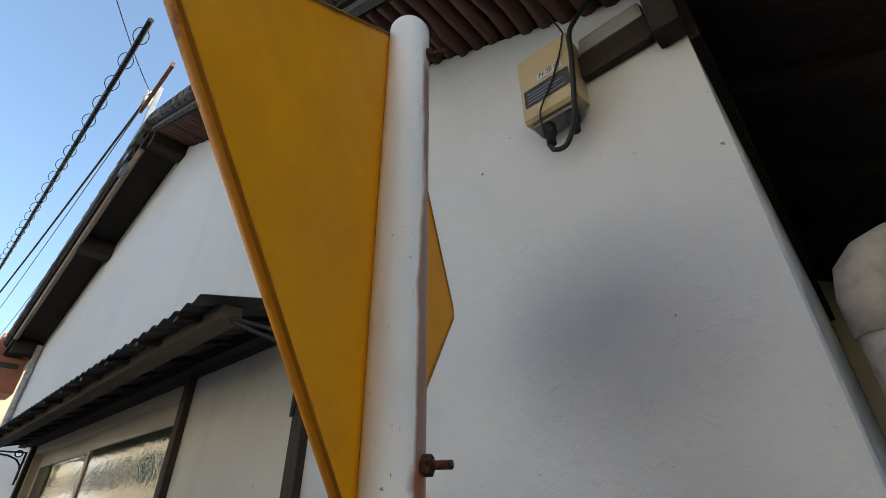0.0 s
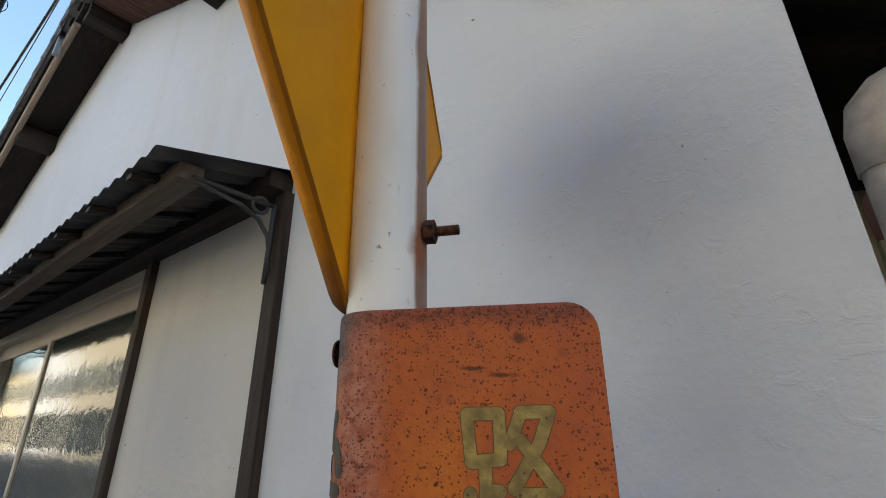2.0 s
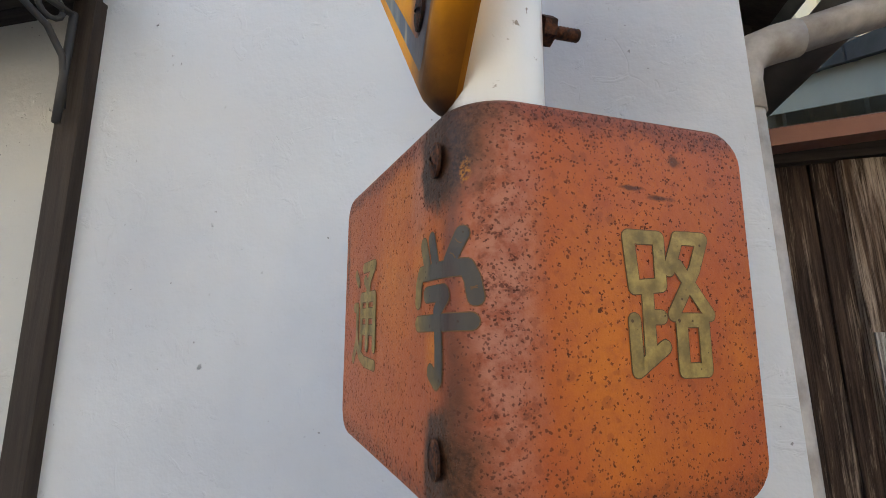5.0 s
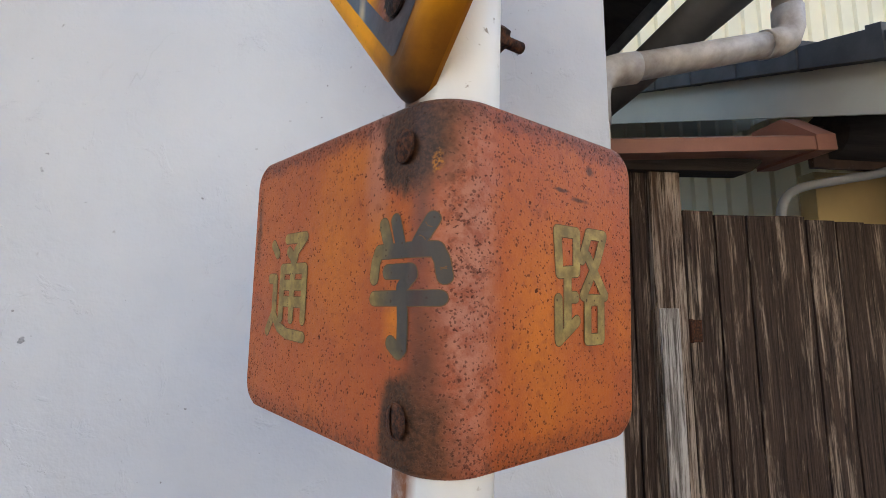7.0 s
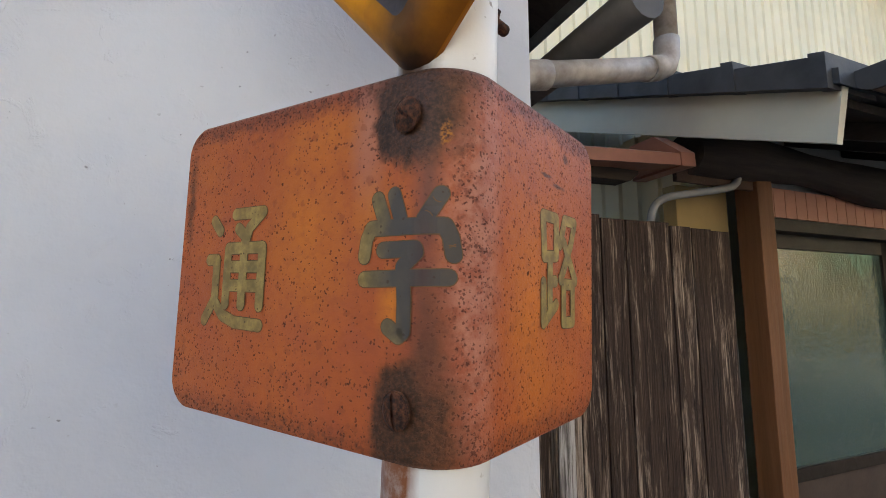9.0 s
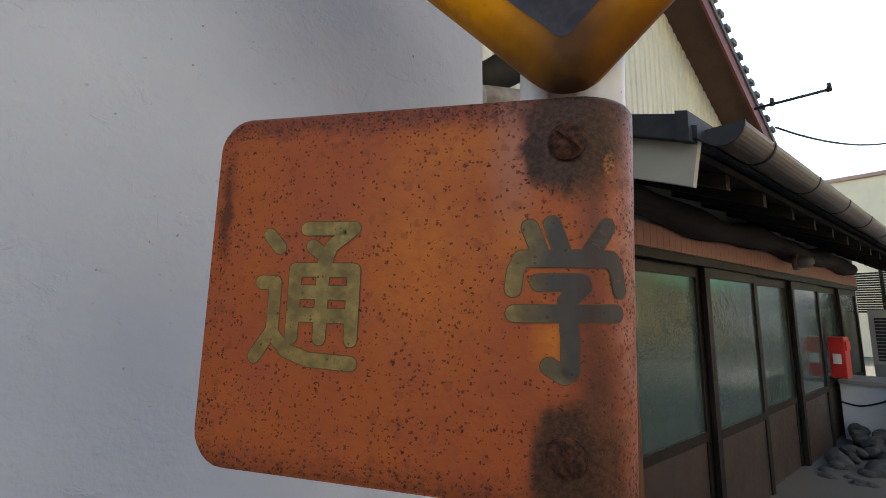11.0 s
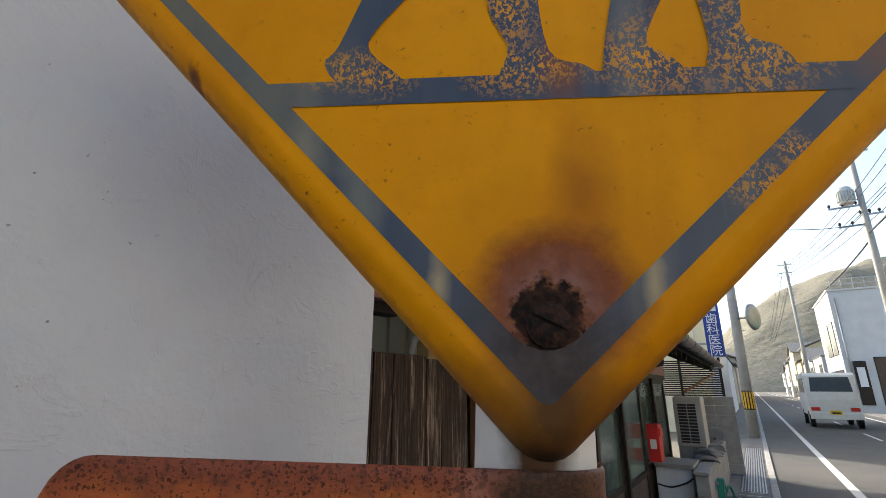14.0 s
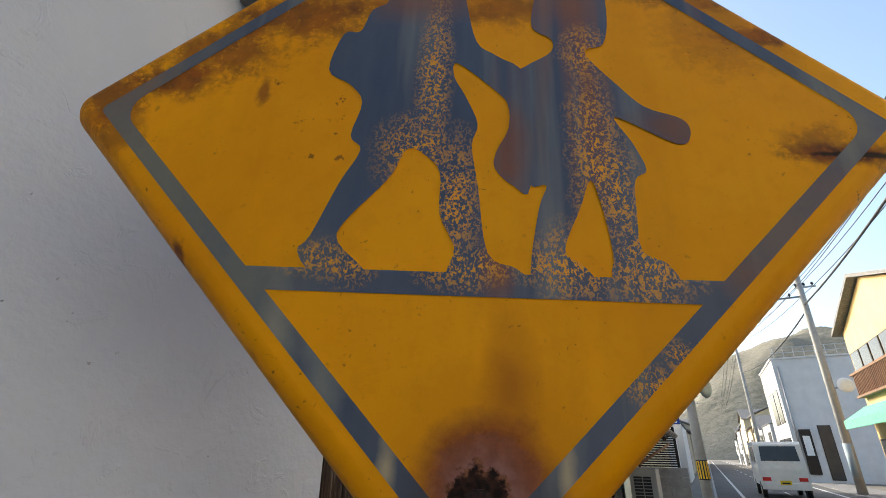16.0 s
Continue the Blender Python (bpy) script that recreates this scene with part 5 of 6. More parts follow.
def roof_z(y):
    return EZ + (y - EY) * PITCH


roof_b = thing("roof_2", "black glazed tile roof with cream rake board", "roof", kind="structure")
part("rake_board", [prism([(EY + 0.005, roof_z(EY) - 0.145), (2.55, roof_z(2.55) - 0.165), (2.55, roof_z(2.55)), (EY - 0.02, roof_z(EY - 0.02) - 0.0)], "x", RX0, RX0 + 0.025)], M_FASCIA, roof_b, "cream rake board")
part("soffit", [prism([(EY + 0.02, roof_z(EY) - 0.03), (2.55, roof_z(2.55) - 0.03), (2.55, roof_z(2.55) - 0.005), (EY + 0.02, roof_z(EY) - 0.005)], "x", RX0 + 0.026, RX1)], M_DARKWOOD_Y, roof_b, "dark timber soffit")
part("tile_bed", [prism([(EY - 0.03, roof_z(EY - 0.03)), (2.55, roof_z(2.55)), (2.55, roof_z(2.55) + 0.04), (EY - 0.03, roof_z(EY - 0.03) + 0.04)], "x", RX0 - 0.03, RX1)], M_TILE, roof_b)
for k in range(9):
    y = EY - 0.01 + k * 0.225
    z = roof_z(y)
    part("verge_tile", [prism([(y, z - 0.012), (y + 0.235, z - 0.012 + 0.235 * PITCH), (y + 0.235, z + 0.235 * PITCH + 0.055), (y, z + 0.070)], "x", RX0 - 0.045, RX0 + 0.15)], M_TILE, roof_b, "black glazed verge tile")
    part("tile_lip", [prism([(y - 0.006, z - 0.016), (y + 0.03, z - 0.002), (y + 0.03, z + 0.088), (y - 0.006, z + 0.076)], "x", RX0 - 0.052, RX0 + 0.15)], M_TILE, roof_b)
for k in range(51):
    x = RX0 + 0.2 + k * 0.155
    part("tile_row", [tube([(x, EY - 0.04, roof_z(EY - 0.04) + 0.05), (x, 2.5, roof_z(2.5) + 0.05)], 0.04, 8)], M_TILE, roof_b)
for k in range(19):
    x = RX0 + 0.35 + k * 0.40
    part("rafter", [prism([(EY + 0.03, roof_z(EY) - 0.085), (HY + 0.02, roof_z(HY) - 0.085), (HY + 0.02, roof_z(HY) - 0.03), (EY + 0.03, roof_z(EY) - 0.03)], "x", x, x + 0.04)], M_DARKWOOD_Y, roof_b)
gutter = thing("roof_gutter", "brown half-round plastic gutter along the eave", "gutter")
GUY, GUZ, GUR = 0.625, 2.175, 0.056


def half_round(r):
    return arc(GUY, GUZ, r, 180, 360, 14)


gprof = half_round(GUR) + half_round(GUR - 0.004)[::-1]
part("trough", [prism(gprof, "x", RX0 + 0.04, 8.95)], M_GUTTER, gutter)
part("end_cap", [prism(half_round(GUR + 0.004), "x", RX0 + 0.034, RX0 + 0.043)], M_CANOPY, gutter, "dark end cap")
for k in range(13):
    x = RX0 + 0.32 + k * 0.58
    part("strap", [prism(half_round(GUR + 0.003) + half_round(GUR + 0.0005)[::-1], "x", x, x + 0.012)], M_BLACK, gutter, "thin gutter strap")

# ---- two-storey siding house behind ----
SYY, RIB = 2.60, 0.127
siding_house = thing("siding_house", "cream ribbed metal house with red-brown gable boards", "house")
sp = []
x = -0.4
while x < 9.6:
    sp += [(x, SYY), (x + RIB * 0.62, SYY), (x + RIB * 0.70, SYY + 0.018), (x + RIB * 0.92, SYY + 0.018)]
    x += RIB
top = lambda q: 5.18 - (q - 6.0) * 0.62 if q > 3.4 else 5.18 + 2.6 * 0.62 + (q - 3.4) * 0.35


def siding(bm):
    lo = [bm.verts.new((a, b, 0.0)) for a, b in sp]
    hi = [bm.verts.new((a, b, top(a))) for a, b in sp]
    for i in range(len(sp) - 1):
        bm.faces.new((lo[i], lo[i + 1], hi[i + 1], hi[i]))


part("wall", [siding, box(-0.4, 9.6, SYY + 0.03, SYY + 0.1, 0, 4.4)], M_SIDING, siding_house, "cream ribbed metal siding")


def rake_strip(x0, x1, lift, h, y0, y1):
    return prism([(x0, top(x0) + lift), (x1, top(x1) + lift), (x1, top(x1) + lift + h), (x0, top(x0) + lift + h)], "y", y0, y1)


part("roof", [rake_strip(3.4, 7.75, 0.06, 0.10, SYY - 0.5, 8.0), rake_strip(-1.2, 3.4, 0.06, 0.10, SYY - 0.5, 8.0)], M_OLDTILE, siding_house, "grey tile roof")
part("rake_board", [rake_strip(3.4, 7.75, -0.16, 0.22, SYY - 0.48, SYY - 0.45), rake_strip(-1.1, 3.39, -0.16, 0.22, SYY - 0.48, SYY - 0.45)], M_RAKE, siding_house, "red-brown rake board")
part("soffit", [rake_strip(3.4, 7.75, -0.02, 0.05, SYY - 0.45, SYY + 0.02), rake_strip(-1.0, 3.39, -0.02, 0.05, SYY - 0.45, SYY + 0.02)], painted("brown_soffit", (0.09, 0.05, 0.035), (0.12, 0.07, 0.05)), siding_house, "brown soffit")
for k in range(21):
    xx = 3.5 + k * 0.2
    part("verge_tile", [box(xx, xx + 0.15, SYY - 0.53, SYY - 0.40, top(xx) + 0.13, top(xx) + 0.20, 0.01)], M_OLDTILE, siding_house)

M_GREYWALL_A = painted('grey_plastic_trim', (0.30, 0.29, 0.27), (0.24, 0.23, 0.22), 0.6)
# ---- by the doors: letter box, cooling unit, cabinet, stones, low wall ----
letter_box = thing("letter_box", "red metal letter box on the door post", "letter box")
part("case", [box(4.98, 5.20, HY - 0.13, HY - 0.012, 1.05, 1.42, 0.012)], M_RED, letter_box)
part("flap", [box(5.0, 5.18, HY - 0.142, HY - 0.128, 1.30, 1.38, 0.004)], M_RED, letter_box)
part("label_plate", [box(4.972, 4.981, HY - 0.10, HY - 0.04, 1.18, 1.27)], M_WHITE, letter_box, "white label plate")
wall_lamp = thing("eave_lamp", "small round porch lamp under the eave", "lamp")
part("base", [tube([(3.75, HY - 0.10, 2.02), (3.75, HY - 0.13, 2.02)], 0.06, 16)], M_GUTTER, wall_lamp)
part("shade", [tube([(3.75, HY - 0.13, 2.02), (3.75, HY - 0.20, 2.02), (3.75, HY - 0.225, 2.02)], [0.045, 0.042, 0.02], 16)], M_GREYWALL_A, wall_lamp, "white glass shade")
ac = thing("cooling_unit", "cream outdoor cooling unit with dark grille on a stand", "air conditioner")
AX0, AX1, AY0, AY1, AZ0, AZ1 = 6.45, 6.95, 0.80, 1.13, 1.08, 1.68
M_AC = painted("cream_appliance", (0.42, 0.40, 0.36), (0.36, 0.34, 0.30), 0.5, 0, 3)
part("case", [box(AX0, AX1, AY0, AY1, AZ0, AZ1, 0.015)], M_AC, ac)
part("recess", [box(AX0 - 0.006, AX0 + 0.01, AY0 + 0.07, AY1 - 0.05, AZ0 + 0.04, AZ1 - 0.09)], M_BLACK, ac)
for k in range(12):
    z = AZ0 + 0.06 + k * 0.038
    part("slat", [box(AX0 - 0.016, AX0 - 0.004, AY0 + 0.07, AY1 - 0.05, z, z + 0.010)], M_GREYWALL_A, ac)
part("grille_bar", [box(AX0 - 0.020, AX0 - 0.006, (AY0 + AY1) / 2, (AY0 + AY1) / 2 + 0.010, AZ0 + 0.04, AZ1 - 0.09)], M_GREYWALL_A, ac)
part("stand", [box(AX0 + 0.03, AX0 + 0.07, AY0, AY1, 0.012, AZ0, 0.004), box(AX1 - 0.07, AX1 - 0.03, AY0, AY1, 0.012, AZ0, 0.004)], M_STEEL, ac)
cabinet = thing("white_cabinet", "white metal cabinet with a dull lid beside the doors", "cabinet")
part("body", [box(5.30, 5.80, 0.88, 1.235, 0.012, 0.97, 0.008)], M_WHITE, cabinet)
part("lid", [box(5.26, 5.84, 0.85, 1.238, 0.972, 1.01, 0.006)], M_GREYWALL_A, cabinet, "grey lid")
part("cable", [tube(curve_line([(5.292, 1.23, 0.80), (5.290, 1.10, 0.78), (5.290, 0.95, 0.83), (5.292, 0.88, 0.88)]), 0.008, 8)], M_BLACK, cabinet)
low_wall = thing("low_wall", "low concrete block wall with old roof tiles on top", "wall")
for k in range(9):
    for j in range(5):
        part("block", [box(5.05 + k * 0.39, 5.43 + k * 0.39, 0.71, 0.83, 0.012 + j * 0.188, 0.195 + j * 0.188, 0.006)], M_CONCRETE, low_wall)
part("coping", [box(5.03, 8.57, 0.70, 0.84, 0.953, 0.985, 0.006)], M_CONCRETE, low_wall)
srnd = random.Random(8)
for k in range(9):
    x = 6.0 + k * 0.19
    t = single("loose_tile", [prism([(-0.12, 0.0), (-0.06, 0.028), (0.06, 0.028), (0.12, 0.0), (0.12, 0.016), (0.06, 0.044), (-0.06, 0.044), (-0.12, 0.016)], "x", -0.13, 0.13)], M_OLDTILE, "old grey roof tile lying on the wall", "roof tile", "loose roof tiles")
    t.matrix_world = pose(x, 0.80 + srnd.uniform(-0.03, 0.05), 0.986 + 0.02 * (k % 3), srnd.uniform(-4, 4), srnd.uniform(-6, 6), srnd.uniform(-25, 25))
dish = thing("old_mirror", "round tilted mirror on the block wall", "mirror", at=pose(7.6, 0.78, 1.0, 0, 0, 20))
part("disc", [tube([(0.0, 0, 0.13), (0.015, 0, 0.135)], [0.12, 0.12], 24)], M_STEEL, dish)
part("stem", [tube([(0.02, 0, -0.015), (0.012, 0, 0.10)], 0.012, 8)], M_BLACK, dish)
for k in range(280):
    r = srnd.uniform(0.04, 0.075)
    bm = bmesh.new()
    bmesh.ops.create_icosphere(bm, subdivisions=2, radius=r)
    sd = srnd.random() * 50
    for v in bm.verts:
        n = noise.noise(v.co * 9 + Vector((sd, sd, 0)))
        v.co *= 1 + 0.25 * n
        v.co.z *= 0.7
    me = bpy.data.meshes.new("stone")
    bm.to_mesh(me)
    bm.free()
    me.materials.append(M_STONE)
    o = tagged(new("stone", me), "dark grey field stone in a heap", "stone", "stone heap")
    u = srnd.random()
    o.matrix_world = pose(3.3 + u * 1.93, 0.80 + srnd.uniform(0, 0.36), 0.215 + (k % 5) * 0.085 * (0.45 + 0.65 * u), srnd.uniform(0, 40), srnd.uniform(0, 40), srnd.uniform(0, 360))
hose = thing("garden_hose", "green coiled garden hose hung on the low wall", "hose")
coil = []
for k in range(120):
    a = k / 120 * math.tau * 4
    coil.append((5.7 + 0.16 * math.cos(a), 0.685 - 0.016 * (k / 30), 0.56 + 0.28 * math.sin(a)))
part("coil", [tube(coil, 0.013, 8)], M_HOSE, hose)
part("tail", [tube(curve_line([(5.84, 0.64, 0.66), (5.95, 0.60, 0.74), (6.08, 0.57, 0.60), (6.05, 0.56, 0.35), (6.0, 0.56, 0.19)]), 0.013, 8)], M_HOSE, hose)
part("holder", [box(5.6, 5.8, 0.672, 0.71, 0.76, 0.82, 0.005)], M_STEEL, hose)
brace = single("leaning_board", [tube([(6.7, 1.0, 1.74), (8.7, 0.72, 2.02)], 0.02, 8)], M_POSTWOOD, "sunlit pole fixed under the gutter end", "pole")

arm = thing("service_arm", "thin steel arm with cable ends on the gable", "bracket")
part("rod", [tube([(6.90, 2.13, 4.56), (7.20, 1.31, 4.64)], 0.020, 8)], M_BLACK, arm)
for q in (0.25, 0.98):
    part("insulator", [tube([(6.90 + 0.30 * q, 2.13 - 0.82 * q, 4.54 + 0.08 * q), (6.90 + 0.30 * q, 2.13 - 0.82 * q, 4.65 + 0.08 * q)], [0.035, 0.025], 10)], M_BLACK, arm)
conduit = thing("conduit", "grey plastic conduit bent along the wall above the gate", "conduit")
part("pipe", [tube(curve_line([(0.815, 1.25, 1.80), (0.816, 1.25, 1.90), (0.835, 1.245, 1.955), (0.88, 1.235, 1.985), (0.98, 1.215, 2.005), (1.10, 1.185, 2.025), (1.155, 1.178, 2.045), (1.165, 1.175, 2.08), (1.135, 1.175, 2.14), (1.125, 1.175, 2.22)]), 0.014, 10)], painted("grey_conduit", (0.30, 0.30, 0.30), (0.24, 0.24, 0.24)), conduit)
single("wall_return", [box(1.0, 1.275, 1.30, 1.36, 0.2, 2.06, 0.004)], painted("ochre_board", (0.42, 0.30, 0.13), (0.36, 0.26, 0.11), 0.7), "ochre board beside the corner post", "board")


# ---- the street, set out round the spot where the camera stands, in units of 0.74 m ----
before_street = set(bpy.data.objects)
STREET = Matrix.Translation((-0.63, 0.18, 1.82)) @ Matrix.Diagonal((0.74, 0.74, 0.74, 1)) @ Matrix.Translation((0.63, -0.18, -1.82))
# ---- ground and street ----
def asphalt():
    m = Mat("asphalt", 0.9)
    c = m.mix(m.ramp(m.noise(180, 3, 0.6), 0.35, 0.7), (0.075, 0.071, 0.067), (0.13, 0.124, 0.116))
    c = m.mix(m.maths("MULTIPLY", m.ramp(m.noise(0.7, 5), 0.4, 0.7), 0.35), c, (0.045, 0.044, 0.044))
    m.colour(c)
    return m.bump(m.noise(220, 3), 0.4, 0.004).m


M_ASPHALT = asphalt()
M_LINE = painted("white_road_paint", (0.62, 0.61, 0.58), (0.45, 0.44, 0.42), 0.8, 0, 9, 0.3)
single("ground", [sheet([-400, -20, 20, 400, 1500], [-900, -20, 20, 900], lambda u, v: (u, v, -0.02))], painted("earth", (0.17, 0.15, 0.12), (0.12, 0.11, 0.09), 0.95, 0, 0.4), "plain earth ground under the town", "ground", kind="structure")
single("road", [box(-60, 300, -6.6, 0.20, -0.15, 0.0)], M_ASPHALT, "worn grey asphalt road", "road", kind="structure")
single("pavement", [box(13.0, 300, 0.22, 1.5, -0.15, 0.012), box(9.5, 13.0, 0.22, 0.90, -0.15, 0.012), box(-60, 9.5, 0.22, 0.50, -0.62, 0.012), box(-60, 300, -9.0, -6.6, -0.15, 0.03)], painted("dull_concrete", (0.20, 0.19, 0.18), (0.13, 0.125, 0.12), 0.9, 0, 2.5, 0.5), "concrete verge along the houses", "pavement", kind="structure")
# yard colour is darkened to carry the shade under the eaves
single("yard", [box(-60, 9.48, 0.51, 3.0, -0.60, -0.40), box(9.48, 13.0, 0.92, 3.0, -0.60, -0.40)], painted("shade_darkened_earth", (0.09, 0.08, 0.07), (0.06, 0.055, 0.05), 0.95, 0, 6, 0.6), "trodden earth before the doors, darkened in colour for the eave shade", "yard", kind="structure")
single("kerb", [box(-60, 300, 0.10, 0.22, -0.1, 0.03, 0.01)], M_CONCRETE, "narrow concrete kerb", "kerb", kind="structure")
single("road_line", [box(-60, 300, -1.13, -0.98, 0.0, 0.004)], M_LINE, "worn white edge line", "road marking")
single("road_line", [box(-60, 300, -5.85, -5.70, 0.0, 0.004)], M_LINE, "worn white edge line", "road marking")
for k in range(10):
    single("centre_dash", [box(14 + k * 9, 17.5 + k * 9, -3.47, -3.37, 0.0, 0.004)], M_LINE, "worn white centre dash", "road marking", "centre dashes")

grate = thing("drain_grate", "steel drain grating beside the road", "drain grate")
for k in range(9):
    part("bar", [box(10.0, 17.5, 0.28 + k * 0.046, 0.302 + k * 0.046, 0.012, 0.03)], M_STEEL, grate)
part("tray", [box(10.0, 17.5, 0.27, 0.70, 0.008, 0.016)], M_BLACK, grate)
for k in range(6):
    part("cross_bar", [box(8.4 + k * 0.3, 8.43 + k * 0.3, 0.28, 0.70, 0.012, 0.03)], M_STEEL, grate)


def utility_pole(x, y, h, r0, r1, label, arms=2, lean=(0, 0), turn=0):
    p = thing("utility_pole", label, "utility pole", "utility poles", at=pose(x, y, 0, 0, 0, turn))
    part("shaft", [tube([(0, 0, 0), (lean[0] * 0.5, lean[1] * 0.5, h * 0.5), (lean[0], lean[1], h)], [r0, (r0 + r1) / 2, r1], 20)], painted("pole_concrete", (0.38, 0.36, 0.33), (0.30, 0.28, 0.26), 0.85, 0, 3), p, "grey concrete shaft")
    for k in range(arms):
        z = h - 0.5 - k * 1.1
        part("cross_arm", [box(lean[0] - 0.05, lean[0] + 0.05, lean[1] - 0.9, lean[1] + 0.9, z - 0.05, z + 0.05, 0.008)], M_STEEL, p, "steel cross arm")
        for q in (-0.8, -0.35, 0.35, 0.8):
            part("insulator", [tube([(lean[0], lean[1] + q, z + 0.05), (lean[0], lean[1] + q, z + 0.12), (lean[0], lean[1] + q, z + 0.13), (lean[0], lean[1] + q, z + 0.24)], [0.03, 0.03, 0.06, 0.035], 10)], M_WHITE, p, "white insulator")
    return p


p1 = utility_pole(21.6, 0.45, 8.8, 0.19, 0.15, "grey concrete pole with yellow and black guard", 0, (0.0, -0.12))
for z, q in ((8.1, 0.26), (7.5, 0.30), (8.45, 0.22)):
    part("band", [tube([(0, -0.11, z), (0, -0.11, z + 0.12)], q - 0.08, 16), box(-0.05, 0.05, -0.42, -0.11, z, z + 0.06, 0.01), tube([(0, -0.40, z + 0.05), (0, -0.40, z + 0.22)], 0.05, 10)], M_DARKPIPE, p1, "dark cable fitting")
guard = part("guard", [tube([(0, -0.02, 1.02), (0, -0.03, 1.72)], 0.20, 20)], M_BLACK, p1, "black guard sleeve")
for k in range(8):
    a = math.radians(120 + k * 28)
    part("stripe", [box(-0.026, 0.026, -0.006, 0.006, 1.06, 1.68)], painted("yellow_tape", (0.75, 0.42, 0.02), (0.65, 0.36, 0.02)), guard).matrix_local = pose(0.203 * math.cos(a), -0.025 + 0.203 * math.sin(a), 0, 0, 0, math.degrees(a) + 90)
p2 = utility_pole(35.3, -7.0, 16.6, 0.24, 0.15, "grey concrete pole with transformer beside a yellow house", 1, (0, -0.2))
for z, y0, y1 in ((12.55, -0.1, 1.5), (11.3, -0.3, 1.2), (11.9, -1.0, 0.1)):
    part("side_arm", [box(-0.06, 0.06, y0, y1, z, z + 0.10, 0.01)], M_STEEL, p2, "steel side arm")
    for q in (0.15, 0.55, 0.95):
        y = y0 + (y1 - y0) * q
        part("insulator", [tube([(0, y, z + 0.10), (0, y, z + 0.18), (0, y, z + 0.20), (0, y, z + 0.34)], [0.04, 0.04, 0.09, 0.06], 10)], M_BLACK, p2, "dark insulator")
tank = part("transformer", [tube([(-0.05, 0.55, 12.75), (-0.05, 0.55, 12.80), (-0.05, 0.55, 13.75), (-0.05, 0.55, 13.85)], [0.34, 0.40, 0.40, 0.30], 20)], M_GREYCAN, p2, "pale grey pole transformer")
for k in range(10):
    a = math.radians(90 + k * 18)
    part("cooling_fin", [box(0.0, 0.09, -0.02, 0.02, 12.9, 13.6)], M_GREYCAN, tank).matrix_local = pose(-0.05 + 0.39 * math.cos(a), 0.55 + 0.39 * math.sin(a), 0, 0, 0, math.degrees(a))
part("blue_wrap", [tube([(0, 0, 0.9), (0, -0.01, 2.6)], 0.236, 20)], painted("blue_grey_wrap", (0.25, 0.33, 0.40), (0.32, 0.36, 0.38), 0.6), p2, "faded blue wrap")
dish2 = thing("round_mirror", "white round mirror back on a bracket by the pole", "mirror")
part("disc", [tube([(35.0, -7.75, 5.75), (34.94, -7.75, 5.75), (34.90, -7.75, 5.75)], [0.42, 0.40, 0.2], 24)], M_WHITE, dish2)
part("bracket", [tube([(35.05, -7.75, 5.75), (35.3, -7.2, 5.6)], 0.04, 8)], M_STEEL, dish2)
utility_pole(76, -6.1, 18.6, 0.26, 0.17, "distant grey concrete pole", 2)
utility_pole(95, 0.6, 12, 0.22, 0.15, "distant grey concrete pole", 2)

# ---- house fronts along the street ----
def house(name, label, x0, x1, y0, y1, h, wall, roof, gable="", windows=(), cat="house", rise=0.22):
    """A plain town house: walls, roof, and windows on the face towards the road or towards -x."""
    t = thing(name, label, cat)
    part("wall", [box(x0, x1, y0, y1, 0, h, 0.02)], wall, t)
    if gable == "flat":
        part("roof", [box(x0 - 0.1, x1 + 0.1, y0 - 0.1, y1 + 0.1, h, h + 0.15, 0.02)], roof, t)
    elif gable == "x":
        m = (y0 + y1) / 2
        part("roof", [prism([(y0 - 0.5, h - 0.1), (m, h + (y1 - y0) * rise), (y1 + 0.5, h - 0.1), (y1 + 0.5, h + 0.06), (m, h + (y1 - y0) * rise + 0.18), (y0 - 0.5, h + 0.06)], "x", x0 - 0.4, x1 + 0.4)], roof, t)
        part("gable", [prism([(y0 + 0.05, h - 0.02), (m, h + (y1 - y0) * rise - 0.05), (y1 - 0.05, h - 0.02)], "x", x0 + 0.02, x1 - 0.02)], wall, t)
    else:
        m = (x0 + x1) / 2
        part("roof", [prism([(x0 - 0.5, h - 0.1), (m, h + (x1 - x0) * rise), (x1 + 0.5, h - 0.1), (x1 + 0.5, h + 0.06), (m, h + (x1 - x0) * rise + 0.18), (x0 - 0.5, h + 0.06)], "y", y0 - 0.4, y1 + 0.4)], roof, t)
        part("gable", [prism([(x0 + 0.05, h - 0.02), (m, h + (x1 - x0) * rise - 0.05), (x1 - 0.05, h - 0.02)], "y", y0 + 0.02, y1 - 0.02)], wall, t)
    for face, a, b, z0, z1 in windows:
        if face == "x":
            w = part("window", [box(x0 - 0.05, x0 + 0.02, a, b, z0, z1, 0.01)], M_FRAME, t)
            part("pane", [box(x0 - 0.06, x0 - 0.045, a + 0.06, b - 0.06, z0 + 0.06, z1 - 0.06)], M_DARKGLASS, w)
        else:
            yf = y1 if (y0 + y1) < -3 else y0
            s = 1 if yf == y1 else -1
            w = part("window", [box(a, b, min(yf, yf + s * 0.05), max(yf, yf + s * 0.05), z0, z1, 0.01)], M_FRAME, t)
            part("pane", [box(a + 0.06, b - 0.06, min(yf + s * 0.045, yf + s * 0.06), max(yf + s * 0.045, yf + s * 0.06), z0 + 0.06, z1 - 0.06)], M_DARKGLASS, w)
    return t


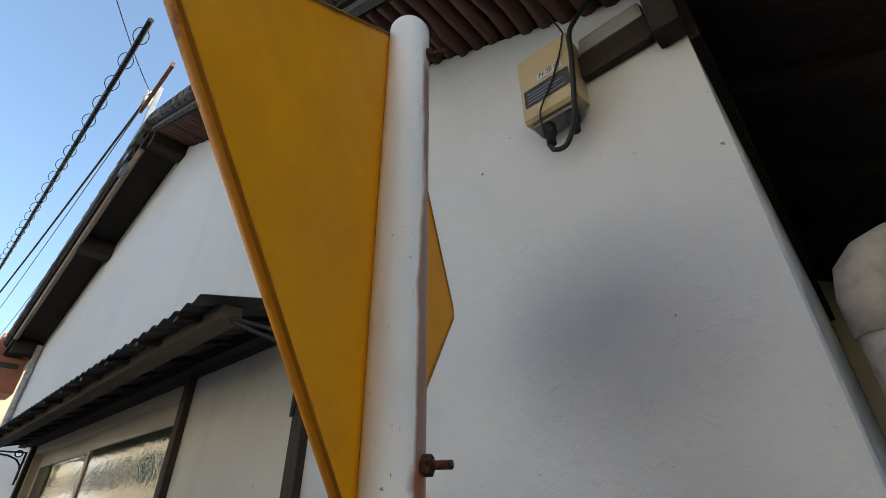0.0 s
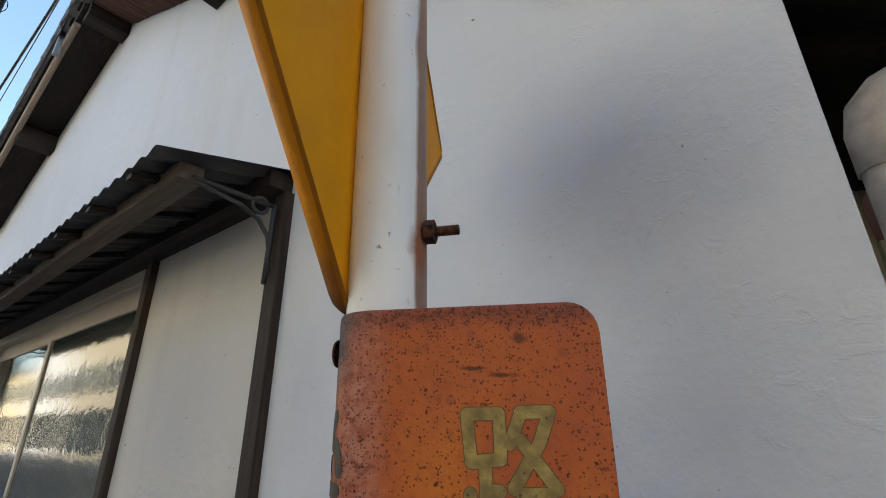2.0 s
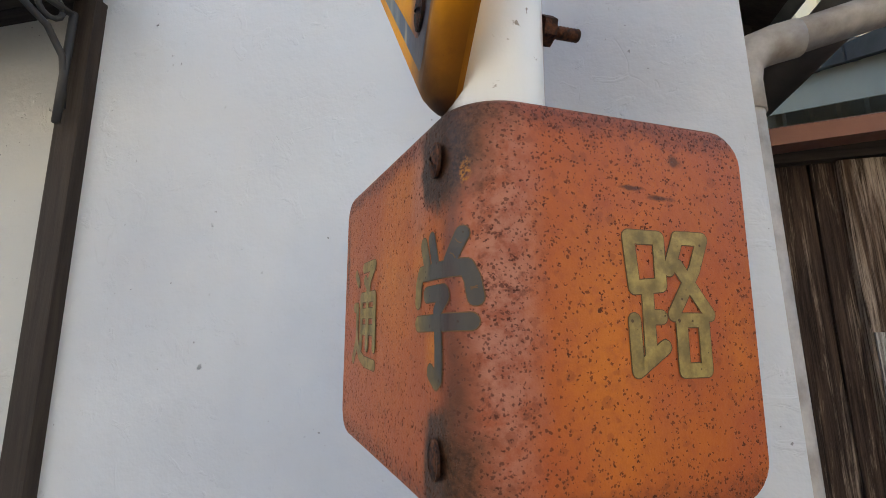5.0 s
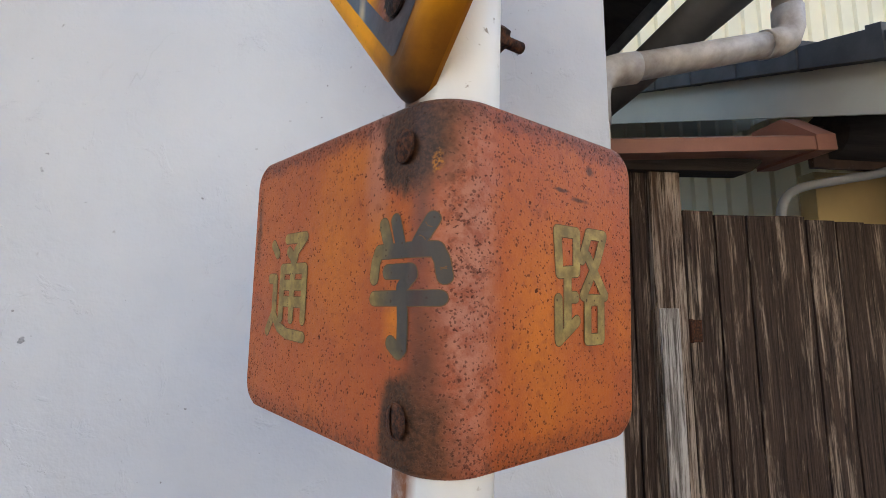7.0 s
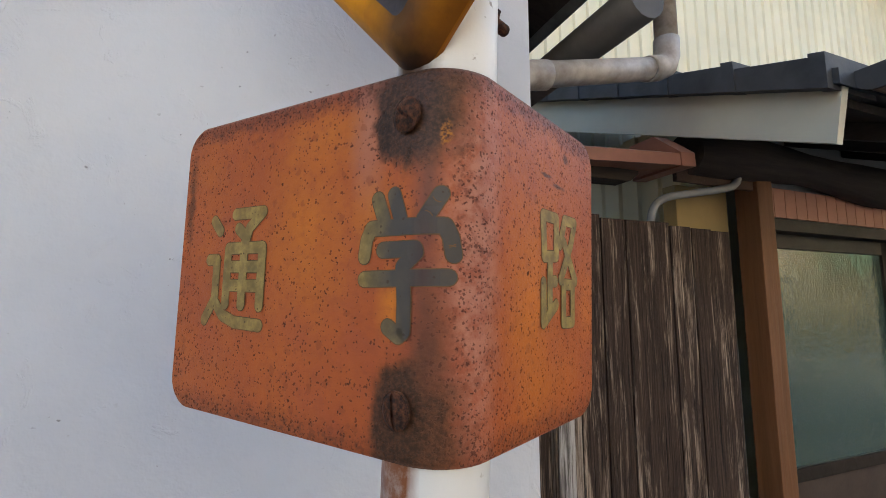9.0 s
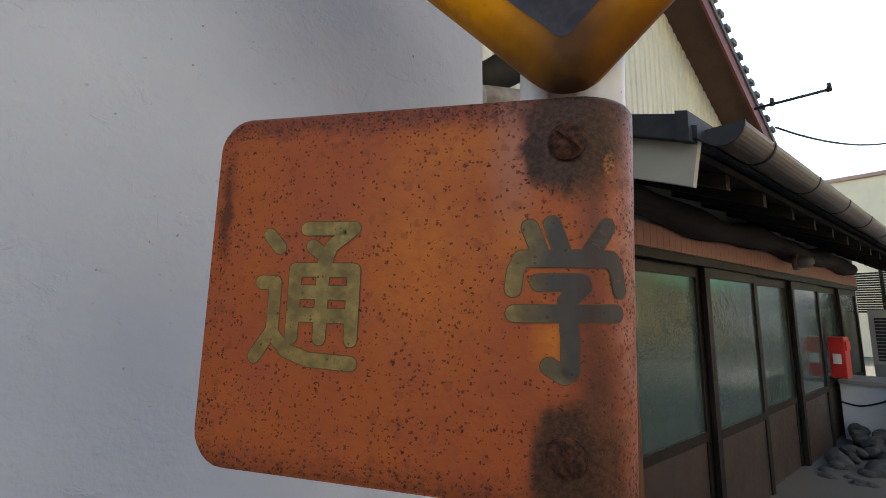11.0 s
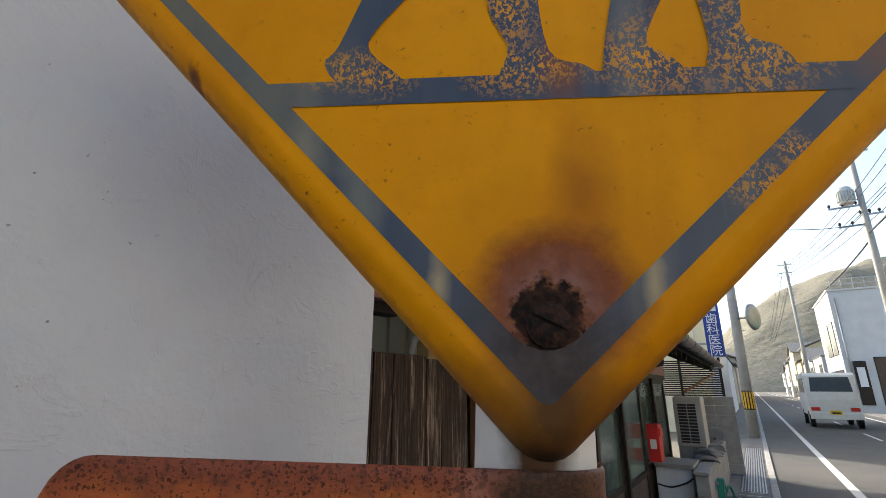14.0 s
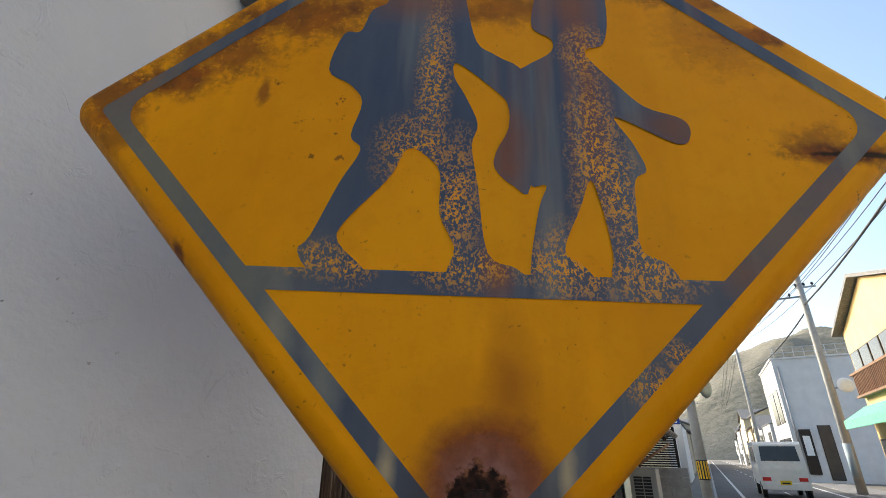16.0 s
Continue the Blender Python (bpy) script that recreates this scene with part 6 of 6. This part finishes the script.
M_DARKGLASS = painted("dark_window_glass", (0.03, 0.035, 0.04), (0.05, 0.055, 0.06), 0.1, 0.0, 1, 0.0)
M_CREAM = painted("cream_wall_paint", (0.60, 0.50, 0.33), (0.54, 0.45, 0.29), 0.8, 0, 1.5)
M_OFFWHITE = painted("white_wall_paint", (0.62, 0.61, 0.60), (0.54, 0.53, 0.52), 0.8, 0, 1.2)
M_BEIGE = painted("beige_wall_paint", (0.46, 0.39, 0.29), (0.38, 0.33, 0.25), 0.8, 0, 1.2)
M_GREYWALL = painted("grey_wall_paint", (0.42, 0.41, 0.40), (0.36, 0.35, 0.34), 0.8, 0, 1.2)
M_COPPER = painted("pinkish_metal_roof", (0.42, 0.28, 0.22), (0.36, 0.25, 0.20), 0.5, 0.2, 2)
house("clinic_building", "cream clinic building with brown metal roof", 22.8, 30.0, 2.05, 9.0, 6.75, M_SIDING, M_COPPER, "flat", (), "building")
clin = thing("clinic_sign", "tall blue signboard with white characters", "sign")
part("board", [box(22.54, 22.70, 0.95, 1.59, 3.10, 5.88, 0.01)], M_BLUE, clin)
house("white_building", "white rendered building with parapet across the street", 50, 60, -17, -6.4, 9.8, M_OFFWHITE, M_OFFWHITE, "flat", (("y", 51.0, 53.4, 4.6, 7.4), ("y", 54.0, 57, 4.6, 7.4), ("y", 50.6, 54, 0.4, 3.4), ("y", 54.4, 58, 0.4, 3.4), ("x", -9.2, -8.3, 0.2, 4.3)), "building")
house("yellow_house", "cream two-storey house with tiled gable roof", 21.2, 31.6, -15, -7.6, 8.1, painted("ochre_wall_paint", (0.58, 0.42, 0.19), (0.50, 0.36, 0.16), 0.8, 0, 1.5), M_OLDTILE, "y", tuple(("y", 21.6 + k * 1.65, 23.05 + k * 1.65, 4.9, 6.9) for k in range(6)) + tuple(("y", 21.8 + k * 2.5, 23.8 + k * 2.5, 0.3, 2.7) for k in range(4)), rise=0.15)
rnd = random.Random(4)
for k in range(9):
    x0 = 78 + k * 11
    house("town_house", "distant town house on the sunny side", x0, x0 + 10, -15, -7.8 - rnd.random() * 0.6, 5.5 + rnd.random() * 4, rnd.choice([M_CREAM, M_BEIGE, M_OFFWHITE, M_GREYWALL]), M_OLDTILE, rnd.choice(["x", "flat", "y"]), (("y", x0 + 1, x0 + 4, 3.4, 5.0), ("y", x0 + 5.5, x0 + 9, 0.3, 2.6)))
for k in range(11):
    x0 = 31 + k * 12
    house("town_house", "distant town house in shade", x0, x0 + 11, 1.6 + rnd.random() * 0.5, 9, 3.2 + rnd.random() * 3.5, rnd.choice([M_BEIGE, M_GREYWALL, M_OFFWHITE]), M_OLDTILE, rnd.choice(["x", "flat", "y"]), (("x", 2.6, 4.2, 1.2, 2.6),))

# the row across the street beside and behind the camera
for k in range(7):
    x0 = -62 + k * 11.6
    house("town_house", "two-storey house across the street", x0, x0 + 11.0, -16, -7.8 - 0.3 * (k % 2), 6.2 + 0.8 * (k % 3), (M_CREAM, M_OFFWHITE, M_BEIGE)[k % 3], M_OLDTILE, ("x", "flat", "x")[k % 3], (("y", x0 + 1, x0 + 4.5, 3.6, 5.2), ("y", x0 + 6, x0 + 10, 3.6, 5.2), ("y", x0 + 1, x0 + 10, 0.3, 2.6)))
house("town_house", "low house farther along the white wall", -32, -13, 1.0, 9, 4.6, M_BEIGE, M_OLDTILE, "x")

# wooded hill at the end of the street
def hill_point(u, v):
    r = 1.0 - abs(v)
    x = 420 + 160 * u
    y = -330 + 560 * (v * 0.5 + 0.5)
    ridge = 118 * math.exp(-((y + 130) / 150) ** 2) + 18 * math.exp(-((y + 20) / 60) ** 2)
    lumps = 5 * noise.noise((x * 0.03, y * 0.03, 0)) + 1.8 * abs(noise.noise((x * 0.16, y * 0.16, 3))) + 1.0 * noise.noise((x * 0.4, y * 0.4, 7))
    return (x, y, ridge * math.sin(min(1, u) * math.pi / 2) + lumps * min(1, u * 3) - 1)


hm = Mat("wooded_hillside", 0.95)
hc = hm.mix(hm.ramp(hm.noise(0.03, 4), 0.35, 0.7), (0.13, 0.125, 0.09), (0.18, 0.165, 0.13))
hc = hm.mix(hm.ramp(hm.noise(0.22, 6, 0.75), 0.42, 0.66), hc, (0.21, 0.19, 0.155))
hm.colour(hm.mix(hm.maths("MULTIPLY", hm.ramp(hm.noise(0.35, 4), 0.5, 0.7), 0.45), hc, (0.09, 0.095, 0.06)))
M_HILL = hm.bump(hm.noise(0.5, 5), 0.5, 1.0).m
single("hill", [sheet([i / 90 for i in range(91)], [i / 200 * 2 - 1 for i in range(201)], hill_point)], M_HILL, "wooded spring hillside beyond the town", "hill", kind="structure")

# characters of the clinic board: the first two are left as bars
for k in range(2):
    part("bar", [box(22.52, 22.54, 1.04, 1.50, 5.47 - k * 0.45, 5.76 - k * 0.45), ], M_WHITE, clin, "white bar")


def lettering(text, size, mat, name, parent, m):
    """Writing turned into a mesh part."""
    cu = bpy.data.curves.new(name, "FONT")
    cu.body, cu.size, cu.align_x, cu.align_y = text, size, "CENTER", "CENTER"
    tmp = new("draft", cu)
    me = bpy.data.meshes.new_from_object(tmp.evaluated_get(bpy.context.evaluated_depsgraph_get()))
    bpy.data.objects.remove(tmp)
    me.materials.clear()
    me.materials.append(mat)
    o = new(name, me)
    o.parent = parent
    o.matrix_world = m
    return o


for k, ch in enumerate("\u6b6f\u79d1\u533b\u9662"):
    lettering(ch, 0.48, M_WHITE, "character", clin, Matrix(((0, 0, -1, 22.534), (-1, 0, 0, 1.27), (0, 1, 0, 4.67 - k * 0.45), (0, 0, 0, 1))))
for z in (3.6, 5.4):
    part("arm", [box(22.58, 22.66, 1.58, 2.3, z, z + 0.08), box(22.58, 22.9, 2.2, 2.3, z, z + 0.08)], M_STEEL, clin)
for k, ch in enumerate("\u4e95\u539f\u5e02"):
    lettering(ch, 0.019, M_BLACK, "character", cbox, Matrix(((1, 0, 0, STICKER[0] + 0.011 + k * 0.019), (0, 0, -1, WY - 0.0650), (0, 1, 0, STICKER[1] + 0.011), (0, 0, 0, 1))))


def wire(name, a, b, sag, r, label, cat="cable"):
    pts = []
    for i in range(25):
        t = i / 24
        p = Vector(a).lerp(Vector(b), t)
        p.z -= sag * 4 * t * (1 - t)
        pts.append(p)
    return single(name, [tube(pts, r, 6)], M_BLACK, label, cat, "overhead cables")


# cables over the gable side and down the street
wire("overhead_cable", (-3.0, 0.02, 5.2), (-16.0, -0.05, 6.4), 0.10, 0.022, "thick black overhead cable with spiral hangers")
wire("overhead_cable", (-5.45, 0.437, 6.62), (-16.0, 0.10, 6.1), 0.12, 0.016, "black overhead cable above the street")
wire("overhead_cable", (-4.75, 0.437, 6.56), (-16.0, 0.3, 5.9), 0.15, 0.006, "thin black overhead cable from the bracket")
wire("overhead_cable", (-3.2, -0.35, 5.6), (-5.52, 0.437, 6.70), 0.05, 0.006, "thin black overhead cable from the bracket")
wire("overhead_cable", (-4.3, 0.40, 4.9), (-14.0, 0.5, 5.2), 0.30, 0.005, "thin black overhead cable from the bracket")
rings_on = bpy.data.objects['overhead_cable']
for k in range(30):
    t = 0.02 + k * 0.03
    c = Vector((-3.0, 0.02, 5.2)).lerp(Vector((-16.0, -0.10, 6.4)), t) - Vector((0, 0, 0.10 * 4 * t * (1 - t)))
    part('hanger_ring', [tube([(c.x + 0.05 * math.sin(a), c.y + 0.055 * math.cos(a), c.z + 0.03 + 0.055 * math.sin(a)) for a in [j * math.tau / 12 for j in range(13)]], 0.004, 5)], M_BLACK, rings_on)
utility_pole(-16.2, -0.05, 7.2, 0.16, 0.13, "grey concrete pole by the white wall", 0)
# rails, pipe and board on the white building
wrail = thing("balcony_rail", "thin steel rail on the roof of a white building", "railing")
for k in range(14):
    part("upright", [box(49.95, 50.0, -16.6 + k * 0.76, -16.55 + k * 0.76, 9.95, 10.85)], M_STEEL, wrail)
for z in (10.35, 10.80):
    part("rail", [box(49.94, 50.01, -16.7, -6.5, z, z + 0.05)], M_STEEL, wrail)
single("wall_downpipe", [tube([(49.9, -6.75, 0.0), (49.9, -6.75, 9.2)], 0.07, 10)], M_STEEL, "pale downpipe on a white building", "downpipe")
board = thing("notice_board", "dark notice board with a white sheet on a white wall", "notice board")
part("back", [box(49.80, 49.98, -7.75, -6.95, 0.6, 4.0, 0.01)], M_FRAME, board)
part("sheet", [box(49.77, 49.80, -7.6, -7.1, 2.0, 3.5)], M_WHITE, board, "white paper sheet")
P2, P3 = (35.3, -7.1, 12.6), (76, -6.1, 17.6)
for dy, dz in ((-0.8, 0.15), (-0.35, 0.15), (0.35, 0.15), (0.8, 0.15), (-0.3, -1.0), (0.6, -1.0)):
    wire("overhead_cable", (P2[0], P2[1] + dy, P2[2] + dz), (P3[0], P3[1] + dy, P3[2] + dz), 0.5, 0.02, "thin overhead cable along the street")
    wire("overhead_cable", (P2[0], P2[1] + dy, P2[2] + dz), (-8.0, -7.0 + dy, 11.5 + dz), 0.9, 0.02, "thin overhead cable along the street")
    wire("overhead_cable", (P3[0], P3[1] + dy, P3[2] + dz), (150, -6.0 + dy, 14.5 + dz), 0.8, 0.02, "thin overhead cable along the street")
wire("overhead_cable", (P2[0], P2[1], 10.4), (P3[0], P3[1], 12.6), 0.9, 0.05, "thick black overhead cable above the street")
wire("overhead_cable", (P2[0], P2[1], 10.8), (-4, -7.0, 11.4), 0.9, 0.05, "thick black overhead cable above the street")
wire("overhead_cable", (21.6, 0.30, 8.5), (P2[0], P2[1], 11.4), 0.3, 0.02, "black cable crossing the street")
wire("overhead_cable", (21.6, 0.28, 8.4), (10.0, 2.6, 5.2), 0.8, 0.02, "black service cable to the house")
wire("overhead_cable", (21.6, 0.28, 8.3), (-6.0, 0.1, 9.5), 0.7, 0.03, "black overhead cable above the street")
wire("overhead_cable", (21.6, 0.28, 8.5), (60, 0.5, 9.0), 0.7, 0.03, "black overhead cable above the street")

block_wall = thing("block_wall", "taller concrete block wall across the yard", "wall")
for j in range(8):
    for k in range(3):
        part("block", [box(12.0, 12.12, 0.62 + k * 0.40, 1.012 + k * 0.40, 0.012 + j * 0.2, 0.205 + j * 0.2, 0.006)], M_CONCRETE, block_wall)
fence = thing("slat_fence", "brown horizontal slat fence above the yard", "fence")
for k in range(17):
    part("slat", [box(13.0, 13.03, 0.8, 3.6, 1.60 + k * 0.052, 1.635 + k * 0.052)], M_FRAME, fence)
for y in (0.8, 1.7, 2.6, 3.5):
    part("post", [box(13.03, 13.08, y, y + 0.06, 0.0, 2.52)], M_FRAME, fence)
# convex mirror on the first pole
mir = thing("traffic_mirror", "round convex traffic mirror on the pole", "mirror")
part("disc", [tube([(21.30, -0.20, 4.5), (21.27, -0.26, 4.5), (21.26, -0.28, 4.5)], [0.52, 0.50, 0.3], 24)], M_STEEL, mir)
part("bracket", [tube([(21.5, 0.3, 4.5), (21.31, -0.19, 4.5)], 0.04, 8)], M_STEEL, mir)
# wooden rail, awning of the cream house
rail = thing("window_rail", "brown wooden rail below the upstairs windows", "railing")
for k in range(40):
    part("baluster", [box(21.8 + k * 0.235, 21.87 + k * 0.235, -7.32, -7.27, 4.75, 5.75)], M_POSTWOOD, rail)
part("top_rail", [box(21.6, 31.4, -7.35, -7.24, 5.75, 5.85)], M_POSTWOOD, rail)
part("bottom_rail", [box(21.6, 31.4, -7.55, -7.24, 4.65, 4.75)], M_POSTWOOD, rail)
awn = single("green_awning", [prism([(-7.58, 4.3), (-6.5, 3.6), (-6.5, 3.2), (-6.56, 3.2), (-6.56, 3.55), (-7.58, 4.2)], "x", 21, 32)], painted("green_awning_cloth", (0.10, 0.34, 0.22), (0.14, 0.42, 0.28), 0.8), "faded green shop awning", "awning")

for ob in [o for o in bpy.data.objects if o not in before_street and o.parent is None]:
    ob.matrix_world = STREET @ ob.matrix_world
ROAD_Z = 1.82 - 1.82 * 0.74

# white van
van = thing("parked_van", "white boxy van with dark rear window and yellow plate", "van", at=pose(21.5, -2.15, ROAD_Z, 0, 0, 0))
VAN = [(0.0, 0.42), (0.0, 0.95), (0.03, 1.25), (0.10, 1.80), (0.24, 1.90), (2.6, 1.90), (2.95, 1.55), (3.25, 1.05), (3.38, 0.9), (3.38, 0.42)]
part("body", [prism(VAN, "y", -0.74, 0.74)], M_WHITE, van)
part("rear_window", [solid([(0.018, -0.60, 1.24), (0.018, 0.60, 1.24), (0.080, 0.56, 1.74), (0.080, -0.56, 1.74), (0.040, -0.60, 1.24), (0.040, 0.60, 1.24), (0.102, 0.56, 1.74), (0.102, -0.56, 1.74)], [(0, 1, 2, 3), (7, 6, 5, 4), (0, 4, 5, 1), (1, 5, 6, 2), (2, 6, 7, 3), (3, 7, 4, 0)])], M_DARKGLASS, van)
for s in (-1, 1):
    part("side_window", [box(0.5, 2.4, min(s * 0.735, s * 0.748), max(s * 0.735, s * 0.748), 1.2, 1.72)], M_DARKGLASS, van)
    part("tail_lamp", [box(-0.02, 0.03, min(s * 0.42, s * 0.68), max(s * 0.42, s * 0.68), 0.58, 0.70, 0.008)], M_RED, van)
    for xw in (0.55, 2.75):
        w = part("wheel", [tube([(xw, s * 0.60, 0.28), (xw, s * 0.75, 0.28)], 0.28, 20)], M_BLACK, van)
        part("rim", [tube([(xw, s * 0.745, 0.28), (xw, s * 0.757, 0.28)], 0.17, 16)], M_STEEL, w)
part("bumper", [box(-0.05, 0.06, -0.74, 0.74, 0.30, 0.52, 0.02)], M_WHITE, van)
part("number_plate", [box(-0.06, -0.045, -0.17, 0.17, 0.46, 0.60)], painted("yellow_plate", (0.80, 0.55, 0.02), (0.75, 0.5, 0.02)), van, "yellow plate with dark bars")
part("plate_bar", [box(-0.066, -0.06, -0.12, 0.12, 0.49, 0.54)], M_BLACK, van)
